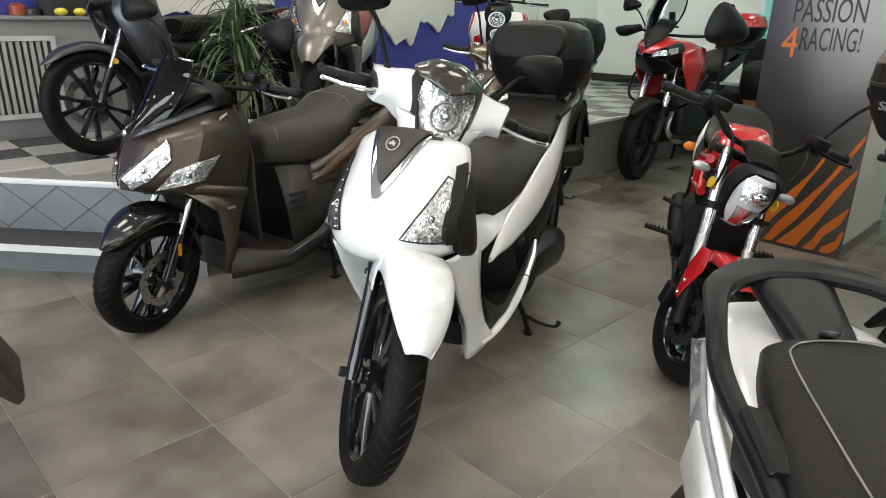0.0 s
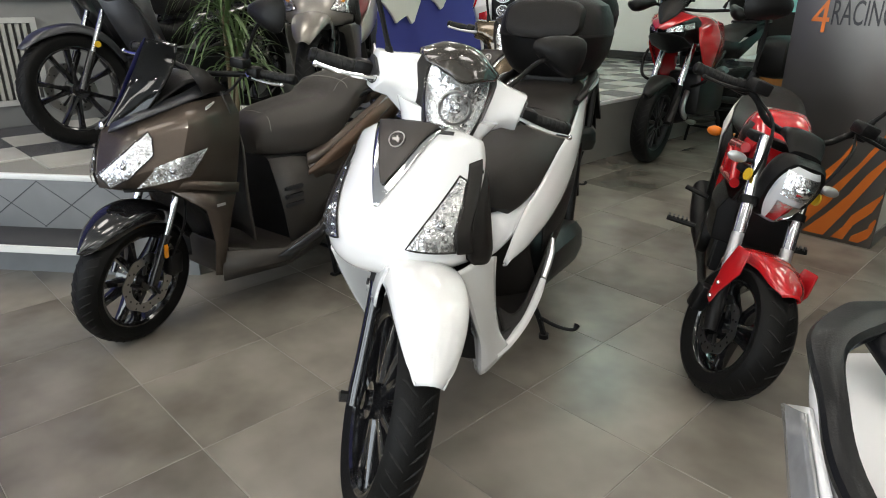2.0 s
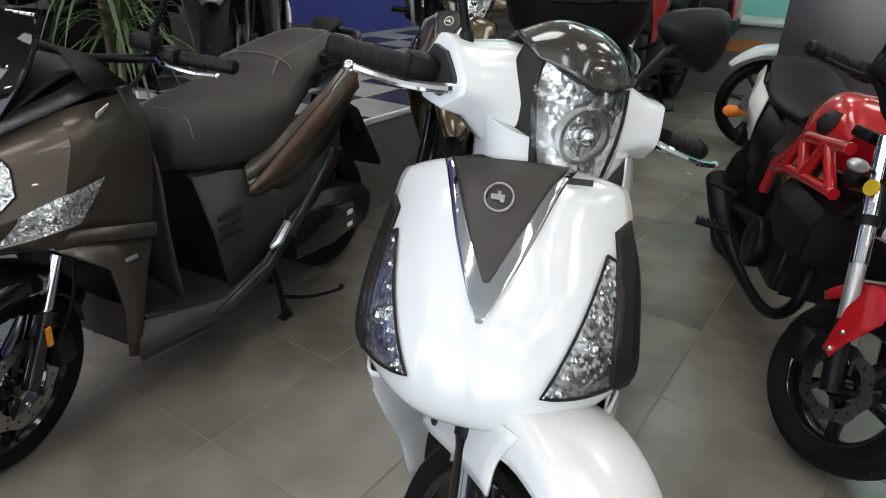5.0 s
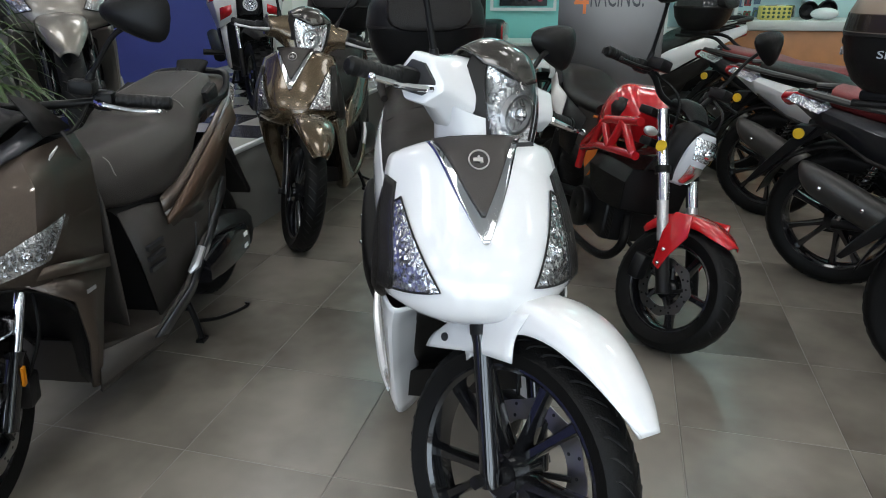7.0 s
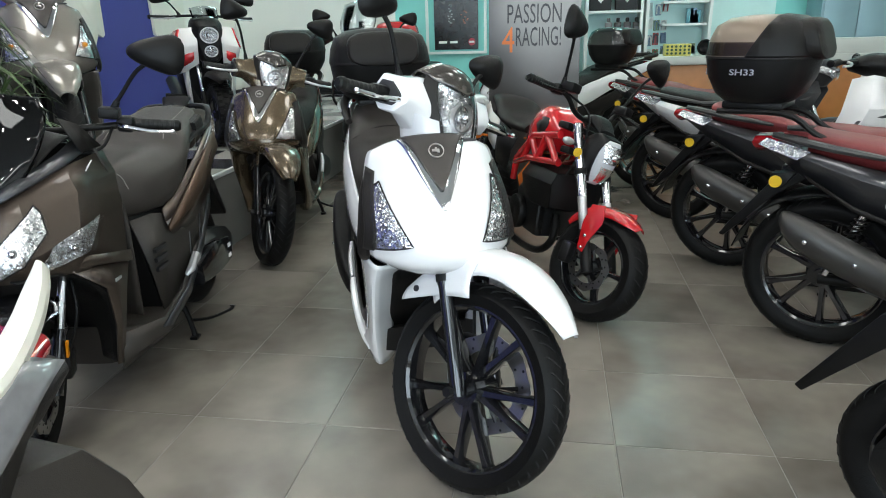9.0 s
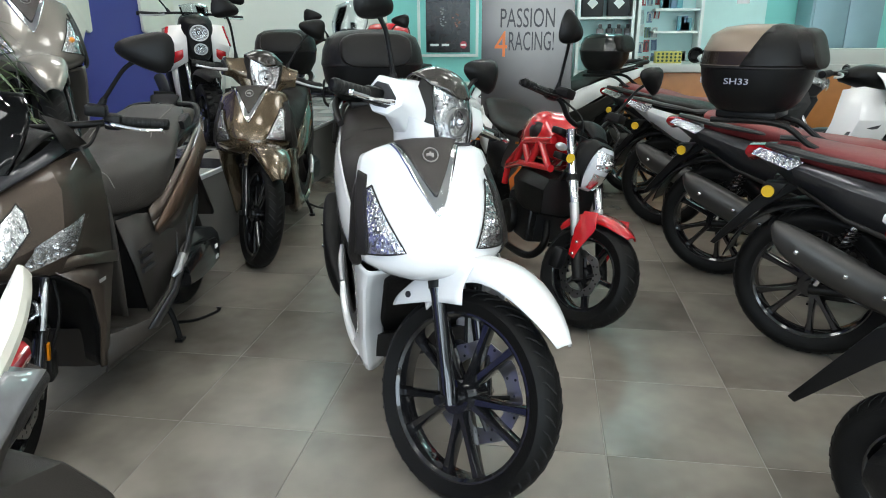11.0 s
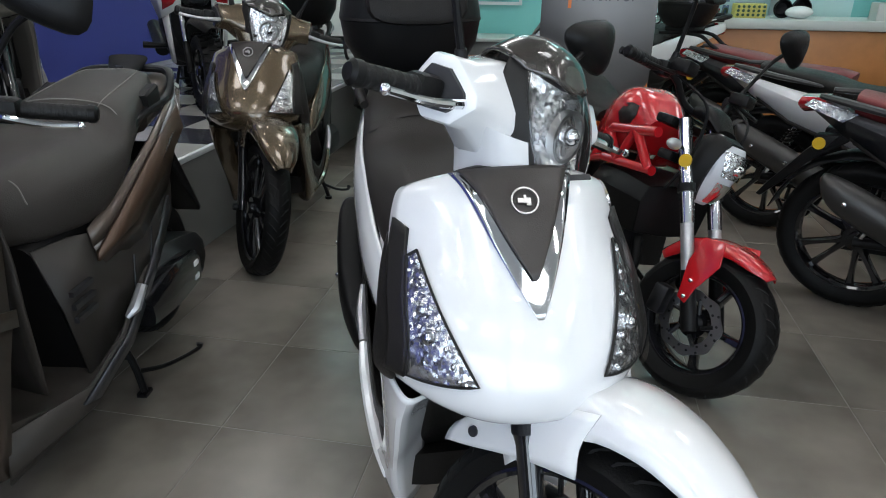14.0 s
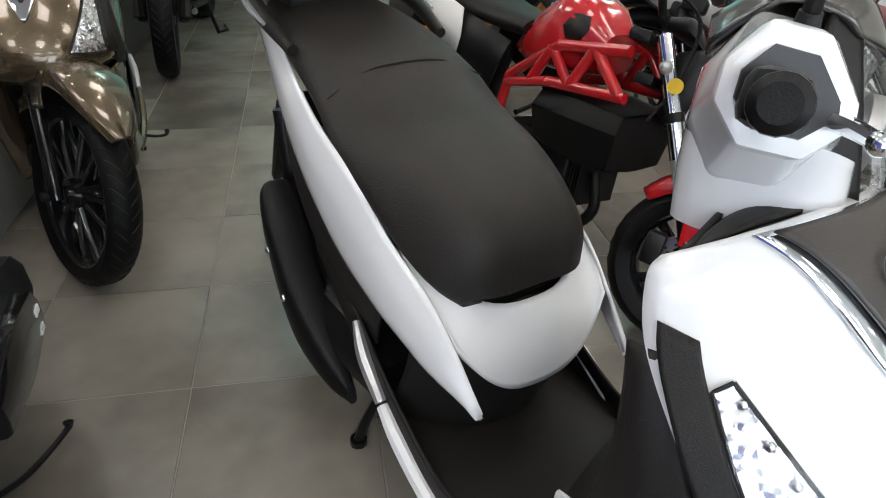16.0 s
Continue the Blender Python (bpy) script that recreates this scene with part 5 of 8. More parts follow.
        part("rear_indicator", patch(grid_surface(tail, side=s), ((0.30, 0.22), (0.98, 0.02), (1.0, 0.50), (0.46, 0.46)), 0.008, 10, 6), FROSTED, t, "long frosted tail side lamp", solid=0.006)
        part("rail_bracket", hull([[(-1.12, 0.0, 0.852), (-1.12, 0.02, 0.850), (-1.12, 0.02, 0.80), (-1.12, 0, 0.80)], [(-1.20, 0, 0.875), (-1.20, 0.02, 0.872), (-1.20, 0.02, 0.80), (-1.20, 0, 0.80)]], 12, 4).xf(Matrix.Translation((0, s * 0.155, 0))), BLACK_PL, t)
    L = rail
    if rail_paint:
        for s in (-1, 1):
            horn = [(-1.06, 0.172, 0.800, 0.012), (-1.22, 0.166, 0.822, 0.018), (-1.34, 0.142, 0.842, 0.020), (-1.42, 0.108, 0.872, 0.018), (-1.465, 0.088, 0.904, 0.013), (-1.49, 0.076, 0.928, 0.005)]
            part("grab_rail", ribbon([(x, s * y, z) for x, y, z, k in horn], [k for x, y, z, k in horn], 0.014, 40), rail_paint, t, "cream-white horn-shaped grab rail", sharp=25)
    elif L:
        half = [(-0.95, 0.172, 0.772, 0.010), (-1.12, 0.170, 0.836, 0.014), (-1.27, 0.166, 0.870, 0.016), (-1.335, 0.156, 0.915, 0.015), (-1.36 - L * 0.3, 0.126, 0.934, 0.022), (-1.36 - L * 0.62, 0.060, 0.938, 0.030), (-1.36 - L * 0.68, 0.030, 0.938, 0.031)]
        if paint is BROWN:
            half = [(x, y, z - 0.042 * min(1, max(0, (-1.0 - x) / 0.2)), k * 0.8) for x, y, z, k in half]
        loop = [(x, -y, z, k) for x, y, z, k in half] + half[::-1]
        part("grab_rail", ribbon([q[:3] for q in loop], [q[3] for q in loop], 0.011, 72), GLOSS_SATIN, t, "satin black flat grab rail", sharp=22)
        part("rail_strut", hull([[(-1.29, 0, 0.885), (-1.29, 0.042, 0.882), (-1.29, 0.042, 0.85), (-1.29, 0, 0.85)], [(-1.34, 0, 0.908), (-1.34, 0.044, 0.904), (-1.34, 0.044, 0.872), (-1.34, 0, 0.870)], [(-1.36 - L * 0.5, 0, 0.940), (-1.36 - L * 0.5, 0.058, 0.936), (-1.36 - L * 0.5, 0.058, 0.918), (-1.36 - L * 0.5, 0, 0.916)]], 20, 9), GLOSS_SATIN, t)
        part("strut_hole", lathe([(0.0, 0.0), (0.011, 0.0), (0.013, 0.003), (0.013, 0.006)], 16, "z").xf(Matrix.Translation((-1.318, 0, 0.905)) @ Matrix.Rotation(radians(-22), 4, "Y")), INK, t)
    part("tail_cap", hull([[(-1.10, 0, 0.835), (-1.10, 0.14, 0.828), (-1.10, 0.175, 0.80), (-1.10, 0.15, 0.75), (-1.10, 0, 0.74)], [(-1.28, 0, 0.868), (-1.28, 0.125, 0.862), (-1.28, 0.155, 0.835), (-1.28, 0.13, 0.78), (-1.28, 0, 0.77)], [(-1.40, 0, 0.880), (-1.40, 0.10, 0.875), (-1.40, 0.125, 0.855), (-1.40, 0.11, 0.82), (-1.40, 0, 0.81)], [(-1.49, 0, 0.872), (-1.49, 0.06, 0.869), (-1.49, 0.08, 0.86), (-1.49, 0.07, 0.845), (-1.49, 0, 0.84)]], 28, 12).xf(Matrix.Translation((0, 0, -0.07 if rail_paint else 0))), GREY_PL if rail_paint else paint, t)
    part("leg_inner", skin([[(-0.345, -0.170, 0.885), (-0.37, 0, 0.90), (-0.345, 0.170, 0.885)], [(-0.39, -0.20, 0.70), (-0.45, 0, 0.72), (-0.39, 0.20, 0.70)], [(-0.39, -0.205, 0.52), (-0.44, 0, 0.52), (-0.39, 0.205, 0.52)], [(-0.42, -0.185, 0.30), (-0.46, 0, 0.30), (-0.42, 0.185, 0.30)]], 14, 14, closed=False), low, t, solid=0.006)
    part("wheel_well", skin([[(0.02, -0.10, 0.585), (0.0, 0, 0.60), (0.02, 0.10, 0.585)], [(-0.10, -0.165, 0.565), (-0.16, 0, 0.58), (-0.10, 0.165, 0.565)], [(-0.225, -0.190, 0.46), (-0.29, 0, 0.43), (-0.225, 0.190, 0.46)], [(-0.25, -0.184, 0.33), (-0.33, 0, 0.32), (-0.25, 0.184, 0.33)], [(-0.25, -0.170, 0.21), (-0.34, 0, 0.21), (-0.25, 0.170, 0.21)]], 14, 16, closed=False), BLACK_PL, t, solid=0.006)
    part("footboard", hull([[(-0.30, 0, 0.31), (-0.30, 0.15, 0.31), (-0.30, 0.176, 0.28), (-0.30, 0.15, 0.19), (-0.30, 0, 0.18)], [(-0.56, 0, 0.235), (-0.56, 0.17, 0.235), (-0.56, 0.19, 0.215), (-0.56, 0.16, 0.16), (-0.56, 0, 0.15)], [(-0.78, 0, 0.31), (-0.78, 0.17, 0.31), (-0.78, 0.19, 0.28), (-0.78, 0.16, 0.21), (-0.78, 0, 0.20)]], 24, 10), low, t)
    part("seat_post", hull([[(-0.560, 0, 0.60), (-0.560, 0.09, 0.60), (-0.575, 0.12, 0.55), (-0.59, 0.14, 0.40), (-0.62, 0.15, 0.22), (-0.62, 0, 0.22)], [(-0.80, 0, 0.66), (-0.80, 0.12, 0.66), (-0.80, 0.16, 0.58), (-0.80, 0.17, 0.42), (-0.80, 0.17, 0.30), (-0.80, 0, 0.30)]], 24, 6), BLACK_PL, t)
    st = [[(-0.530, 0, 0.660), (-0.530, 0.05, 0.656), (-0.535, 0.078, 0.640), (-0.540, 0.065, 0.600), (-0.540, 0, 0.592)],
          [(-0.552, 0, 0.722), (-0.552, 0.065, 0.715), (-0.560, 0.104, 0.668), (-0.568, 0.09, 0.595), (-0.568, 0, 0.585)],
          [(-0.63, 0, 0.757), (-0.63, 0.09, 0.751), (-0.64, 0.148, 0.690), (-0.64, 0.135, 0.592), (-0.64, 0, 0.58)],
          [(-0.78, 0, 0.778), (-0.78, 0.108, 0.772), (-0.78, 0.180, 0.700), (-0.79, 0.155, 0.588), (-0.79, 0, 0.58)],
          [(-0.91, 0, 0.795), (-0.91, 0.11, 0.790), (-0.91, 0.186, 0.735), (-0.91, 0.155, 0.640), (-0.91, 0, 0.63)],
          [(-0.99, 0, 0.848), (-0.99, 0.10, 0.842), (-0.99, 0.176, 0.790), (-0.99, 0.145, 0.690), (-0.99, 0, 0.68)],
          [(-1.12, 0, 0.872), (-1.12, 0.095, 0.868), (-1.12, 0.150, 0.830), (-1.12, 0.125, 0.755), (-1.12, 0, 0.745)],
          [(-1.25, 0, 0.893), (-1.25, 0.085, 0.889), (-1.25, 0.122, 0.862), (-1.25, 0.10, 0.800), (-1.25, 0, 0.79)],
          [(-1.315, 0, 0.890), (-1.315, 0.06, 0.887), (-1.315, 0.092, 0.868), (-1.315, 0.07, 0.825), (-1.315, 0, 0.82)]]
    sd = part("saddle", hull(st, 40, 40).xf(Matrix.Translation((0, 0, 0.012)) @ Matrix.Diagonal((1, 1.05, 1, 1))), SEAT_GREY if paint is BROWN else SEAT, t)
    seam = [(-0.93, 0.118, 0.818), (-0.99, 0.106, 0.855), (-1.12, 0.100, 0.8815), (-1.25, 0.088, 0.9025), (-1.292, 0.066, 0.9035), (-1.306, 0.030, 0.9045)]
    part("edge_stitching", tube([(x, -y, z) for x, y, z in seam] + seam[::-1], 0.0014, 5, 60), THREAD, sd, "pale stitching")
    for x, z, w in ((-0.60, 0.760, 0.128), (-0.99, 0.862, 0.172))[:2 if paint is BROWN else 1]:
        part("stitching", tube([(x + 0.02, -w, z - 0.06), (x + 0.005, -w * 0.72, z - 0.012), (x, 0, z + 0.003), (x + 0.005, w * 0.72, z - 0.012), (x + 0.02, w, z - 0.06)], 0.0018, 5, 24), THREAD, sd, "pale stitching")
    part("rear_lamp", hull([[(-1.42, 0, 0.835), (-1.42, 0.09, 0.83), (-1.42, 0.09, 0.79), (-1.42, 0, 0.78)], [(-1.485, 0, 0.835), (-1.485, 0.06, 0.832), (-1.48, 0.06, 0.805), (-1.48, 0, 0.80)]], 20, 6), RED_LENS, t)
    g = 0.115 if rail_paint else 0.075
    part("rear_mudguard", prism([(-1.34, 0.72), (-1.46, 0.69), (-1.52, 0.60), (-1.62, 0.36), (-1.60, 0.34), (-1.44, 0.52), (-1.32, 0.60)] if rail_paint else [(-1.36, 0.66), (-1.46, 0.60), (-1.62, 0.34), (-1.60, 0.33), (-1.44, 0.52), (-1.34, 0.60)], -g, g), CHARCOAL if rail_paint else BLACK_PL, t, bevel=0.012 if rail_paint else 0.004)
    wheel(t, (-1.28, 0, R), R, 0.12, 0.160, 5)
    part("drive_unit", hull([[(-0.84, 0.03, 0.38), (-0.84, 0.16, 0.37), (-0.84, 0.17, 0.25), (-0.84, 0.03, 0.23)], [(-1.05, 0.03, 0.40), (-1.05, 0.19, 0.39), (-1.05, 0.20, 0.25), (-1.05, 0.03, 0.22)], [(-1.31, 0.07, 0.35), (-1.31, 0.18, 0.34), (-1.31, 0.18, 0.20), (-1.31, 0.07, 0.19)], [(-1.40, 0.07, 0.31), (-1.40, 0.15, 0.30), (-1.40, 0.15, 0.24), (-1.40, 0.07, 0.23)]], 20, 16), DARK_METAL, t)
    af = part("air_box", hull([[(-0.84, 0.10, 0.33), (-0.84, 0.22, 0.32), (-0.84, 0.23, 0.25), (-0.84, 0.10, 0.24)], [(-1.0, 0.10, 0.365), (-1.0, 0.25, 0.355), (-1.0, 0.255, 0.24), (-1.0, 0.10, 0.23)], [(-1.17, 0.10, 0.345), (-1.17, 0.24, 0.335), (-1.17, 0.24, 0.245), (-1.17, 0.10, 0.24)]], 20, 12).xf(Matrix.Translation((0, 0.165, 0)) @ Matrix.Diagonal((1, 0.3, 1, 1))), GLOSS_BLACK, t)
    for k in range(2):
        part("label", box(-1.135 + 0.004 * k, 0.243, 0.315 - 0.045 * k, 0.030, 0.004, 0.016), PAPER, af, "small white label")
    part("engine", box(-0.98, 0, 0.32, 0.3, 0.22, 0.18), DARK_METAL, t, bevel=0.03)
    part("passenger_peg", tube([(-0.76, 0.20, 0.315), (-0.78, 0.216, 0.335), (-0.825, 0.224, 0.385)], [0.008, 0.017, 0.014], 8), SILVER, t)
    part("silencer", tube([(-0.80, -0.19, 0.27), (-0.95, -0.215, 0.33), (-1.14, -0.225, 0.41), (-1.24, -0.225, 0.45)], [0.03, 0.058, 0.06, 0.045], 16, 16), BLACK_PL, t)
    part("centre_stand", tube([(-0.85, 0.10, 0.22), (-0.85, 0.14, 0.10), (-0.85, 0.155, 0.012)], 0.011, 8, 8).add(tube([(-0.85, -0.10, 0.22), (-0.85, -0.14, 0.10), (-0.85, -0.155, 0.012)], 0.011, 8, 8)).add(tube([(-0.85, -0.13, 0.13), (-0.85, 0.13, 0.13)], 0.009, 8)).add(tube([(-0.85, 0.145, 0.08), (-0.93, 0.195, 0.055), (-1.04, 0.245, 0.045), (-1.055, 0.252, 0.06)], [0.008, 0.007, 0.007, 0.012], 8, 12)).add(box(-0.85, 0.155, 0.006, 0.04, 0.03, 0.012)).add(box(-0.85, -0.155, 0.006, 0.04, 0.03, 0.012)), BLACK_PL, t)
    # screen
    sc = []
    for x, z, w in ((0.004, 0.778, 0.033), (-0.050, 0.850, 0.082), (-0.102, 0.928, 0.112), (-0.152, 1.005, 0.116), (-0.190, 1.062, 0.086)):
        sc.append([(x - 0.060 * abs(u) ** 1.6, u * w * 1.06, z - 0.02 * abs(u)) for u in (-1, -0.6, 0, 0.6, 1)])
    scr = part("screen", skin(sc, 18, 18, closed=False), SMOKE, t, "dark smoked raked screen", solid=0.004)
    part("badge", ball((0.010, 0, 0.792), 0.008, 0.014, 0.014, 12, 8), CHROME, t)
    part("dash_shroud", skin([[(-0.12, -0.09, 0.84), (-0.10, 0, 0.85), (-0.12, 0.09, 0.84)], [(-0.26, -0.13, 0.92), (-0.25, 0, 0.95), (-0.26, 0.13, 0.92)], [(-0.36, -0.15, 0.90), (-0.37, 0, 0.925), (-0.36, 0.15, 0.90)]], 12, 10, closed=False), BLACK_PL, t, solid=0.006)
    for s in (-1, 1):
        part("side_screen", sheet([[(-0.24, 0.135, 0.985), (-0.30, 0.155, 0.96)], [(-0.28, 0.165, 0.88), (-0.37, 0.175, 0.885)]], s), GREY_PL, t, solid=0.006)
    part("sticker", box(0, 0, 0, 0.042, 0.003, 0.016).xf(Matrix.Translation((-0.297, 0.168, 0.838)) @ Matrix.Rotation(radians(8), 4, "Z") @ Matrix.Rotation(radians(20), 4, "Y") @ Matrix.Rotation(radians(-32), 4, "X")), PAPER, t, "small white sticker")
    part("script_badge", box(-0.27, 0.207, 0.49, 0.035, 0.003, 0.010).xf(Matrix.Rotation(radians(0), 4, "Y")), SILVER, t)
    # all that steers
    wheel(t, (0, 0, R), R, 0.11, 0.178, 5, steer=S, disc_side=1)
    ax = Vector((-math.sin(radians(26)), 0, math.cos(radians(26))))
    for s in (-1, 1):
        a = Vector((0.005, s * 0.085, R))
        fk = part("fork_leg", tube([a, a + ax * 0.03, a + ax * 0.17, a + ax * 0.19], [0.02, 0.021, 0.020, 0.024], 12).xf(S), GLOSS_BLACK, t)
        part("stanchion", tube([a + ax * 0.18, a + ax * 0.36], 0.0145, 12).xf(S), CHROME, fk)
        part("reflector", box(a.x - 0.055, s * 0.109, R + 0.12, 0.014, 0.006, 0.05).xf(S @ Matrix.Translation((0, 0, 0))), AMBER, fk, "amber side reflector")
    part("brake_caliper", box(-0.10, 0.085, R + 0.05, 0.06, 0.05, 0.09).xf(S), DARK_METAL, t, bevel=0.012)
    part("brake_hose", tube([(-0.09, 0.10, R + 0.09), (-0.13, 0.12, R + 0.2), (-0.18, 0.09, R + 0.32)], 0.005, 6, 12).xf(S), BLACK_PL, t)
    fd = []
    for deg, r, w1, drop in ((150, 0.275, 0.075, 0.05), (125, 0.285, 0.08, 0.062), (100, 0.292, 0.082, 0.06), (78, 0.290, 0.08, 0.05), (60, 0.284, 0.066, 0.04), (47, 0.280, 0.04, 0.022), (40, 0.278, 0.012, 0.006)):
        a = radians(deg)
        fd.append([((r - d) * math.cos(a), u * w1, R + (r - d) * math.sin(a)) for u, d in ((-1, drop), (-0.9, 0.018), (-0.5, 0.004), (0, 0), (0.5, 0.004), (0.9, 0.018), (1, drop))])
    part("front_mudguard", skin(fd, 22, 22, closed=False).xf(S), GLOSS_BLACK, t, "gloss black front mudguard", solid=0.004)
    part("handlebar", tube([(-0.41, -0.24, 0.965), (-0.37, -0.12, 0.95), (-0.36, 0, 0.935), (-0.37, 0.12, 0.95), (-0.41, 0.24, 0.965)], 0.011, 10, 18).xf(S), BLACK_PL, t)
    for s in (-1, 1):
        part("switch_box", box(-0.405, s * 0.225, 0.965, 0.05, 0.05, 0.05).xf(S), BLACK_PL, t, bevel=0.012)
        part("brake_reservoir", box(-0.375, s * 0.185, 1.0, 0.05, 0.06, 0.035).xf(S), BLACK_PL, t, bevel=0.008)
        grip_set(t, s * 0.245, -0.415, 0.966, S, CHROME, 0.0, 0.12)
        part("cable", tube([(-0.38, s * 0.19, 0.955), (-0.32, s * 0.17, 0.90), (-0.30, s * 0.10, 0.88)], 0.005, 6, 12).xf(S), BLACK_PL, t)
        mirror(t, (-0.39, s * 0.19, 1.01), (-0.33, s * 0.33, 1.19), (-1, 0.15 * s, -0.1), S=S, size=(0.085, 0.05))
    return t


def mini_naked(label, m, steer=0.0):
    """A small naked motorcycle with a red trellis frame."""
    t = thing("motorcycle", label, "motorcycle", m)
    R, RR = 0.226, 0.235
    S = steering(-0.05, R, 28, steer)
    front = wheel(t, (0, 0, R), R, 0.125, 0.158, 5, steer=S, disc_side=-1, paired=False, tread=30)
    wheel(t, (-1.16, 0, RR), RR, 0.135, 0.158, 5, paired=False, tread=30)
    ax = Vector((-math.sin(radians(28)), 0, math.cos(radians(28))))
    for s in (-1, 1):
        a = Vector((0.012, s * 0.092, R))
        fk = part("fork_leg", tube([a + ax * -0.02, a + ax * 0.05, a + ax * 0.16], [0.022, 0.024, 0.021], 14).xf(S), BLACK_PL, t)
        part("slider", tube([a + ax * 0.15, a + ax * 0.30], 0.0195, 16).xf(S), SILVER, fk, "satin silver fork tube")
        part("stanchion", tube([a + ax * 0.30, a + ax * 0.62], 0.0215, 16).xf(S), CHROME, fk)
        part("clamp_band", tube([a + ax * 0.395, a + ax * 0.42], 0.0275, 14).xf(S), BLACK_PL, fk)
        part("reflector", disc(0.02, (s * 0.125, s * 0.132), 16).xf(S @ Matrix.Translation((-0.20, 0, 0.66))), YELLOW_REFL, fk, "round yellow reflector")
        ind = part("indicator", tube([(-0.15, s * 0.10, 0.735), (-0.135, s * 0.15, 0.735)], 0.007, 8).xf(S), BLACK_PL, t)
        part("lens", ball((-0.13, s * 0.175, 0.735), 0.016, 0.035, 0.017, 12, 8).xf(S), SILVER, ind, "clear indicator lens")
    part("yoke", box(-0.185, 0, 0.70, 0.05, 0.23, 0.03).add(box(-0.235, 0, 0.80, 0.06, 0.23, 0.03)).xf(S), BLACK_PL, t, bevel=0.008)
    fd = []
    for deg, r, w1, drop in ((140, 0.254, 0.06, 0.04), (122, 0.260, 0.069, 0.05), (102, 0.262, 0.071, 0.05), (84, 0.261, 0.068, 0.04), (68, 0.258, 0.056, 0.03), (57, 0.256, 0.030, 0.012)):
        a = radians(deg)
        fd.append([((r - d) * math.cos(a), u * w1, R + (r - d) * math.sin(a)) for u, d in ((-1, drop), (-0.9, 0.014), (-0.5, 0.003), (0, 0), (0.5, 0.003), (0.9, 0.014), (1, drop))])
    mg = part("front_mudguard", skin(fd, 20, 20, closed=False).xf(S), RED, t, solid=0.004)
    for s in (-1, 1):
        part("mudguard_bracket", prism([(0.02, 0.49), (-0.045, 0.48), (-0.06, 0.40), (-0.045, 0.29), (-0.015, 0.28), (-0.005, 0.33), (0.035, 0.42)], s * 0.116, s * 0.124).xf(S), RED, mg, bevel=0.004)
        for z in (0.30, 0.35):
            part("bolt", ball((-0.025, s * 0.126, z), 0.007, 0.006, 0.007, 8, 6).xf(S), CHROME, mg)
    part("brake_caliper", box(-0.10, -0.10, R + 0.03, 0.05, 0.05, 0.09).xf(S), DARK_METAL, t, bevel=0.01)
    # headlamp: black shell, silver mask, two lamps
    hr = lambda u, v: (0.014 - 0.045 * u * u - 0.03 * (2 * v - 1) ** 2 - 0.045 * v, (0.074 - 0.024 * v) * u * (1 - 0.25 * (2 * v - 1) ** 4), 0.785 - 0.185 * v)
    part("headlamp_shell", hull([[(-0.03, 0, 0.795), (-0.03, 0.06, 0.785), (-0.045, 0.082, 0.71), (-0.065, 0.055, 0.62), (-0.07, 0, 0.60)], [(-0.08, 0, 0.81), (-0.08, 0.075, 0.80), (-0.09, 0.095, 0.71), (-0.10, 0.07, 0.61), (-0.10, 0, 0.595)], [(-0.14, 0, 0.79), (-0.14, 0.05, 0.78), (-0.14, 0.065, 0.71), (-0.14, 0.04, 0.64), (-0.14, 0, 0.63)]], 30, 14).xf(S), BLACK_PL, t)
    hl = part("headlamp", patch(hr, ((-1, 0), (1, 0), (1, 1), (-1, 1)), 0.004, 16, 18, inner=(-0.2, 0, 0.7)).xf(S), mat("light_grey_mask", (0.50, 0.51, 0.53), 0.3, coat=0.4), t, "pale grey headlamp mask", solid=0.006)
    for c in (((-0.82, 0.10), (0.82, 0.10), (0.66, 0.48), (-0.66, 0.48)), ((-0.62, 0.58), (0.62, 0.58), (0.46, 0.92), (-0.46, 0.92))):
        part("reflector_bowl", patch(hr, c, 0.010, 10, 8, inner=(-0.2, 0, 0.7)).xf(S), REFLECTOR, hl)
        cv = part("cover", patch(hr, c, 0.015, 10, 8, inner=(-0.2, 0, 0.7)).xf(S), LENS, hl)
        cv.visible_shadow = False
    part("bulb", ball((0.0, 0, 0.725), 0.02, 0.03, 0.02, 12, 8).xf(S), CHROME, hl)
    part("instrument", hull([[(-0.08, 0, 0.825), (-0.08, 0.045, 0.82), (-0.08, 0.055, 0.805), (-0.08, 0, 0.80)], [(-0.13, 0, 0.878), (-0.13, 0.06, 0.87), (-0.13, 0.066, 0.835), (-0.13, 0, 0.815)], [(-0.19, 0, 0.872), (-0.19, 0.05, 0.865), (-0.19, 0.05, 0.84), (-0.19, 0, 0.835)]], 20, 10).xf(S), BLACK_PL, t)
    part("handlebar", tube([(-0.30, -0.36, 0.925), (-0.22, -0.20, 0.92), (-0.20, -0.11, 0.86), (-0.20, 0, 0.845), (-0.20, 0.11, 0.86), (-0.22, 0.20, 0.92), (-0.30, 0.36, 0.925)], 0.011, 10, 28).xf(S), BLACK_PL, t)
    for s in (-1, 1):
        grip_set(t, s * 0.245, -0.245, 0.924, S, BLACK_PL, 0.0, 0.125)
        part("switch_box", box(-0.235, s * 0.225, 0.924, 0.045, 0.045, 0.045).xf(S), BLACK_PL, t, bevel=0.01)
        part("master_cylinder", box(-0.19, s * 0.20, 0.945, 0.07, 0.06, 0.04).xf(S), BLACK_PL, t, bevel=0.008)
        mirror(t, (-0.22, s * 0.215, 0.945), (-0.17, s * 0.315, 1.17), (-1, 0.1 * s, -0.1), S=S, size=(0.078, 0.055))
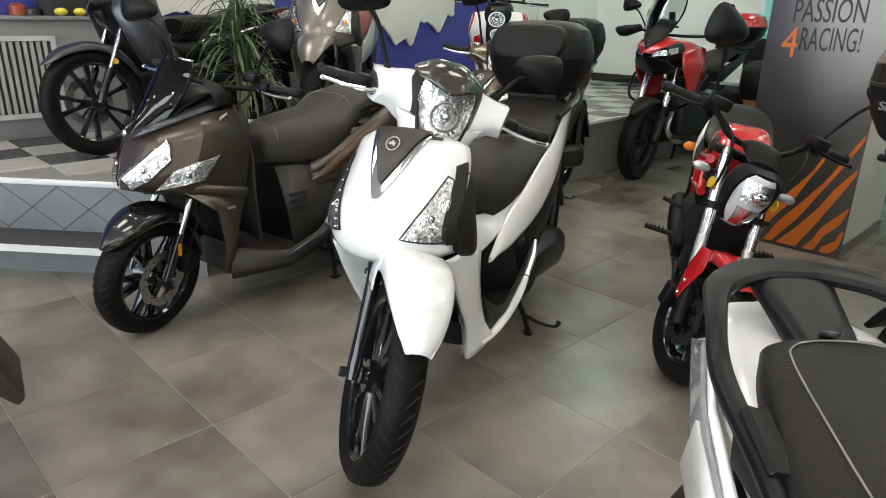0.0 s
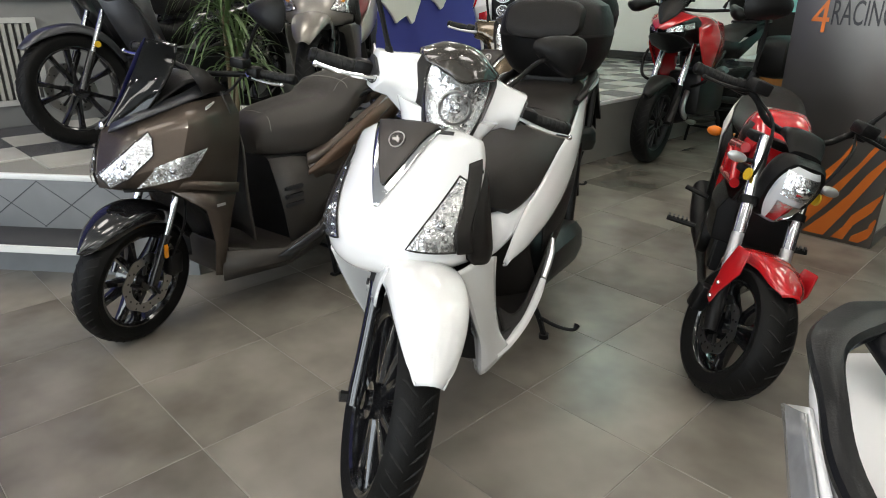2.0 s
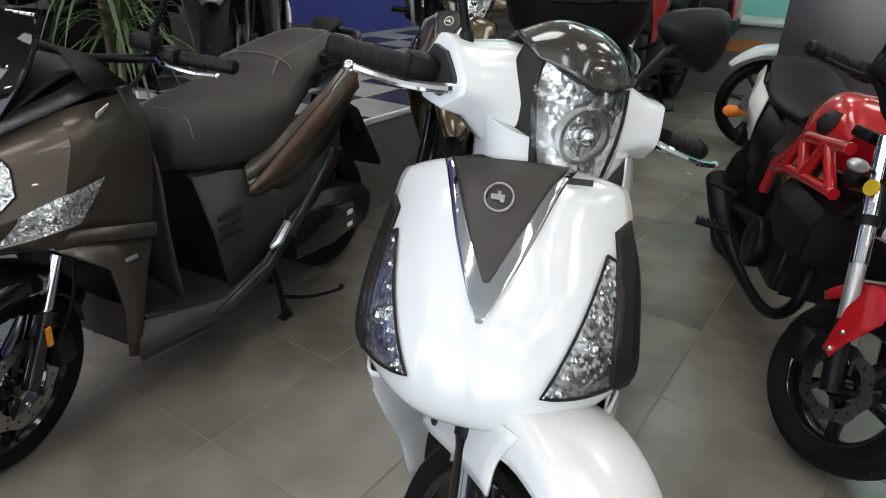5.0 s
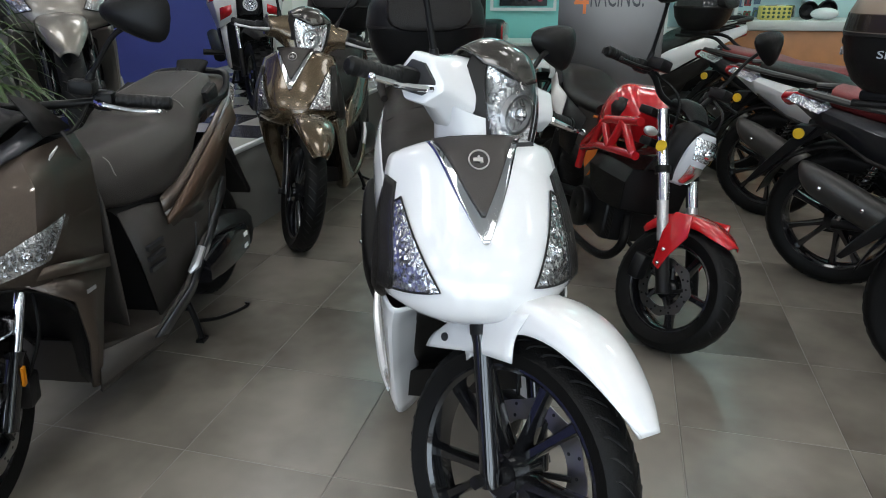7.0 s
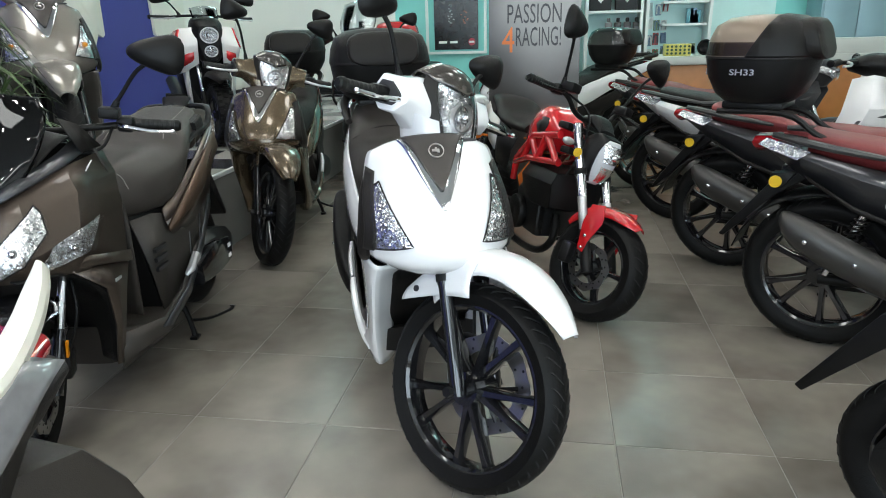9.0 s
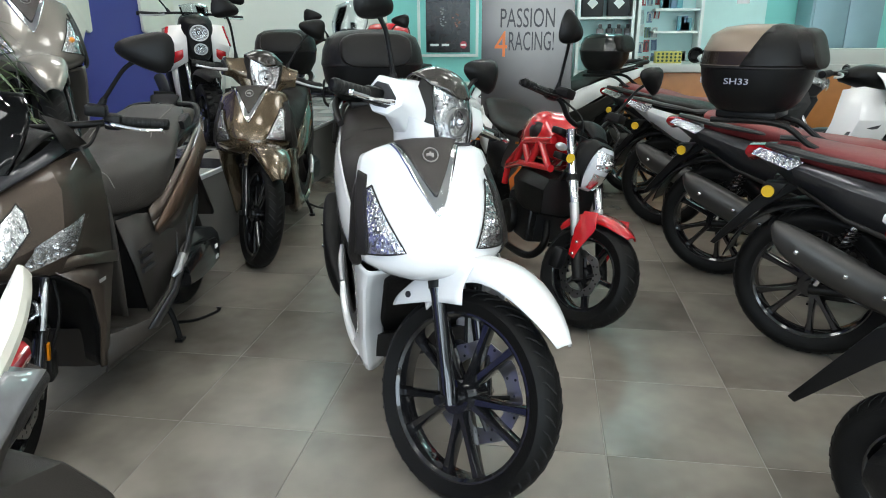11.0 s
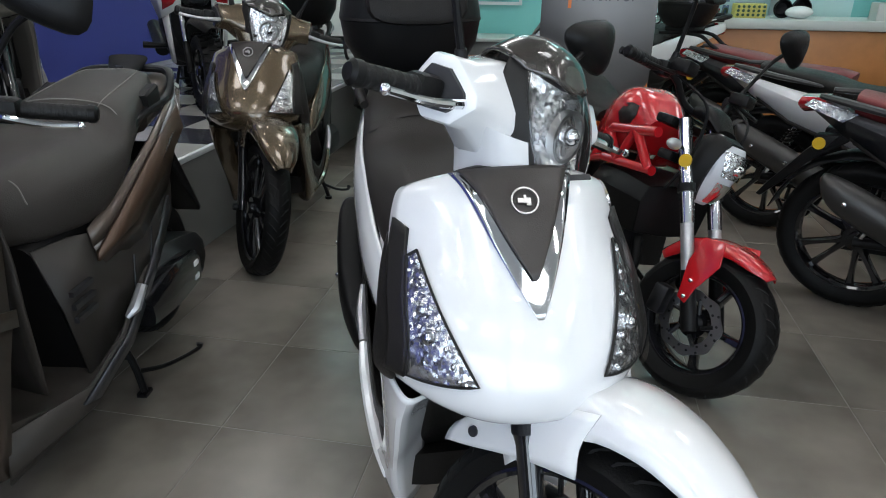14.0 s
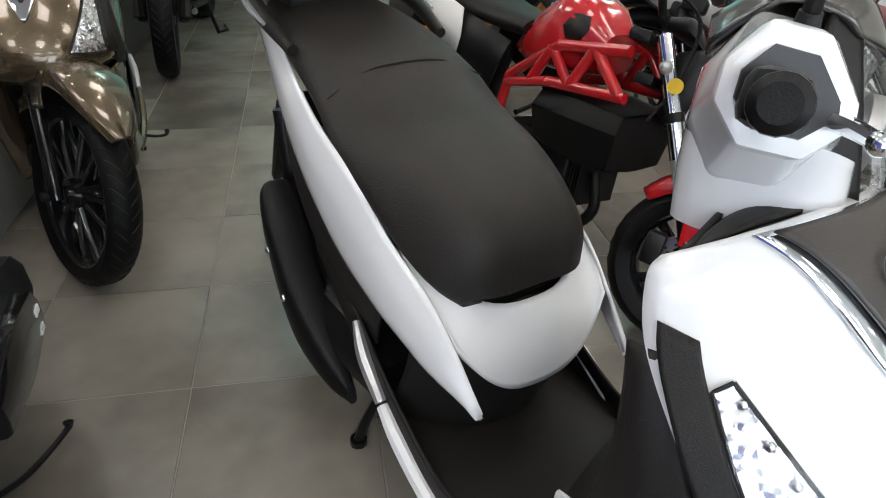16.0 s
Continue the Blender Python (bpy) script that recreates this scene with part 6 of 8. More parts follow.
        part("cable", tube([(-0.20, s * 0.19, 0.92), (-0.10, s * 0.14, 0.86), (-0.10, s * 0.11, 0.72), (-0.14, s * 0.10, 0.60)], 0.005, 6, 16).xf(S), BLACK_PL, t)
    # tank: red shell with a dark hexagonal inlay each side
    tk = [[(-0.285, 0, 0.800), (-0.285, 0.050, 0.795), (-0.290, 0.072, 0.76), (-0.30, 0.066, 0.70), (-0.31, 0, 0.68)],
          [(-0.37, 0, 0.872), (-0.37, 0.070, 0.862), (-0.38, 0.108, 0.80), (-0.39, 0.098, 0.69), (-0.40, 0, 0.66)],
          [(-0.47, 0, 0.880), (-0.47, 0.074, 0.870), (-0.48, 0.116, 0.79), (-0.49, 0.098, 0.675), (-0.49, 0, 0.65)],
          [(-0.585, 0, 0.805), (-0.585, 0.058, 0.795), (-0.59, 0.088, 0.735), (-0.59, 0.075, 0.66), (-0.59, 0, 0.65)],
          [(-0.66, 0, 0.72), (-0.66, 0.04, 0.715), (-0.66, 0.06, 0.69), (-0.66, 0.04, 0.66), (-0.66, 0, 0.655)]]
    tank = part("tank", hull(tk, 32, 24), RED, t, "glossy red tank")
    part("filler_panel", hull([[(-0.38, 0, 0.876), (-0.38, 0.03, 0.874), (-0.38, 0.03, 0.85), (-0.38, 0, 0.85)], [(-0.46, 0, 0.880), (-0.46, 0.035, 0.876), (-0.46, 0.035, 0.85), (-0.46, 0, 0.85)], [(-0.54, 0, 0.840), (-0.54, 0.02, 0.836), (-0.54, 0.02, 0.81), (-0.54, 0, 0.81)]], 16, 12), BLACK_PL, tank)
    for s in (-1, 1):
        part("inlay", sheet([[(-0.350, s * 0.084, 0.832), (-0.378, s * 0.095, 0.836), (-0.402, s * 0.102, 0.830)], [(-0.338, s * 0.096, 0.800), (-0.378, s * 0.113, 0.800), (-0.418, s * 0.117, 0.796)], [(-0.356, s * 0.102, 0.765), (-0.380, s * 0.111, 0.762), (-0.402, s * 0.115, 0.766)]]), GREY_PL, tank, "dark hexagonal inlay", solid=0.005)
        # trellis
        tr = [((-0.17, 0.115, 0.735), (-0.40, 0.145, 0.700)), ((-0.40, 0.145, 0.700), (-0.60, 0.135, 0.565)), ((-0.15, 0.115, 0.615), (-0.42, 0.150, 0.590)), ((-0.42, 0.150, 0.590), (-0.60, 0.140, 0.540)),
              ((-0.28, 0.130, 0.720), (-0.34, 0.140, 0.595)), ((-0.28, 0.130, 0.720), (-0.17, 0.118, 0.615)), ((-0.34, 0.140, 0.597), (-0.43, 0.145, 0.690)), ((-0.43, 0.147, 0.683), (-0.50, 0.145, 0.568)), ((-0.60, 0.137, 0.565), (-0.62, 0.135, 0.45))]
        for a, b in tr:
            part("frame_tube", tube([(a[0], s * a[1] * 0.88, a[2]), (b[0], s * b[1] * 0.88, b[2])], 0.0165, 12), RED, t)
        part("shroud", hull([[(-0.13, 0.02, 0.575), (-0.13, 0.105, 0.570), (-0.125, 0.128, 0.52), (-0.14, 0.118, 0.41), (-0.14, 0.02, 0.40)], [(-0.30, 0.02, 0.580), (-0.30, 0.122, 0.575), (-0.30, 0.150, 0.52), (-0.30, 0.138, 0.40), (-0.30, 0.02, 0.39)], [(-0.45, 0.02, 0.565), (-0.45, 0.115, 0.560), (-0.46, 0.140, 0.51), (-0.44, 0.125, 0.42), (-0.44, 0.02, 0.41)]], 10, 5, smooth=False).xf(Matrix.Diagonal((1, s, 1, 1))), BLACK_PL, t, sharp=18, bevel=0.005)
        part("side_panel", sheet([[(-0.62, s * 0.125, 0.66), (-0.80, s * 0.140, 0.70), (-0.98, s * 0.12, 0.72)], [(-0.64, s * 0.145, 0.58), (-0.82, s * 0.155, 0.60), (-0.99, s * 0.13, 0.66)], [(-0.68, s * 0.14, 0.48), (-0.82, s * 0.15, 0.50), (-0.96, s * 0.12, 0.58)]]), BLACK_PL, t, solid=0.006, sharp=15)
        part("tail_cover", sheet([[(-0.86, s * 0.145, 0.715), (-1.00, s * 0.145, 0.745), (-1.18, s * 0.105, 0.785)], [(-0.83, s * 0.165, 0.63), (-1.00, s * 0.165, 0.665), (-1.20, s * 0.115, 0.745)], [(-0.86, s * 0.155, 0.555), (-0.98, s * 0.15, 0.59), (-1.16, s * 0.10, 0.70)]]), mat("pearl_white_plastic", (0.62, 0.61, 0.58), 0.35, coat=0.4), t, "off-white tail cover", solid=0.006, sharp=15)
        part("rear_indicator", tube([(-1.10, s * 0.10, 0.60), (-1.10, s * 0.16, 0.60)], 0.007, 8).add(ball((-1.10, s * 0.19, 0.60), 0.02, 0.035, 0.024, 12, 8)), ORANGE, t, "orange rear indicator")
        part("shock_absorber", tube([(-0.98, s * 0.12, 0.30), (-0.90, s * 0.12, 0.60)], 0.03, 10), DARK_METAL, t)
        part("swingarm", tube([(-0.62, s * 0.09, 0.33), (-0.90, s * 0.10, 0.28), (-1.16, s * 0.10, 0.245)], 0.024, 10), BLACK_PL, t)
        part("foot_peg", tube([(-0.66, s * 0.16, 0.27), (-0.67, s * 0.28, 0.275)], 0.012, 8), BLACK_PL, t)
        pg = Geo()
        for k in range(5):
            pg.add(box(-0.67, s * (0.20 + 0.018 * k), 0.287, 0.035, 0.008, 0.010))
        part("peg_rubber", pg, GRIP, t)
        part("rear_peg", tube([(-0.82, s * 0.14, 0.36), (-0.84, s * 0.24, 0.38)], 0.011, 8), BLACK_PL, t)
    sd = [[(-0.60, 0, 0.735), (-0.60, 0.07, 0.73), (-0.60, 0.10, 0.705), (-0.61, 0.08, 0.68), (-0.61, 0, 0.68)], [(-0.74, 0, 0.745), (-0.74, 0.09, 0.74), (-0.74, 0.135, 0.715), (-0.74, 0.11, 0.685), (-0.74, 0, 0.68)], [(-0.88, 0, 0.765), (-0.88, 0.10, 0.76), (-0.88, 0.145, 0.735), (-0.88, 0.12, 0.705), (-0.88, 0, 0.70)], [(-1.03, 0, 0.825), (-1.03, 0.09, 0.82), (-1.03, 0.125, 0.79), (-1.03, 0.10, 0.75), (-1.03, 0, 0.745)], [(-1.20, 0, 0.835), (-1.20, 0.06, 0.83), (-1.20, 0.085, 0.81), (-1.20, 0.07, 0.785), (-1.20, 0, 0.78)]]
    part("saddle", hull(sd, 32, 28), SEAT, t)
    part("engine_block", box(-0.45, 0, 0.33, 0.30, 0.20, 0.20), DARK_METAL, t, bevel=0.025)
    cyl = Geo()
    for k in range(7):
        cyl.add(box(-0.25 - 0.012 * k, 0, 0.33 + 0.004 * k, 0.006, 0.17, 0.15))
    part("cooling_fin", cyl, DARK_METAL, t)
    for s in (-1, 1):
        part("crankcase_cover", disc(0.085, (s * 0.10, s * 0.14), 24).xf(Matrix.Translation((-0.50, 0, 0.31))), BLACK_PL, t, bevel=0.008)
    part("exhaust_pipe", tube([(-0.24, -0.03, 0.36), (-0.20, -0.05, 0.25), (-0.30, -0.08, 0.17), (-0.60, -0.10, 0.16), (-0.85, -0.14, 0.24), (-1.05, -0.165, 0.34)], [0.018, 0.018, 0.018, 0.02, 0.045, 0.045], 12, 28), BLACK_PL, t)
    part("side_stand", tube([(-0.52, 0.10, 0.20), (-0.50, 0.20, 0.10), (-0.48, 0.27, 0.012)], 0.010, 8).add(box(-0.48, 0.275, 0.006, 0.05, 0.035, 0.012)), BLACK_PL, t)
    part("plate_holder", prism([(-1.20, 0.74), (-1.24, 0.72), (-1.40, 0.42), (-1.38, 0.41), (-1.18, 0.68)], -0.06, 0.06), BLACK_PL, t, bevel=0.003)
    for q in [tank, *tank.children]:
        q.data.transform(Matrix.Translation((0, 0, -0.045)) @ Matrix.Diagonal((1, 1.0, 1, 1)))
    # set the steered top and the body back behind the raked fork
    top = {"yoke", "headlamp_shell", "headlamp", "instrument", "handlebar", "grip", "brake_lever", "switch_box", "master_cylinder", "mirror", "cable", "indicator"}
    stay = {"fork_leg", "front_mudguard", "brake_caliper"}
    up, rear = S @ Matrix.Translation((-0.10, 0, -0.042)) @ S.inverted(), Matrix.Translation((-0.13, 0, 0))
    for ob in t.children:
        name = ob.name.split(".")[0]
        if ob is front or name in stay or ob == front:
            continue
        for q in [ob, *ob.children_recursive]:
            q.data.transform(up if name in top else rear)
    return t


def underbone(label, m, paint, seat=SEAT, group="", fairing=None, tail=None, steer=0.0, script=True, mirrors=True, accent=None, rack=False):
    """A slim step-through commuter with 17-inch wheels; x forward from the front axle, rear axle at -1.24."""
    t = thing("motorcycle", label, "motorcycle", m, group)
    R, L = 0.285, 1.24
    S = steering(-0.03, R, 26, steer)
    tail = tail or paint
    fairing = fairing or paint
    wheel(t, (0, 0, R), R, 0.085, 0.215, 5, steer=S, disc_side=-1)
    wheel(t, (-L, 0, R), R, 0.10, 0.215, 5)
    ax = Vector((-math.sin(radians(26)), 0, math.cos(radians(26))))
    for s in (-1, 1):
        a = Vector((0.01, s * 0.075, R))
        fk = part("fork_leg", tube([a, a + ax * 0.2], 0.020, 12).xf(S), GLOSS_BLACK, t)
        part("stanchion", tube([a + ax * 0.19, a + ax * 0.42], 0.014, 12).xf(S), CHROME, fk)
        part("reflector", disc(0.016, (s * 0.098, s * 0.104), 14).xf(S @ Matrix.Translation((-0.10, 0, 0.50))), YELLOW_REFL, fk)
        # tail flank: long tapering panel, sharp crease
        fl = [[(-0.66, 0.120, 0.690), (-0.90, 0.135, 0.735), (-1.15, 0.130, 0.790), (-1.40, 0.105, 0.835), (-1.60, 0.070, 0.870)], [(-0.64, 0.150, 0.600), (-0.90, 0.160, 0.660), (-1.15, 0.150, 0.735), (-1.42, 0.120, 0.810), (-1.66, 0.075, 0.865)], [(-0.68, 0.145, 0.420), (-0.92, 0.150, 0.490), (-1.15, 0.138, 0.590), (-1.40, 0.102, 0.720), (-1.60, 0.060, 0.820)]]
        part("tail_panel", sheet(fl, s), tail, t, solid=0.006, sharp=12)
        cr = [[(-0.70, 0.150, 0.44), (-0.92, 0.156, 0.510), (-1.16, 0.144, 0.610), (-1.38, 0.112, 0.725)], [(-0.71, 0.153, 0.42), (-0.92, 0.158, 0.488), (-1.16, 0.146, 0.588), (-1.36, 0.113, 0.70)]]
        part("lower_edge", sheet(cr, s), GREY_PL, t, solid=0.008, sharp=12)
        if script:
            g = Geo()
            for k in range(9):
                u = k / 8
                x, z = -0.74 - 0.16 * u, 0.625 + 0.040 * u
                g.add(tube([(x, s * 0.160, z), (x - 0.012, s * 0.162, z + 0.016 + 0.008 * (k % 3)), (x - 0.018, s * 0.162, z + 0.004)], 0.0016, 5))
            part("script", g, SILVER, t, "thin silver script lettering, unreadable")
        lens = grid_surface([[(-1.36, 0.122, 0.842), (-1.62, 0.080, 0.885)], [(-1.40, 0.136, 0.790), (-1.66, 0.085, 0.850)]], side=s)
        lens_lamp("rear_indicator", t, lens, ((0, 0.05), (1, 0.0), (1, 1), (0.12, 1)), "clear rear indicator lamp", lift=0.004, bezel=False)
        part("grab_rail", tube([(-1.05, s * 0.125, 0.830), (-1.20, s * 0.165, 0.865), (-1.42, s * 0.155, 0.895), (-1.58, s * 0.10, 0.905)], [0.010, 0.017, 0.019, 0.014], 8, 16), mat("grey_grab_rail", (0.045, 0.045, 0.045), 0.45, metal=0.3), t, "satin grey grab rail")
        ls = [[(-0.16, 0.075, 0.90), (-0.25, 0.13, 0.92), (-0.34, 0.13, 0.90)], [(-0.10, 0.11, 0.76), (-0.24, 0.185, 0.76), (-0.36, 0.17, 0.74)], [(-0.17, 0.12, 0.60), (-0.30, 0.195, 0.58), (-0.42, 0.17, 0.56)], [(-0.28, 0.11, 0.42), (-0.38, 0.16, 0.40), (-0.50, 0.14, 0.40)]]
        part("leg_shield", sheet(ls, s), fairing, t, solid=0.006, sharp=15)
        part("shield_inlay", sheet([[(-0.15, 0.135, 0.74), (-0.28, 0.190, 0.70)], [(-0.20, 0.135, 0.66), (-0.33, 0.195, 0.62)], [(-0.28, 0.13, 0.52), (-0.38, 0.18, 0.50)]], s), GUNMETAL, t, solid=0.012, sharp=15)
        part("swingarm", tube([(-0.72, s * 0.075, 0.33), (-L, s * 0.085, R)], 0.02, 10), BLACK_PL, t)
        part("shock_absorber", tube([(-L + 0.02, s * 0.11, R + 0.03), (-1.10, s * 0.12, 0.62)], 0.014, 10), CHROME, t)
        sp = Geo()
        for k in range(9):
            u = 0.2 + 0.07 * k
            sp.add(lathe([(0.024, -0.004), (0.030, 0), (0.024, 0.004)], 12, "z").xf(Matrix.Translation((-L + 0.02 + 0.12 * u, s * (0.11 + 0.01 * u), R + 0.03 + 0.305 * u))))
        part("spring", sp, BLACK_PL, t)
        part("foot_peg", tube([(-0.62, s * 0.10, 0.26), (-0.63, s * 0.27, 0.27)], 0.014, 8), GRIP, t)
        part("rear_peg", tube([(-0.92, s * 0.10, 0.36), (-0.95, s * 0.22, 0.39)], 0.012, 8), BLACK_PL, t)
    part("centre_cover", hull([[(-0.36, 0, 0.72), (-0.36, 0.05, 0.71), (-0.40, 0.07, 0.60), (-0.44, 0, 0.50)], [(-0.52, 0, 0.60), (-0.52, 0.07, 0.59), (-0.52, 0.08, 0.52), (-0.52, 0, 0.45)], [(-0.72, 0, 0.66), (-0.72, 0.10, 0.64), (-0.72, 0.12, 0.54), (-0.72, 0, 0.46)]], 20, 14), BLACK_PL, t)
    part("under_tray", hull([[(-0.66, 0, 0.70), (-0.66, 0.11, 0.69), (-0.66, 0.12, 0.50), (-0.66, 0, 0.46)], [(-1.00, 0, 0.76), (-1.00, 0.12, 0.75), (-1.00, 0.12, 0.60), (-1.00, 0, 0.58)], [(-1.45, 0, 0.84), (-1.45, 0.08, 0.83), (-1.45, 0.08, 0.78), (-1.45, 0, 0.76)]], 20, 10), BLACK_PL, t)
    st = [[(-0.56, 0, 0.750), (-0.56, 0.05, 0.747), (-0.57, 0.075, 0.730), (-0.57, 0.05, 0.655), (-0.57, 0, 0.655)], [(-0.70, 0, 0.820), (-0.70, 0.08, 0.815), (-0.70, 0.125, 0.775), (-0.70, 0.10, 0.690), (-0.70, 0, 0.685)], [(-0.92, 0, 0.840), (-0.92, 0.09, 0.835), (-0.92, 0.14, 0.805), (-0.92, 0.11, 0.725), (-0.92, 0, 0.720)], [(-1.08, 0, 0.890), (-1.08, 0.085, 0.885), (-1.08, 0.13, 0.855), (-1.08, 0.10, 0.770), (-1.08, 0, 0.765)], [(-1.40, 0, 0.935), (-1.40, 0.06, 0.931), (-1.40, 0.095, 0.910), (-1.40, 0.07, 0.835), (-1.40, 0, 0.830)]]
    part("saddle", hull(st, 32, 28), seat, t)
    part("rear_lamp", hull([[(-1.56, 0, 0.895), (-1.56, 0.065, 0.89), (-1.56, 0.07, 0.85), (-1.56, 0, 0.82)], [(-1.70, 0, 0.885), (-1.70, 0.05, 0.88), (-1.71, 0.055, 0.845), (-1.68, 0, 0.80)]], 20, 6), RED_LENS, t)
    mg = []
    for k in range(8):
        a = radians(70 + k * 14)
        mg.append([(-L + 0.325 * math.cos(a), y, R + (0.325 if abs(y) < 0.05 else 0.305) * math.sin(a)) for y in (-0.07, -0.045, 0.045, 0.07)])
    part("inner_mudguard", skin(mg, 10, 16, closed=False), BLACK_PL, t, solid=0.005)
    arm = [(-1.28, 0.69), (-1.40, 0.68), (-1.48, 0.58), (-1.585, 0.44), (-1.62, 0.385), (-1.60, 0.38), (-1.535, 0.45), (-1.44, 0.56), (-1.35, 0.63)]
    gd = part("plate_arm", prism(arm, -0.055, 0.055), BLACK_PL, t, "black mudguard tail", bevel=0.006)
    for s in (-1, 1):
        part("side_reflector", disc(0.022, (s * 0.118, s * 0.126), 18).xf(Matrix.Translation((-1.42, 0, 0.635))), YELLOW_REFL, gd, "round yellow reflector")
        part("reflector_bracket", prism([(-1.36, 0.67), (-1.44, 0.665), (-1.445, 0.61), (-1.40, 0.61)], s * 0.055, s * 0.118), BLACK_PL, gd, bevel=0.005)
    part("engine", box(-0.56, 0, 0.34, 0.34, 0.22, 0.20), DARK_METAL, t, bevel=0.03)
    part("crankcase_cover", disc(0.095, (-0.155, 0.155), 24).xf(Matrix.Translation((-0.58, 0, 0.33))), DARK_METAL, t, bevel=0.01)
    part("cylinder", box(-0.34, 0, 0.36, 0.14, 0.12, 0.12), DARK_METAL, t, bevel=0.01)
    sl = []
    for x, z, r in ((-0.84, 0.285, 0.034), (-0.92, 0.315, 0.062), (-1.08, 0.375, 0.078), (-1.24, 0.440, 0.080), (-1.34, 0.480, 0.066), (-1.37, 0.49, 0.034)):
        sl.append([(x - 0.3 * r * math.sin(a), -0.175 + r * 0.6 * math.cos(a), z + r * math.sin(a)) for a in [2 * math.pi * k / 16 for k in range(16)]])
    si = part("silencer", skin(sl, 20, 20), mat("satin_dark_heat_shield", (0.055, 0.053, 0.05), 0.38, metal=0.5), t, "dark heat-shielded silencer")
    for x, z in ((-1.00, 0.352), (-1.12, 0.40), (-1.28, 0.455)):
        part("bolt", ball((x, -0.224, z), 0.009, 0.006, 0.009, 8, 6), CHROME, si)
    part("exhaust_pipe", tube([(-0.34, -0.03, 0.28), (-0.36, -0.08, 0.20), (-0.60, -0.14, 0.21), (-0.86, -0.17, 0.295)], 0.017, 10, 18), STEEL, t)
    part("chain_case", hull([[(-0.62, 0.09, 0.40), (-0.62, 0.13, 0.39), (-0.62, 0.13, 0.27), (-0.62, 0.09, 0.26)], [(-1.30, 0.09, 0.36), (-1.30, 0.13, 0.35), (-1.30, 0.13, 0.22), (-1.30, 0.09, 0.21)]], 16, 6).xf(Matrix.Translation((0, 0.07, 0)) @ Matrix.Diagonal((1, 0.35, 1, 1))), BLACK_PL, t)
    part("centre_stand", tube([(-0.70, 0.09, 0.24), (-0.74, 0.14, 0.10), (-0.745, 0.16, 0.012)], 0.011, 8).add(tube([(-0.70, -0.09, 0.24), (-0.74, -0.14, 0.10), (-0.745, -0.16, 0.012)], 0.011, 8)).add(tube([(-0.723, -0.124, 0.16), (-0.723, 0.124, 0.16)], 0.010, 8)).add(box(-0.745, 0.16, 0.006, 0.04, 0.03, 0.012)).add(box(-0.745, -0.16, 0.006, 0.04, 0.03, 0.012)), BLACK_PL, t)
    fd = []
    for deg, r, w1, drop in ((155, 0.315, 0.06, 0.04), (125, 0.32, 0.066, 0.05), (95, 0.32, 0.066, 0.045), (65, 0.32, 0.06, 0.035), (42, 0.323, 0.03, 0.015)):
        a = radians(deg)
        fd.append([((r - d) * math.cos(a), u * w1, R + (r - d) * math.sin(a)) for u, d in ((-1, drop), (-0.8, 0.01), (0, 0), (0.8, 0.01), (1, drop))])
    part("front_mudguard", skin(fd, 18, 18, closed=False).xf(S), paint, t, solid=0.004)
    # nose and bars
    ns = rows_surface([(-0.20, 1.00, 0.06, 0.03, 0.0), (-0.11, 0.955, 0.12, 0.07, 0.0), (-0.065, 0.90, 0.14, 0.09, -0.01), (-0.06, 0.85, 0.125, 0.09, -0.02), (-0.10, 0.79, 0.08, 0.05, 0.0)])
    part("nose_fairing", patch(ns, ((-1, 0), (1, 0), (1, 1), (-1, 1)), 0.0, 20, 18).xf(S), fairing, t, solid=0.006)
    for s in (-1, 1):
        lens_lamp("headlamp", t, ns, ((s * 0.12, 0.62), (s * 0.95, 0.40), (s * 1.0, 0.62), (s * 0.2, 0.82)), "slim clear headlamp", lift=0.005, S=S, bezel=False)
    part("bar_cover", hull([[(-0.17, 0, 1.005), (-0.17, 0.05, 1.0), (-0.17, 0.06, 0.93), (-0.17, 0, 0.90)], [(-0.28, 0, 1.02), (-0.28, 0.10, 1.01), (-0.28, 0.12, 0.95), (-0.28, 0, 0.90)], [(-0.38, 0, 0.99), (-0.38, 0.08, 0.985), (-0.38, 0.09, 0.95), (-0.38, 0, 0.93)]], 20, 10).xf(S), BLACK_PL, t)
    part("handlebar", tube([(-0.40, -0.25, 0.985), (-0.34, -0.10, 0.98), (-0.34, 0.10, 0.98), (-0.40, 0.25, 0.985)], 0.011, 10, 16).xf(S), BLACK_PL, t)
    for s in (-1, 1):
        grip_set(t, s * 0.235, -0.395, 0.985, S, SILVER, 0.0, 0.12)
        if mirrors:
            mirror(t, (-0.36, s * 0.19, 1.0), (-0.32, s * 0.30, 1.20), (-1, 0.1 * s, -0.1), S=S, size=(0.07, 0.045))
    if accent:
        for s in (-1, 1):
            part("nose_stripe", patch(ns, ((s * 0.02, 0.06), (s * 0.85, 0.14), (s * 1.0, 0.40), (s * 0.10, 0.56)), 0.005, 8, 6).xf(S), accent, t, "dark red nose stripe", solid=0.003)
    # short tail behind the rear axle
    keep = ("plate_arm", "reflector_bracket", "side_reflector", "tyre", "wheel", "spoke", "hub", "tread_groove", "silencer", "bolt", "inner_mudguard", "shock_absorber", "chain_case", "swingarm")
    for ob in t.children_recursive:
        if ob.name.split(".")[0] not in keep:
            for v in ob.data.vertices:
                if v.co.x < -L:
                    v.co.x = -L + (v.co.x + L) * 0.62
                if v.co.z > 0.5 and v.co.x < -0.45:
                    v.co.z = 0.5 + (v.co.z - 0.5) * (1 - 0.26 * min(1, (-0.45 - v.co.x) / 0.25))
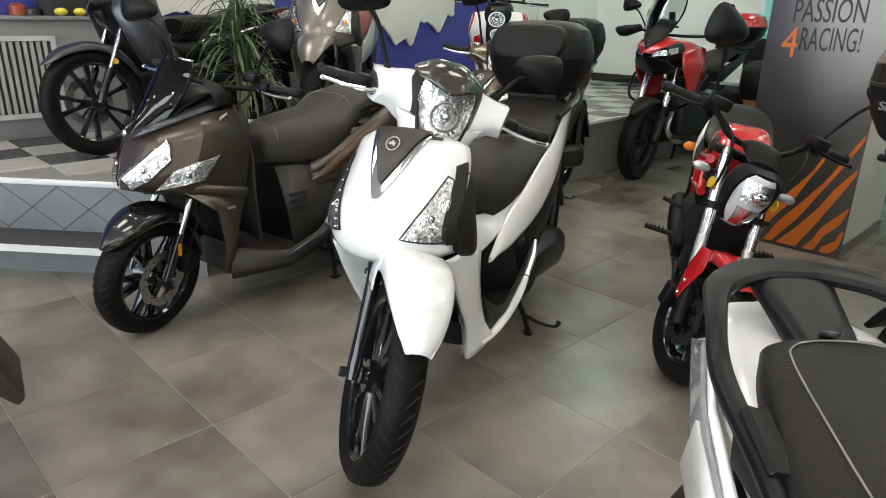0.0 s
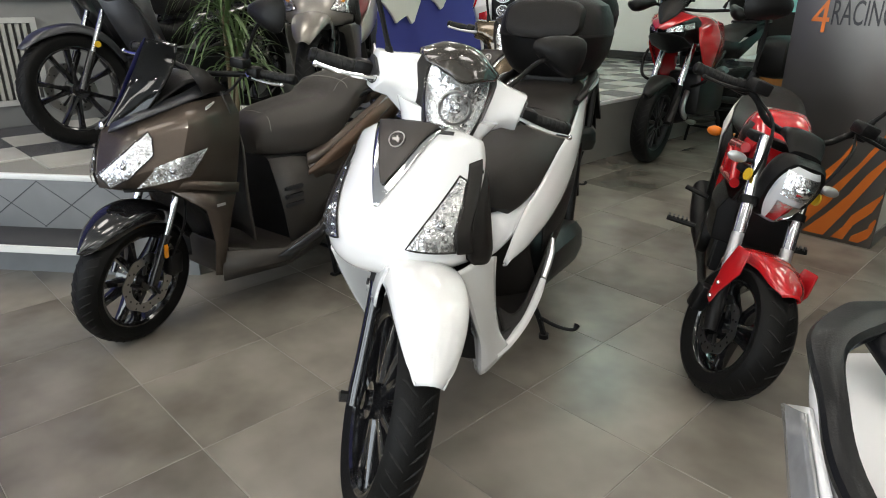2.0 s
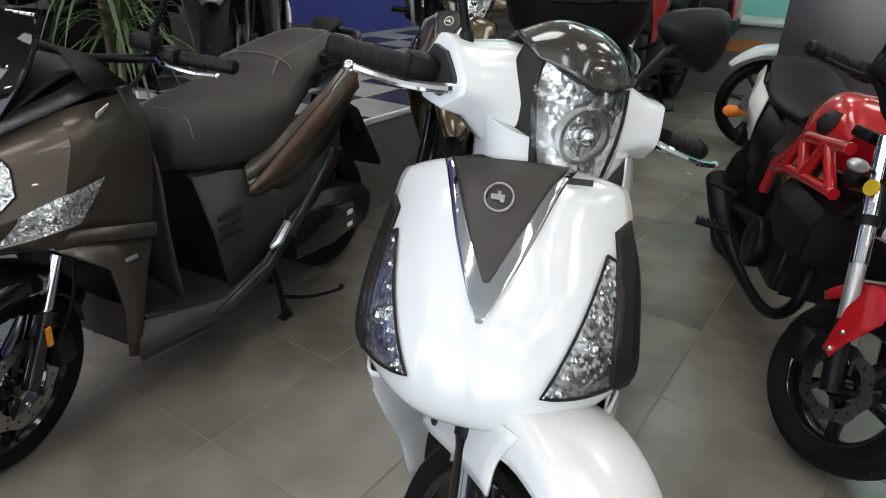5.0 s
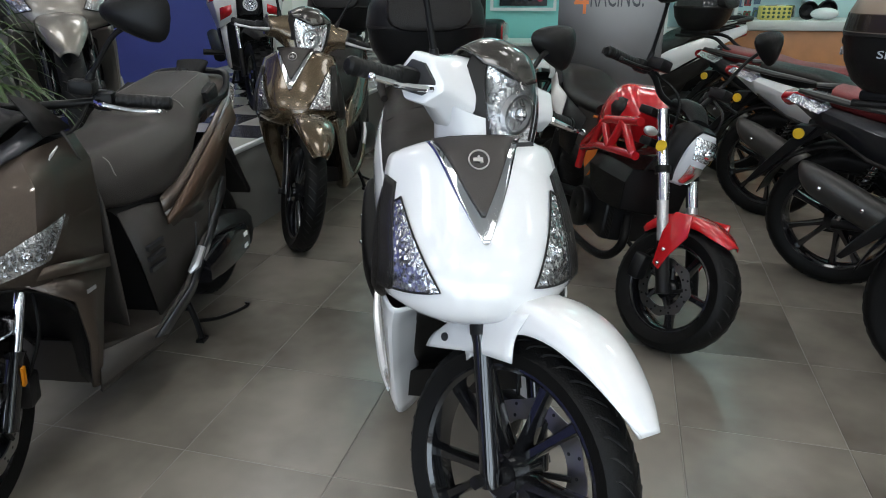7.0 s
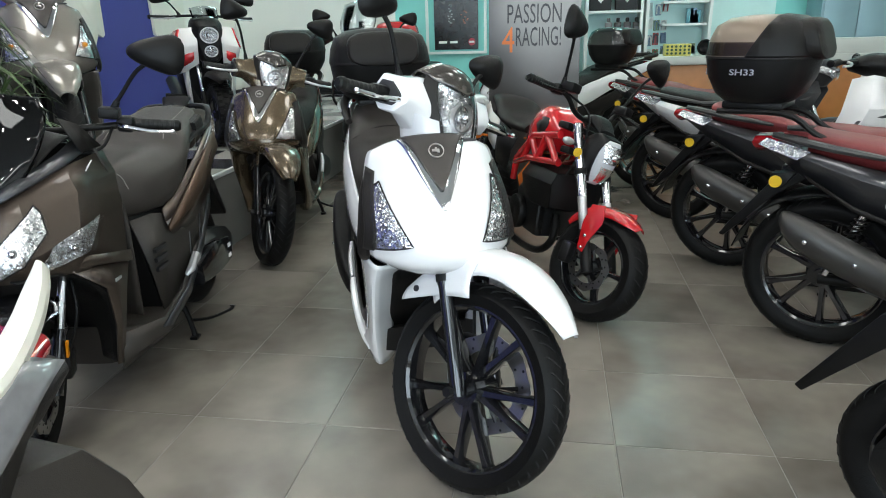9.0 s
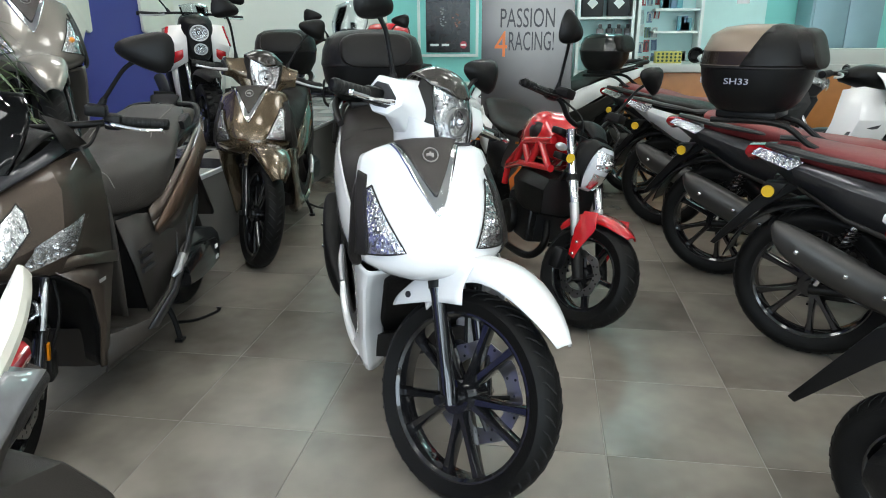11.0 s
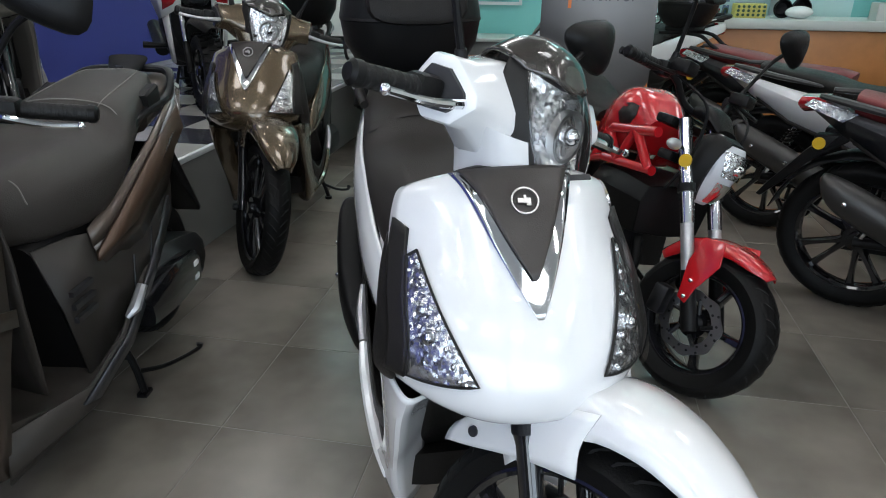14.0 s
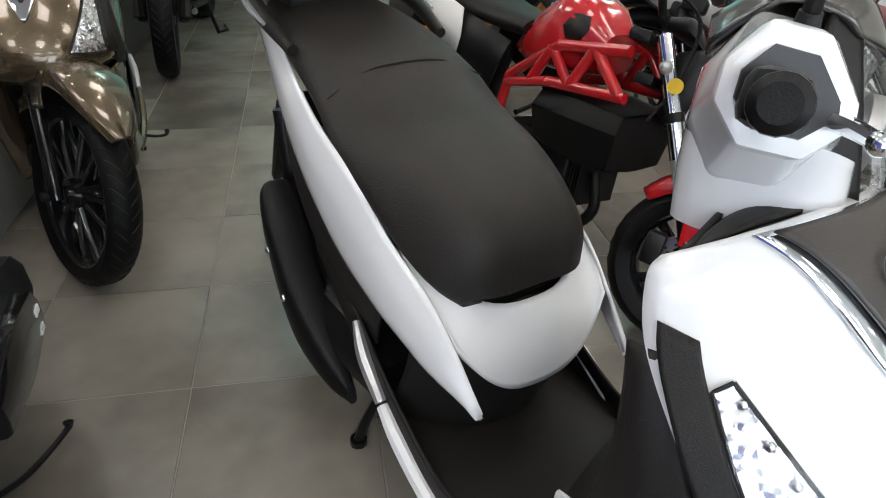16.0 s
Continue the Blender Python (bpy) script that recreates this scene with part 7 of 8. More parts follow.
    if rack:
        for s in (-1, 1):
            part("rack_bar", tube([(-1.10, s * 0.085, 0.74), (-1.30, s * 0.09, 0.80), (-1.42, s * 0.09, 0.872), (-1.66, s * 0.09, 0.874)], 0.011, 8, 14), BLACK_PL, t)
    return t


def adventure_bike(label, m):
    """A tall red touring motorcycle with a beak, screen and three luggage cases."""
    t = thing("motorcycle", label, "motorcycle", m)
    R, L = 0.305, 1.50
    S = steering(-0.03, R, 25, 8)
    wheel(t, (0, 0, R), R, 0.12, 0.215, 7, steer=S, disc_side=-1, material=DARK_METAL)
    wheel(t, (-L, 0, R), R, 0.17, 0.215, 7, material=DARK_METAL)
    ax = Vector((-math.sin(radians(25)), 0, math.cos(radians(25))))
    for s in (-1, 1):
        a = Vector((0.02, s * 0.105, R))
        fk = part("fork_leg", tube([a, a + ax * 0.30], 0.026, 12).xf(S), BLACK_PL, t)
        part("stanchion", tube([a + ax * 0.29, a + ax * 0.62], 0.024, 12).xf(S), CHROME, fk)
        part("tank_fairing", skin([[(-0.20, s * 0.16, 0.98), (-0.36, s * 0.20, 1.02), (-0.56, s * 0.17, 1.00)], [(-0.16, s * 0.20, 0.88), (-0.36, s * 0.25, 0.90), (-0.60, s * 0.19, 0.86)], [(-0.26, s * 0.20, 0.72), (-0.38, s * 0.22, 0.72), (-0.58, s * 0.17, 0.74)], [(-0.34, s * 0.17, 0.58), (-0.42, s * 0.18, 0.58), (-0.52, s * 0.15, 0.62)]], 12, 14, closed=False), RED, t, solid=0.008)
        part("seat_side", sheet([[(-0.60, s * 0.14, 0.88), (-0.95, s * 0.16, 0.84), (-1.45, s * 0.14, 0.94)], [(-0.62, s * 0.15, 0.74), (-0.95, s * 0.17, 0.72), (-1.42, s * 0.13, 0.86)]]), BLACK_PL, t, solid=0.008)
        part("crash_bar", tube([(-0.30, s * 0.12, 0.55), (-0.22, s * 0.26, 0.62), (-0.36, s * 0.30, 0.80), (-0.52, s * 0.22, 0.78)], 0.012, 8, 18), BLACK_PL, t)
        part("hand_guard", tube([(-0.36, s * 0.30, 1.13), (-0.24, s * 0.38, 1.10), (-0.26, s * 0.45, 1.11)], [0.03, 0.045, 0.02], 10, 12).xf(S), BLACK_PL, t)
        part("foot_peg", tube([(-0.80, s * 0.14, 0.33), (-0.82, s * 0.30, 0.34)], 0.014, 8), BLACK_PL, t)
        part("swingarm", tube([(-0.86, s * 0.10, 0.40), (-L, s * 0.13, R)], 0.03, 10), DARK_METAL, t)
        # side case
        rings = []
        for y, k in ((0.22, 0.80), (0.25, 0.97), (0.36, 1.0), (0.44, 0.95), (0.47, 0.78)):
            rings.append([(-1.40 + 0.25 * k * math.copysign(abs(math.cos(a)) ** 0.5, math.cos(a)), s * y, 0.72 + 0.17 * k * math.copysign(abs(math.sin(a)) ** 0.5, math.sin(a))) for a in [2 * math.pi * i / 24 for i in range(24)]])
        cs = part("side_case", loft(rings), BLACK_PL, t, "black hard side case with a red lid panel")
        part("lid_panel", loft([[(-1.42 + 0.19 * k * math.copysign(abs(math.cos(a)) ** 0.5, math.cos(a)), s * y, 0.77 + 0.09 * k * math.copysign(abs(math.sin(a)) ** 0.5, math.sin(a))) for a in [2 * math.pi * i / 20 for i in range(20)]] for y, k in ((0.455, 1.0), (0.478, 0.95), (0.486, 0.8))]), RED, cs)
        mirror(t, (-0.34, s * 0.24, 1.14), (-0.28, s * 0.36, 1.30), (-1, 0.1 * s, -0.1), S=S, size=(0.075, 0.045))
        grip_set(t, s * 0.29, -0.38, 1.12, S, BLACK_PL, 0.0, 0.12)
        lamp_s = grid_surface([[(0.03, 0.02, 0.985), (-0.05, 0.12, 1.005), (-0.12, 0.16, 1.02)], [(0.03, 0.02, 0.945), (-0.04, 0.12, 0.955), (-0.12, 0.165, 0.975)]], side=s)
        lens_lamp("headlamp", t, lamp_s, ((0.05, 0.1), (1, 0.05), (1, 0.95), (0.05, 0.95)), "slim clear headlamp", bezel=False)
        part("fork_guard", tube([Vector((0.03, s * 0.12, R + 0.02)), Vector((-0.07, s * 0.13, R + 0.20))], [0.03, 0.02], 8).xf(S), GREY_PL, t)
    part("beak", skin([[(0.07, -0.03, 0.965), (0.09, 0, 0.98), (0.07, 0.03, 0.965)], [(-0.02, -0.12, 1.02), (0.01, 0, 1.045), (-0.02, 0.12, 1.02)], [(-0.14, -0.17, 1.06), (-0.10, 0, 1.10), (-0.14, 0.17, 1.06)]], 14, 12, closed=False), RED, t, "red pointed beak", solid=0.008)
    part("chin", skin([[(0.06, -0.03, 0.95), (0.08, 0, 0.95), (0.06, 0.03, 0.95)], [(-0.02, -0.13, 0.92), (0.0, 0, 0.89), (-0.02, 0.13, 0.92)], [(-0.14, -0.16, 0.85), (-0.12, 0, 0.80), (-0.14, 0.16, 0.85)]], 14, 10, closed=False), BLACK_PL, t, solid=0.008)
    part("nose_box", hull([[(-0.04, 0, 1.03), (-0.04, 0.12, 1.01), (-0.04, 0.13, 0.92), (-0.04, 0, 0.88)], [(-0.30, 0, 1.04), (-0.30, 0.12, 1.03), (-0.30, 0.12, 0.85), (-0.30, 0, 0.80)]], 16, 4), BLACK_PL, t)
    part("dark_screen_base", skin([[(0.062, -0.006, 1.005), (0.068, 0, 1.008), (0.062, 0.006, 1.005)], [(-0.04, -0.085, 1.085), (-0.01, 0, 1.105), (-0.04, 0.085, 1.085)], [(-0.15, -0.12, 1.20), (-0.12, 0, 1.22), (-0.15, 0.12, 1.20)]], 10, 8, closed=False), GREY_PL, t, solid=0.006)
    sc = part("screen", skin([[(-0.08, -0.11, 1.12), (-0.05, 0, 1.14), (-0.08, 0.11, 1.12)], [(-0.17, -0.15, 1.26), (-0.13, 0, 1.28), (-0.17, 0.15, 1.26)], [(-0.26, -0.13, 1.40), (-0.23, 0, 1.43), (-0.26, 0.13, 1.40)]], 12, 12, closed=False), SCREEN, t, "clear touring screen", solid=0.004)
    part("phone_mount", box(-0.28, 0, 1.22, 0.02, 0.05, 0.10).add(box(-0.28, 0, 1.16, 0.03, 0.12, 0.015)), BLACK_PL, t, bevel=0.004)
    part("tank", hull([[(-0.30, 0, 1.02), (-0.30, 0.12, 1.0), (-0.30, 0.16, 0.92), (-0.30, 0, 0.82)], [(-0.50, 0, 1.06), (-0.50, 0.13, 1.03), (-0.50, 0.18, 0.94), (-0.50, 0, 0.82)], [(-0.72, 0, 0.92), (-0.72, 0.08, 0.91), (-0.72, 0.12, 0.86), (-0.72, 0, 0.80)]], 24, 14), RED, t)
    part("saddle", hull([[(-0.68, 0, 0.90), (-0.68, 0.08, 0.89), (-0.68, 0.12, 0.86), (-0.68, 0, 0.83)], [(-0.90, 0, 0.87), (-0.90, 0.12, 0.865), (-0.90, 0.16, 0.84), (-0.90, 0, 0.80)], [(-1.08, 0, 0.94), (-1.08, 0.11, 0.935), (-1.08, 0.15, 0.90), (-1.08, 0, 0.85)], [(-1.42, 0, 0.99), (-1.42, 0.08, 0.985), (-1.42, 0.11, 0.96), (-1.42, 0, 0.92)]], 24, 18), SEAT, t)
    part("engine", box(-0.62, 0, 0.48, 0.46, 0.30, 0.34), DARK_METAL, t, bevel=0.05)
    part("skid_plate", hull([[(-0.30, 0, 0.34), (-0.30, 0.10, 0.34), (-0.30, 0.12, 0.30), (-0.30, 0, 0.26)], [(-0.75, 0, 0.27), (-0.75, 0.13, 0.28), (-0.75, 0.14, 0.24), (-0.75, 0, 0.20)]], 16, 4), GREY_PL, t)
    part("silencer", tube([(-0.95, -0.16, 0.36), (-1.25, -0.19, 0.46), (-1.55, -0.20, 0.54)], [0.04, 0.06, 0.06], 14, 12), STEEL, t)
    part("header_pipe", tube([(-0.38, 0.05, 0.50), (-0.28, 0.08, 0.36), (-0.45, 0.10, 0.26), (-0.9, -0.1, 0.30)], 0.022, 10, 18), STEEL, t)
    part("handlebar", tube([(-0.40, -0.32, 1.12), (-0.32, -0.12, 1.10), (-0.32, 0.12, 1.10), (-0.40, 0.32, 1.12)], 0.012, 10, 16).xf(S), BLACK_PL, t)
    fd = []
    for deg, r, w1 in ((140, 0.34, 0.07), (110, 0.345, 0.078), (80, 0.345, 0.075), (55, 0.35, 0.05), (42, 0.352, 0.02)):
        a = radians(deg)
        fd.append([((r - d) * math.cos(a), u * w1, R + (r - d) * math.sin(a)) for u, d in ((-1, 0.04), (-0.7, 0.008), (0, 0), (0.7, 0.008), (1, 0.04))])
    part("front_mudguard", skin(fd, 16, 16, closed=False).xf(S), GREY_PL, t, solid=0.004)
    part("luggage_rack", box(-1.52, 0, 0.985, 0.34, 0.22, 0.02), BLACK_PL, t, bevel=0.005)
    part("centre_stand", tube([(-0.86, 0.10, 0.30), (-0.92, 0.17, 0.012)], 0.013, 8).add(tube([(-0.86, -0.10, 0.30), (-0.92, -0.17, 0.012)], 0.013, 8)).add(tube([(-0.92, 0.17, 0.015), (-1.0, 0.22, 0.015), (-1.06, 0.20, 0.03)], 0.010, 8)).add(tube([(-0.891, -0.137, 0.15), (-0.891, 0.137, 0.15)], 0.010, 8)), BLACK_PL, t)
    part("tail", hull([[(-1.40, 0, 0.96), (-1.40, 0.09, 0.95), (-1.40, 0.09, 0.88), (-1.40, 0, 0.86)], [(-1.68, 0, 0.97), (-1.68, 0.06, 0.965), (-1.68, 0.06, 0.92), (-1.68, 0, 0.91)]], 16, 4), BLACK_PL, t)
    return t


def trail_scooter(label, m):
    """A small off-road styled bike with two stacked round lamps and knobbly tyres."""
    t = thing("motorcycle", label, "motorcycle", m)
    R, L = 0.265, 1.25
    S = steering(-0.03, R, 26, 6)
    wheel(t, (0, 0, R), R, 0.125, 0.165, 5, steer=S, disc_side=1, tread=34)
    wheel(t, (-L, 0, R), R, 0.13, 0.165, 5, tread=34)
    kn = Geo()
    for k in range(30):
        a = 2 * math.pi * k / 30
        for y in (-0.045, 0, 0.045):
            b = a + (0.1 if y == 0 else 0)
            kn.add(box(0, 0, 0, 0.026, 0.030, 0.012).xf(Matrix.Translation((R * math.cos(b), y, R + R * math.sin(b))) @ Matrix.Rotation(math.pi / 2 - b, 4, "Y")))
    part("tread_block", kn.xf(S), RUBBER, t)
    ax = Vector((-math.sin(radians(26)), 0, math.cos(radians(26))))
    WR = mat("white_and_red_panel", (0.72, 0.71, 0.70), 0.3, coat=0.5)
    for s in (-1, 1):
        a = Vector((0.01, s * 0.095, R))
        fk = part("fork_leg", tube([a, a + ax * 0.22], 0.022, 12).xf(S), BLACK_PL, t)
        part("stanchion", tube([a + ax * 0.21, a + ax * 0.50], 0.016, 12).xf(S), CHROME, fk)
        part("side_fairing", sheet([[(-0.10, 0.078, 1.00), (-0.20, 0.190, 0.99), (-0.36, 0.235, 0.95)], [(-0.06, 0.088, 0.86), (-0.18, 0.225, 0.82), (-0.38, 0.260, 0.80)], [(-0.12, 0.090, 0.70), (-0.22, 0.190, 0.63), (-0.36, 0.210, 0.61)]], s), WR, t, solid=0.008, sharp=12)
        part("red_stripe", sheet([[(-0.19, 0.192, 0.985), (-0.28, 0.222, 0.968)], [(-0.175, 0.232, 0.83), (-0.27, 0.252, 0.81)]], s), RED, t, solid=0.012)
        part("red_chevron", sheet([[(-0.10, 0.118, 0.80), (-0.16, 0.190, 0.775)], [(-0.13, 0.112, 0.73), (-0.20, 0.192, 0.68)]], s), RED, t, solid=0.012)
        part("leg_guard", sheet([[(-0.20, 0.165, 0.74), (-0.27, 0.20, 0.735)], [(-0.24, 0.16, 0.50), (-0.30, 0.185, 0.50)], [(-0.32, 0.15, 0.30), (-0.38, 0.165, 0.30)]], s), WR, t, solid=0.010, sharp=12)
        part("side_body", sheet([[(-0.45, 0.15, 0.70), (-0.85, 0.17, 0.74), (-1.35, 0.12, 0.86)], [(-0.48, 0.18, 0.52), (-0.85, 0.19, 0.56), (-1.35, 0.12, 0.76)], [(-0.52, 0.16, 0.32), (-0.85, 0.17, 0.40), (-1.25, 0.11, 0.66)]], s), BLACK_PL, t, solid=0.008, sharp=15)
        part("peg", tube([(-0.60, s * 0.17, 0.40), (-0.62, s * 0.32, 0.41)], [0.02, 0.026], 8), BLACK_PL, t)
        mirror(t, (-0.33, s * 0.17, 1.10), (-0.30, s * 0.30, 1.23), (-1, 0.1 * s, -0.1), S=S, size=(0.085, 0.042))
        grip_set(t, s * 0.24, -0.36, 1.075, S, SILVER, 0.0, 0.13)
    part("mask", hull([[(-0.045, 0, 1.0), (-0.045, 0.06, 0.995), (-0.05, 0.075, 0.88), (-0.06, 0.045, 0.74), (-0.06, 0, 0.73)], [(-0.14, 0, 1.07), (-0.14, 0.10, 1.04), (-0.14, 0.12, 0.88), (-0.14, 0.07, 0.72), (-0.14, 0, 0.71)], [(-0.26, 0, 1.09), (-0.26, 0.10, 1.06), (-0.26, 0.12, 0.90), (-0.26, 0.07, 0.74), (-0.26, 0, 0.72)]], 28, 14), BLACK_PL, t)
    for z, r in ((0.93, 0.058), (0.80, 0.040)):
        hl = part("headlamp", lathe([(0.002, 0.0), (r * 0.6, 0.012), (r, 0.035), (r * 0.98, 0.036), (r * 0.58, 0.01), (0.002, -0.004)], 28, "x").xf(Matrix.Translation((-0.055, 0, z))), REFLECTOR, t, "round clear headlamp")
        part("ring", lathe([(r, 0.02), (r + 0.008, 0.02), (r + 0.008, 0.042), (r, 0.042)], 28, "x").xf(Matrix.Translation((-0.055, 0, z))), STEEL, hl)
        part("bulb", ball((-0.035, 0, z), 0.014, 0.014, 0.014, 10, 8), CHROME, hl)
        cv = part("cover", ball((-0.018, 0, z), 0.012, r, r, 20, 10), LENS, hl)
        cv.visible_shadow = False
    fd = []
    for deg, r, w1 in ((150, 0.36, 0.06), (120, 0.375, 0.08), (95, 0.38, 0.085), (70, 0.385, 0.075), (52, 0.40, 0.03)):
        a = radians(deg)
        fd.append([((r - d) * math.cos(a), u * w1, R + (r - d) * math.sin(a)) for u, d in ((-1, 0.05), (-0.7, 0.01), (0, 0), (0.7, 0.01), (1, 0.05))])
    part("front_mudguard", skin(fd, 16, 16, closed=False).xf(S), GREY_PL, t, solid=0.004)
    part("handlebar", tube([(-0.38, -0.26, 1.075), (-0.30, -0.12, 1.09), (-0.30, 0.12, 1.09), (-0.38, 0.26, 1.075)], 0.011, 10, 16).xf(S), BLACK_PL, t)
    part("small_screen", skin([[(-0.12, -0.09, 1.06), (-0.10, 0, 1.08), (-0.12, 0.09, 1.06)], [(-0.20, -0.10, 1.15), (-0.18, 0, 1.17), (-0.20, 0.10, 1.15)]], 10, 8, closed=False), SCREEN, t, solid=0.004)
    part("saddle", hull([[(-0.50, 0, 0.74), (-0.50, 0.08, 0.73), (-0.50, 0.12, 0.70), (-0.50, 0, 0.67)], [(-0.90, 0, 0.80), (-0.90, 0.11, 0.79), (-0.90, 0.16, 0.76), (-0.90, 0, 0.72)], [(-1.30, 0, 0.90), (-1.30, 0.08, 0.89), (-1.30, 0.11, 0.87), (-1.30, 0, 0.83)]], 24, 16), SEAT, t)
    part("body_core", hull([[(-0.26, 0, 0.85), (-0.26, 0.12, 0.82), (-0.30, 0.14, 0.5), (-0.36, 0, 0.30)], [(-0.5, 0, 0.45), (-0.5, 0.14, 0.44), (-0.5, 0.15, 0.32), (-0.5, 0, 0.26)], [(-0.8, 0, 0.70), (-0.8, 0.15, 0.68), (-0.8, 0.15, 0.40), (-0.8, 0, 0.30)], [(-1.2, 0, 0.80), (-1.2, 0.1, 0.79), (-1.2, 0.1, 0.62), (-1.2, 0, 0.58)]], 24, 20), BLACK_PL, t)
    part("engine", box(-0.98, 0, 0.32, 0.4, 0.26, 0.2), DARK_METAL, t, bevel=0.03)
    part("silencer", tube([(-0.9, -0.19, 0.34), (-1.4, -0.20, 0.5)], 0.05, 12), BLACK_PL, t)
    part("centre_stand", tube([(-0.80, 0.10, 0.22), (-0.80, 0.15, 0.012)], 0.011, 8).add(tube([(-0.80, -0.10, 0.22), (-0.80, -0.15, 0.012)], 0.011, 8)).add(tube([(-0.80, -0.125, 0.12), (-0.80, 0.125, 0.12)], 0.009, 8)), BLACK_PL, t)
    return t


# ---------- fittings of the room ----------
def heater_cabinet():
    t = thing("radiator_cabinet", "long grey radiator cabinet with a louvred white-framed grille", "cabinet")
    y0, y1, x, z0, z1 = -1.15, 2.6, -3.46, STAGE_Z, 1.15
    part("body", box((x + X0) / 2, (y0 + y1) / 2, (z0 + z1) / 2, x - X0, y1 - y0, z1 - z0), GREY_WALL, t, bevel=0.004)
    part("top", box((x + X0) / 2 + 0.01, (y0 + y1) / 2, z1 + 0.012, x - X0 + 0.03, y1 - y0 + 0.02, 0.024), GREY_WALL, t, bevel=0.004)
    ya, yb, za, zb = -0.86, 0.29, 0.59, 1.045
    fr = Geo()
    for (cy, cz, sy, sz) in (((ya + yb) / 2, za, yb - ya + 0.03, 0.03), ((ya + yb) / 2, zb, yb - ya + 0.03, 0.03), (ya, (za + zb) / 2, 0.03, zb - za - 0.03), (yb, (za + zb) / 2, 0.03, zb - za - 0.03)):
        fr.add(box(x + 0.008, cy, cz, 0.022, sy, sz))
    part("grille_frame", fr, mat("pale_grille_frame", (0.42, 0.42, 0.40), 0.4), t)
    # dark sheet on the solid body stands for the shade behind the louvres
    part("recess", box(x + 0.001, (ya + yb) / 2, (za + zb) / 2, 0.004, yb - ya - 0.03, zb - za - 0.03), mat("recess_shade", (0.05, 0.05, 0.05), 0.7), t)
    gm = mat("beige_louvre", (0.34, 0.33, 0.30), 0.45)
    n = 30
    me = None
    for k in range(n):
        y = ya + 0.03 + (yb - ya - 0.06) * (k + 0.5) / n
        if me is None:
            ob = part("slat", prism([(-0.009, -0.21), (0.009, -0.21), (0.009, 0.21), (-0.009, 0.21)], 0, 0.022).xf(Matrix.Rotation(radians(90), 4, "Z")), gm, t)
            me = ob.data
        else:
            ob = new("slat", me)
            ob.parent = t
        ob.location = (x + 0.024, y, (za + zb) / 2)
    return t


heater_cabinet()
# bottles and gloves on the cabinet
for k, (y, col, h, r) in enumerate(((-0.25, (0.30, 0.05, 0.02), 0.10, 0.05), (-0.02, (0.02, 0.02, 0.02), 0.06, 0.06), (0.16, (0.30, 0.06, 0.03), 0.07, 0.045), (0.24, (0.02, 0.02, 0.02), 0.05, 0.05))):
    t = thing("container", "small dark container standing on the grey cabinet", "container", pose(-3.57, y, 1.174))
    part("body", lathe([(0.001, 0), (r, 0), (r * 1.05, h * 0.2), (r, h * 0.75), (r * 0.5, h), (0.001, h)], 20, "z"), mat("container_%d" % k, col, 0.4), t)
b = thing("bag", "black bag with a yellow and white striped front on the cabinet", "bag", pose(-3.57, 0.42, 1.174))
part("body", skin([[(s * 0.07, y, z) for s, y, z in ((-1, -0.10, 0), (1, -0.10, 0), (1, 0.10, 0), (-1, 0.10, 0))], [(s * 0.08, y, z) for s, y, z in ((-1, -0.12, 0.12), (1, -0.12, 0.12), (1, 0.12, 0.12), (-1, 0.12, 0.12))], [(s * 0.05, y, z) for s, y, z in ((-1, -0.10, 0.30), (1, -0.10, 0.30), (1, 0.10, 0.30), (-1, 0.10, 0.30))]], 24, 10), mat("black_bag_cloth", (0.02, 0.02, 0.022), 0.8), b)
part("yellow_band", box(0.082, -0.02, 0.13, 0.006, 0.035, 0.22), mat("yellow_cloth", (0.62, 0.52, 0.05), 0.7), b)
part("white_band", box(0.082, 0.035, 0.13, 0.006, 0.05, 0.22), mat("white_cloth", (0.6, 0.6, 0.58), 0.7), b)
for k, y in enumerate((-0.045, 0.06)):
    part("yellow_foot", ball((0.08, y, 0.025), 0.04, 0.04, 0.025, 12, 8), MATS["yellow_cloth"], b)

# ragged white relief panels on the blue wall
random.seed(4)
DECAL = mat("cream_relief_panel", (0.72, 0.71, 0.64), 0.55, grain=0.2)
for ya, yb, low in ((0.95, 2.02, (1.16, 1.20, 1.12, 1.05, 1.00, 1.04)), (2.95, 4.05, (1.10, 0.94, 0.93, 1.14, 1.05, 1.20)), (4.75, 5.4, (1.2, 0.98, 1.02, 1.1, 0.95, 1.15))):
    n = len(low)
    pts = [(ya, 2.5)]
    for k, z in enumerate(low):
        u = (k + 0.5) / n
        pts.append((ya + (yb - ya) * (u - 0.25 / n), z + 0.10 * random.random()))
        pts.append((ya + (yb - ya) * (u + 0.05 / n), z))
        pts.append((ya + (yb - ya) * (u + 0.22 / n), z + 0.02))
    pts.append((yb, 2.5))
    g = prism(pts, 0, 0.03)
    g = Geo([(X0 + 0.004 + y, x, z) for x, y, z in g.v], g.f)
    d = tagged(part("wall_panel", g, DECAL, None, bevel=0.004), "cream white relief panel with a ragged lower edge on the blue wall", "wall panel")

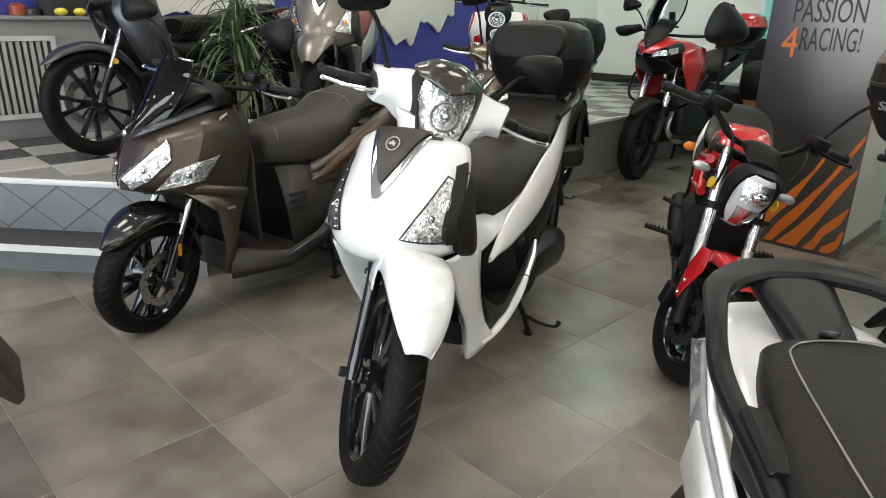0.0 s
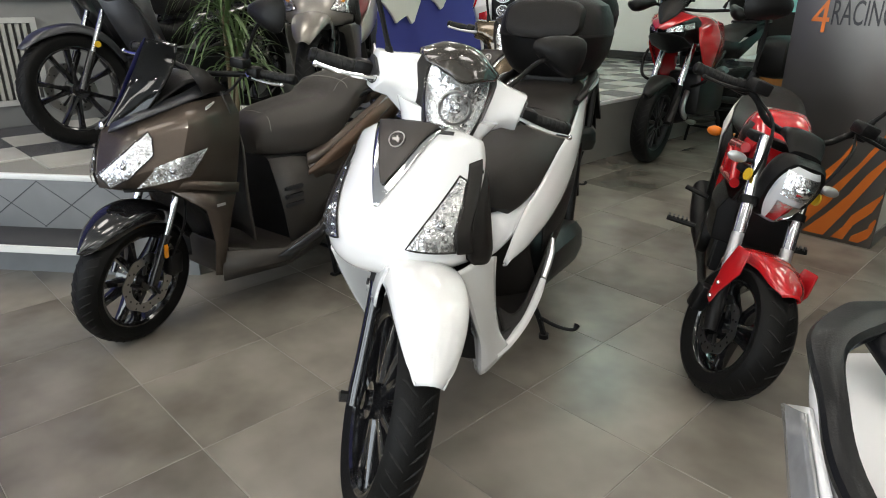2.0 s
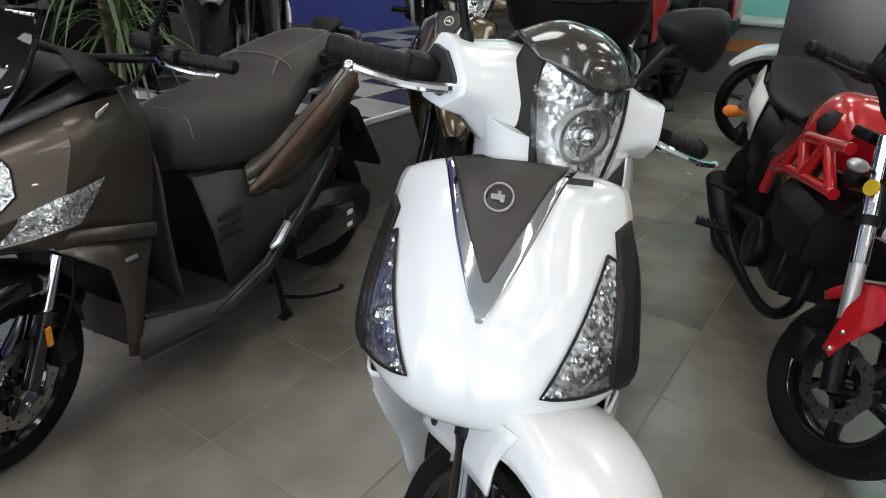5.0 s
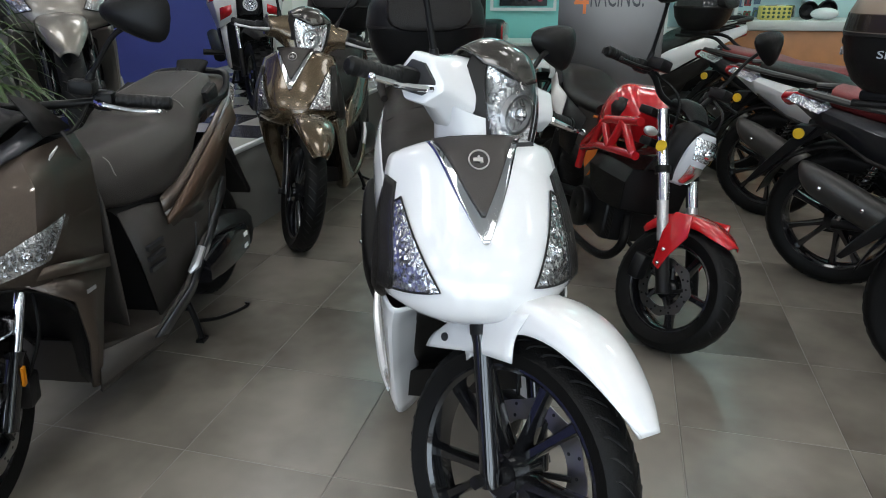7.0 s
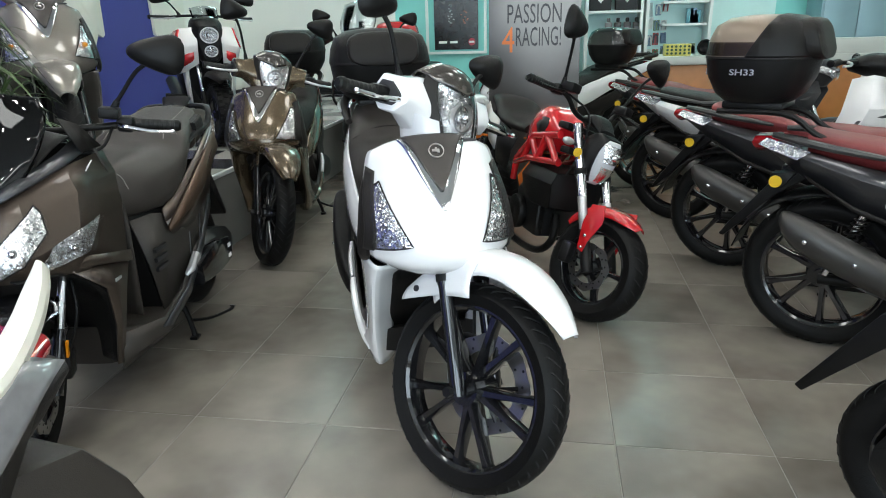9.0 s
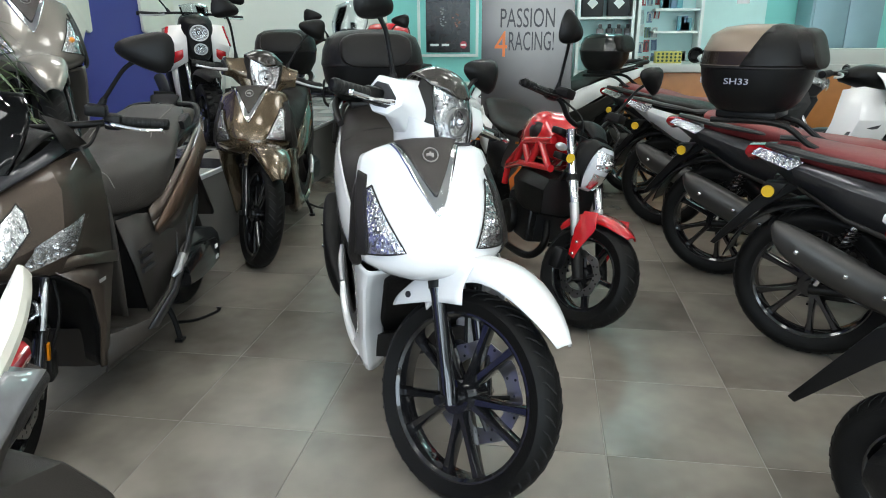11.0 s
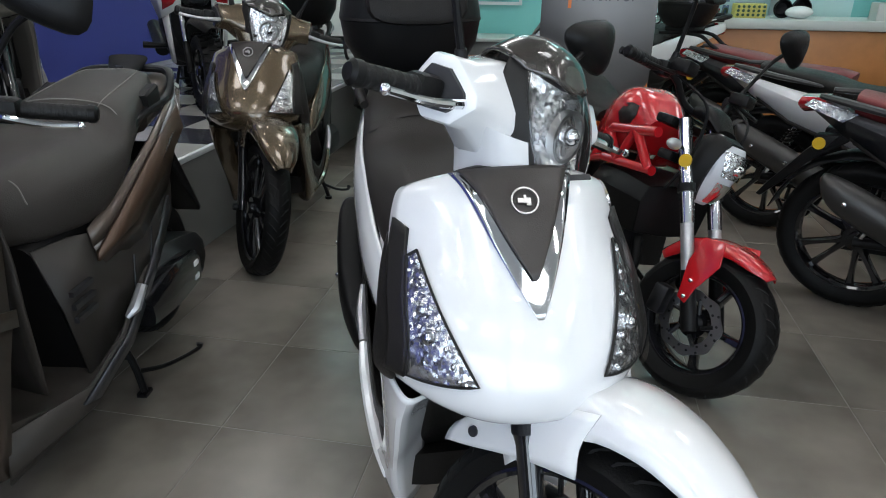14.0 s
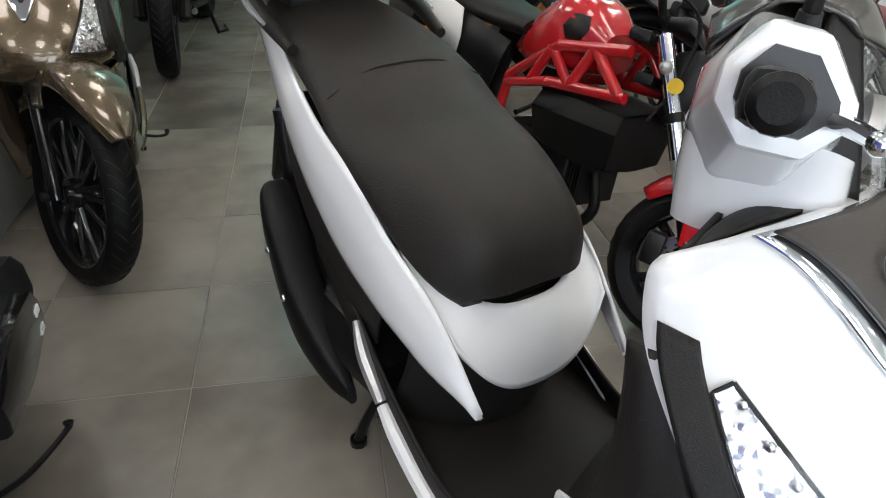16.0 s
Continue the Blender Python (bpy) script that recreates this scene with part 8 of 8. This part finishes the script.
# potted plant on the stage
def plant(x, y):
    t = thing("potted_plant", "potted dracaena with long thin arching leaves in a white pot", "plant", pose(x, y, STAGE_Z))
    part("pot", lathe([(0.001, 0), (0.085, 0), (0.095, 0.02), (0.12, 0.20), (0.13, 0.22), (0.118, 0.22), (0.108, 0.19), (0.001, 0.19)], 32, "z"), mat("white_glazed_pot", (0.66, 0.65, 0.60), 0.25, coat=0.5), t)
    part("soil", disc(0.108, (0.185, 0.195), 24, "z"), mat("dark_soil", (0.03, 0.022, 0.016), 0.9, grain=1.0, gscale=80), t)
    rnd = random.Random(9)
    stems, leaves = Geo(), Geo()
    for sx, sy, h in ((0.0, 0.0, 0.52), (0.035, 0.02, 0.36), (-0.03, 0.03, 0.68)):
        stems.add(tube([(sx * 0.5, sy * 0.5, 0.18), (sx, sy, 0.18 + h * 0.5), (sx * 1.6, sy * 1.6, 0.18 + h)], [0.013, 0.011, 0.009], 8, 10))
        for k in range(62):
            a, el = rnd.uniform(0, 2 * math.pi), rnd.uniform(0.15, 1.35)
            ln, w = rnd.uniform(0.26, 0.46), rnd.uniform(0.006, 0.010)
            base = Vector((sx * 1.6, sy * 1.6, 0.18 + h - rnd.uniform(0, 0.14)))
            out = Vector((math.cos(a), math.sin(a), 0))
            side = Vector((-math.sin(a), math.cos(a), 0))
            pts = []
            for q in range(7):
                u = q / 6
                droop = (1.35 - el) * 0.42 + 0.18
                p = base + out * (ln * u * math.cos(el)) * (1 - 0.15 * u) + Vector((0, 0, ln * (math.sin(el) * u - droop * u * u * 1.6)))
                ww = w * (0.5 + 1.1 * u if u < 0.4 else (1 - u) * 1.55 + 0.02)
                pts.append((tuple(p - side * ww), tuple(p + Vector((0, 0, -ww * 0.5))), tuple(p + side * ww)))
            leaves.add(Geo([v for r in pts for v in r], [(3 * i + j, 3 * i + j + 1, 3 * i + j + 4, 3 * i + j + 3) for i in range(6) for j in range(2)]))
    part("stem", stems, mat("brown_stem", (0.10, 0.075, 0.04), 0.8, grain=0.8, gscale=120), t)
    m = mat("leaf_green", (0.050, 0.085, 0.026), 0.42, vary=0.45, vscale=14)
    lf = part("leaves", leaves, m, t, "narrow glossy green leaves")
    lf["kind"] = "stuff"
    return t


plant(-1.95, 0.72)

# shop counter, shelves and stock at the far wall
c = thing("counter", "long shop counter with an orange wood front and pale top", "counter")
part("front_panel", box(2.3, 5.33, 0.40, 2.6, 0.04, 0.80), WOOD, c, bevel=0.003)
part("body", box(2.3, 5.62, 0.40, 2.6, 0.52, 0.80), SHELF_WHITE, c)
part("top", box(2.3, 5.58, 0.845, 2.72, 0.66, 0.075), PALE_TOP, c, bevel=0.006)
part("upstand", box(2.95, 5.36, 0.95, 1.3, 0.16, 0.14), PALE_TOP, c, bevel=0.006)
sh = thing("shelf_unit", "white shop shelving with packed accessories against the wall", "shelf")
for x in (0.40, 0.56, 1.14, 1.20, 1.85):
    part("upright", box(x, 6.42, 1.0, 0.03, 0.32, 2.0), SHELF_WHITE, sh)
for z in (0.20, 0.45, 0.74, 1.03, 1.32, 1.62, 1.95):
    part("shelf", box(0.85, 6.42, z, 0.55, 0.32, 0.025), SHELF_WHITE, sh)
for z in (0.45, 0.83, 1.19, 1.42, 1.75):
    part("shelf", box(1.60, 6.44, z - 0.02, 0.46, 0.28, 0.025), SHELF_WHITE, sh)
# the cyan light of the far end is put into the back panel's colour
part("back_panel", box(1.12, 6.575, 1.0, 1.46, 0.02, 2.0), mat("cyan_lit_pegboard", (0.50, 0.72, 0.71), 0.45, vary=0.05), sh)
rnd = random.Random(21)
for k in range(4):
    bt = thing("oil_bottle", "black plastic motor oil bottle on the shelf", "bottle", pose(0.80 + 0.10 * k, 6.36, 1.0425), "oil bottles")
    part("body", box(0, 0, 0.085, 0.075, 0.06, 0.17).add(disc(0.02, (0.17, 0.215), 12, "z")), mat("grey_bottle" if k == 0 else "black_bottle", (0.16, 0.16, 0.16) if k == 0 else (0.02, 0.02, 0.022), 0.3), bt, bevel=0.012)
    part("label", box(0, -0.031, 0.08, 0.055, 0.002, 0.08), mat("bottle_label", (0.10, 0.11, 0.12), 0.4), bt)
for k, x in enumerate((0.70, 0.98)):
    bx = thing("carton", "black carton with a white diamond label on the shelf", "carton", pose(x, 6.36, 1.3325))
    part("body", box(0, 0, 0.135, 0.23, 0.16, 0.26), mat("black_carton", (0.016, 0.016, 0.018), 0.5), bx, bevel=0.004)
    part("diamond_label", box(0, -0.082, 0.14, 0.085, 0.003, 0.085).xf(Matrix.Translation((0, -0.001, 0.14)) @ Matrix.Rotation(radians(45), 4, "Y") @ Matrix.Translation((0, 0, -0.14))), PAPER, bx)
PACKS = [mat("pack_%d" % k, c, 0.35, vary=0.25, vscale=30) for k, c in enumerate(((0.10, 0.28, 0.33), (0.35, 0.42, 0.42), (0.04, 0.05, 0.06), (0.30, 0.05, 0.05), (0.12, 0.20, 0.30), (0.55, 0.60, 0.58), (0.10, 0.16, 0.08)))]
for x in (0.245, 0.325, 1.185, 1.265, 1.345, 1.425):
    for k in range(9):
        z = 0.52 + 0.165 * k + rnd.uniform(-0.02, 0.02)
        pk = thing("blister_pack", "hanging blister pack with a small accessory on the wall rack", "package", pose(x + rnd.uniform(-0.008, 0.008), 6.585 if x < 0.39 else 6.56, z, 0, rnd.uniform(-4, 4), 0), "blister packs")
        w, h = rnd.uniform(0.055, 0.072), rnd.uniform(0.11, 0.15)
        part("card", box(0, 0, 0, w, 0.005, h), rnd.choice(PACKS), pk)
        u = rnd.uniform(0.016, 0.024)
        part("loop", tube([(-u, -0.016, -0.045), (-u, -0.018, 0.02), (-u * 0.6, -0.018, 0.042), (u * 0.6, -0.018, 0.042), (u, -0.018, 0.02), (u, -0.016, -0.045)], rnd.uniform(0.005, 0.009), 6, 12), rnd.choice(PACKS), pk)
        part("hook", tube([(0, 0.004, h * 0.48), (0, -0.05, h * 0.48)], 0.003, 5), STEEL, pk)
for k in range(16):
    x, z = rnd.uniform(1.44, 1.80), rnd.choice((0.83, 1.19, 1.42))
    bx = thing("small_box", "small boxed accessory standing on the shelf", "box", pose(x, 6.38, z - 0.0075), "small boxes")
    h = rnd.uniform(0.08, 0.16)
    part("body", box(0, 0, h / 2, 0.07, 0.08, h), rnd.choice(PACKS), bx, bevel=0.003)
for k, (x, z) in enumerate(((0.72, 0.4625), (0.86, 0.4625), (1.02, 0.4625), (0.75, 0.7525), (1.0, 0.7525))):
    hm = thing("headlamp_unit", "spare chromed headlamp unit lying on the shelf", "spare part", pose(x, 6.36, z), "spare lamps")
    part("shell", ball((0, 0, 0.06), 0.07, 0.07, 0.06, 16, 10), BLACK_PL if k % 2 else SILVER, hm)
    part("glass", ball((0, -0.05, 0.06), 0.045, 0.03, 0.04, 14, 8), CHROME, hm)
bk = thing("display_tray", "yellow patterned display tray of small goods on the counter", "tray", pose(1.40, 5.50, 0.8825))
part("tray", box(0, 0, 0.055, 0.24, 0.16, 0.11), mat("yellow_tray", (0.48, 0.44, 0.10), 0.5, vary=0.4, vscale=60), bk, bevel=0.006)
for k in range(3):
    g = Geo()
    for q in range(6):
        g.add(ball((-0.10 + 0.04 * q, -0.083, 0.025 + 0.032 * k), 0.012, 0.006, 0.012, 8, 6))
    part("row_of_caps", g, mat("green_cap", (0.03, 0.07, 0.03), 0.4), bk)
for k, (x, r) in enumerate(((1.66, 0.075), (1.80, 0.08))):
    h = thing("horn", "round black horn unit resting on the counter", "spare part", pose(x, 5.52, 0.8825 + r))
    part("cup", lathe([(0.001, 0.05), (r * 0.7, 0.05), (r, -0.04), (r * 0.9, -0.05), (r * 0.6, 0.02), (0.001, 0.03)], 24), BLACK_PL, h)
cr = thing("crumpled_bag", "crumpled clear plastic bag lying on the counter", "bag", pose(1.78, 5.45, 0.8825))
part("film", ball((0, 0, 0.05), 0.11, 0.08, 0.05, 12, 8), mat("white_film", (0.62, 0.65, 0.64), 0.25, grain=1.0, gscale=30), cr)
fr = thing("wall_cabinet", "plain blue-grey metal cabinet behind the counter", "cabinet")
part("body", box(3.22, 6.35, 0.95, 0.66, 0.44, 1.9), mat("blue_grey_steel", (0.20, 0.30, 0.34), 0.4, metal=0.2), fr, bevel=0.004)
part("door", box(3.07, 6.12, 0.95, 0.32, 0.02, 1.84), MATS["blue_grey_steel"], fr, bevel=0.003)
part("door", box(3.40, 6.12, 0.95, 0.32, 0.02, 1.84), MATS["blue_grey_steel"], fr, bevel=0.003)
wb = thing("notice_board", "pale pegboard with a small grey plate on the wall", "board", pose(2.25, 6.585, 1.25))
# white board, tinted cyan in place of the cold light on it
part("board", box(0, 0, 0, 0.66, 0.02, 0.9), mat("cold_lit_pegboard", (0.54, 0.74, 0.72), 0.5), wb)
part("plate", box(0.08, -0.013, 0.24, 0.13, 0.006, 0.06), STEEL, wb)
# framed poster: black print with a small pale sketch, a red roundel and bars for its lettering
ps = thing("poster", "black framed poster with pale artwork and a red round emblem", "poster", pose(-0.93, 6.585, 0.955))
part("print", box(0, 0, 0.40, 0.52, 0.008, 0.80), POSTER_BLACK, ps)
fm = Geo()
for cx, cz, sx, sz in ((0, -0.035, 0.72, 0.03), (-0.345, 0.45, 0.03, 0.94), (0.345, 0.45, 0.03, 0.94), (0, 0.935, 0.72, 0.03)):
    fm.add(box(cx, -0.004, cz, sx, 0.03, sz))
part("window_frame", fm, TRIM_WHITE, ps, "white wooden frame")
part("emblem", disc(0.042, (-0.008, -0.005), 24).xf(Matrix.Translation((0.185, 0, 0.085))), mat("red_print", (0.36, 0.02, 0.04), 0.4), ps)
part("emblem_bar", box(0.185, -0.010, 0.085, 0.06, 0.004, 0.022), PAPER, ps)
for x, w in ((-0.16, 0.10), (-0.03, 0.09)):
    part("bar", box(x, -0.006, 0.085, w, 0.004, 0.026), PAPER, ps)
for x, z, w in ((-0.06, 0.66, 0.30), (0.12, 0.61, 0.12)):
    part("bar", box(x, -0.006, z, w, 0.004, 0.034), PAPER, ps)
art = Geo()
for k in range(16):
    a = rnd.uniform(0, 6.28)
    art.add(box(-0.06 + 0.05 * math.cos(a) * rnd.random(), -0.006, 0.40 + 0.10 * math.sin(a), 0.02, 0.003, 0.012))
part("pale_artwork", art, mat("pale_print", (0.30, 0.32, 0.30), 0.4), ps)
art = Geo()
for k in range(12):
    a = rnd.uniform(0, 6.28)
    art.add(box(0.10 + 0.05 * math.cos(a) * rnd.random(), -0.006, 0.36 + 0.07 * math.sin(a), 0.018, 0.003, 0.012))
part("orange_artwork", art, mat("orange_print", (0.30, 0.10, 0.05), 0.4), ps)
dk = thing("desk", "low grey desk with an orange band near the far wall", "desk")
part("body", box(-1.15, 6.15, 0.30, 1.0, 0.55, 0.60), GREY_WALL, dk, bevel=0.004)
part("band", box(-1.15, 5.865, 0.42, 1.0, 0.02, 0.10), WOOD, dk)
part("top", box(-1.15, 6.14, 0.615, 1.06, 0.62, 0.03), PALE_TOP, dk, bevel=0.004)
mo = thing("office_chair", "black office chair backrest behind the desk", "chair", pose(-1.42, 6.1, 0.63))
part("backrest", box(0, 0, 0.22, 0.34, 0.05, 0.40), SEAT, mo, bevel=0.02)
part("support", box(0, 0.0, 0.02, 0.08, 0.04, 0.04), BLACK_PL, mo)


# ---------- the vehicles ----------
def spot(x, y, heading, z=0.0, lean=0.0):
    return pose(x, y, z, lean, 0, heading)


def back(x, y, heading, wheelbase):
    """The front axle's place for a vehicle whose rear wheel stands at (x, y)."""
    return spot(x + wheelbase * math.cos(radians(heading)), y + wheelbase * math.sin(radians(heading)), heading)


hero = spot(-0.03, 0.02, -69.5)
city_scooter("glossy white step-through scooter, front wheel turned aside, on its centre stand", hero, WHITE, steer=40, seat=SEAT_PALER,
             mirror_pose=(((-0.39, -0.165, 1.105), (-0.41, -0.285, 1.285)), ((-0.43, 0.150, 1.100), (-0.475, 0.275, 1.235))))
top_case("large black top case with a padded backrest on the white scooter", hero @ pose(-1.48, 0, 0.915), 0.43, 0.38, 0.29)
olive = spot(-1.30, 1.70, -78)
city_scooter("olive-brown metallic step-through scooter standing beside the stage", olive, OLIVE, steer=28, lever=SILVER)
top_case("black top case with a backrest on the olive-brown scooter", olive @ pose(-1.48, 0, 0.915), 0.42, 0.38, 0.30)
city_scooter("warm grey metallic scooter with amber lamps on the stage", spot(-1.99, 1.23, -46, STAGE_Z), TITAN, steer=0, seat=SEAT_RED, amber=True)
sport_scooter("matt brown angular scooter with a smoked screen and black seat", spot(-1.275, -0.085, -82), BROWN, steer=16, rail=0.06)
sport_scooter("white angular scooter with a black grab rail and stitched black seat", spot(1.992, -1.045, -46) @ Matrix.Diagonal((1, 0.86, 0.95, 1)), WHITE, rail=0.145)
sport_scooter("white angular scooter parked tail-on beside the brown one", spot(-0.755, -2.275, -100), WHITE, rail_paint=mat("cream_white_lacquer", (0.68, 0.66, 0.58), 0.3, coat=0.6))
mini_naked("small red naked motorcycle with a trellis frame leaning on its stand", spot(0.36, 1.14, -67, 0, -8), steer=28)
adv = spot(-1.37, 3.8, -90)
adventure_bike("tall red touring motorcycle with hard side cases on its centre stand", adv)
top_case("black top case with glossy red lid on the touring motorcycle", adv @ pose(-1.56, 0, 1.022), 0.44, 0.38, 0.26, lid=RED, pad=False)
trail_scooter("white and black off-road styled bike with red stripes on the stage", spot(-2.08, 2.84, -54, STAGE_Z) @ Matrix.Diagonal((0.8, 0.92, 0.8, 1)))
underbone("black and dark red commuter motorcycle on the stage", spot(-2.69, 0.25, -74, STAGE_Z), GUNMETAL, fairing=GUNMETAL, tail=GLOSS_BLACK, steer=-6, accent=DARK_RED)
ROW = ((1.23, 1.02, GUNMETAL, SEAT_RED, "gunmetal commuter motorcycle with a dark red seat, seen from behind"), (1.09, 1.88, GUNMETAL, SEAT_RED, "dark grey commuter motorcycle with a red seat in a row"),
       (0.98, 2.75, WHITE, SEAT, "white-tailed commuter motorcycle with a black seat in a row"), (0.90, 3.60, GUNMETAL, SEAT_RED, "dark commuter motorcycle with a small top case in a row"))
for x, y, paint, seat, label in ROW:
    underbone(label, back(x, y, -30, 1.24), paint, seat, "row of commuter motorcycles", mirrors=False, rack=y < 1.5 or y > 3)
a = back(1.23, 1.02, -30, 1.24)
top_case("large black top case with a satin bronze lid and smoked band", a @ pose(-1.54, 0, 0.913), 0.40, 0.38, 0.30, lid=mat("satin_bronze_lid", (0.20, 0.155, 0.115), 0.35, metal=0.3), clear=True, letters="SH33")
d = back(0.90, 3.60, -30, 1.24)
top_case("small glossy black top case on a dark motorcycle", d @ pose(-1.54, 0, 0.913), 0.36, 0.34, 0.26, lid=GLOSS_BLACK, letters="")
city_scooter("white step-through scooter parked behind the pillar", spot(-0.42, 4.15, 205), WHITE, mirrors=True)
sport_scooter("white scooter with a dark screen facing the aisle", spot(2.55, 2.35, 188), WHITE)
sport_scooter("white scooter with a smoked screen in the far row", spot(2.45, 3.3, 188), WHITE)


# ---------- floor and stage tiles ----------
def tile_mesh(name, size, gap, thick, material):
    me = bpy.data.meshes.new(name)
    s, b = size / 2 - gap, 0.0015
    v = [(a * s, c * s, -thick) for a, c in ((-1, -1), (1, -1), (1, 1), (-1, 1))] + [(a * s, c * s, -b) for a, c in ((-1, -1), (1, -1), (1, 1), (-1, 1))] + [(a * (s - b), c * (s - b), 0) for a, c in ((-1, -1), (1, -1), (1, 1), (-1, 1))]
    f = [(8, 9, 10, 11)] + [(i + k, (i + 1) % 4 + k, (i + 1) % 4 + k + 4, i + k + 4) for k in (0, 4) for i in range(4)]
    me.from_pydata(v, [], f)
    me.materials.append(material)
    return me


def inside(x, y, poly):
    hit = False
    for (xa, ya), (xb, yb) in zip(poly, poly[1:] + poly[:1]):
        if (ya > y) != (yb > y) and x < (xb - xa) * (y - ya) / (yb - ya) + xa:
            hit = not hit
    return hit


tile = tile_mesh("tile", TILE, 0.0016, 0.004, TILE_FLOOR)
rest_v, rest_f = [], []
for i in range(-10, 11):
    for j in range(-12, 15):
        x, y = TX + (i + 0.5) * TILE, TY + (j + 0.5) * TILE
        if not (X0 < x < X1 and Y0 < y < Y1) or (inside(x, y, STAGE) and x < -2.2 and y > 0.5):
            continue
        if -2.5 < x < 2.4 and -1.6 < y < 4.9:
            ob = new("tile", tile)
            ob.parent, ob.location = floor, (x, y, 0.0)
        else:
            k = len(rest_v)
            rest_v += [(x + p.co.x, y + p.co.y, p.co.z) for p in tile.vertices]
            rest_f += [tuple(a + k for a in q.vertices) for q in tile.polygons]
me = bpy.data.meshes.new("outer_tiles")
me.from_pydata(rest_v, [], rest_f)
me.materials.append(TILE_FLOOR)
ob = new("outer_tiles", me)
ob.parent = floor
ob["kind"] = "stuff"
S2 = 0.3
for mm in ((TILE_DARK, "dark"), (TILE_LIGHT, "light")):
    me = tile_mesh("stage_tile_" + mm[1], S2, 0.001, 0.011, mm[0])
    for i in range(7):
        for j in range(28):
            if (i + j) % 2 != (mm[1] == "dark"):
                continue
            x, y = -1.66 - 0.012 - (i + 0.5) * S2, -1.85 + (j + 0.5) * S2
            if all(inside(x + a, y + b, STAGE) for a in (-0.13, 0.13) for b in (-0.13, 0.13)):
                ob = new("stage_tile", me)
                ob.parent, ob.location = stage, (x, y, STAGE_Z)
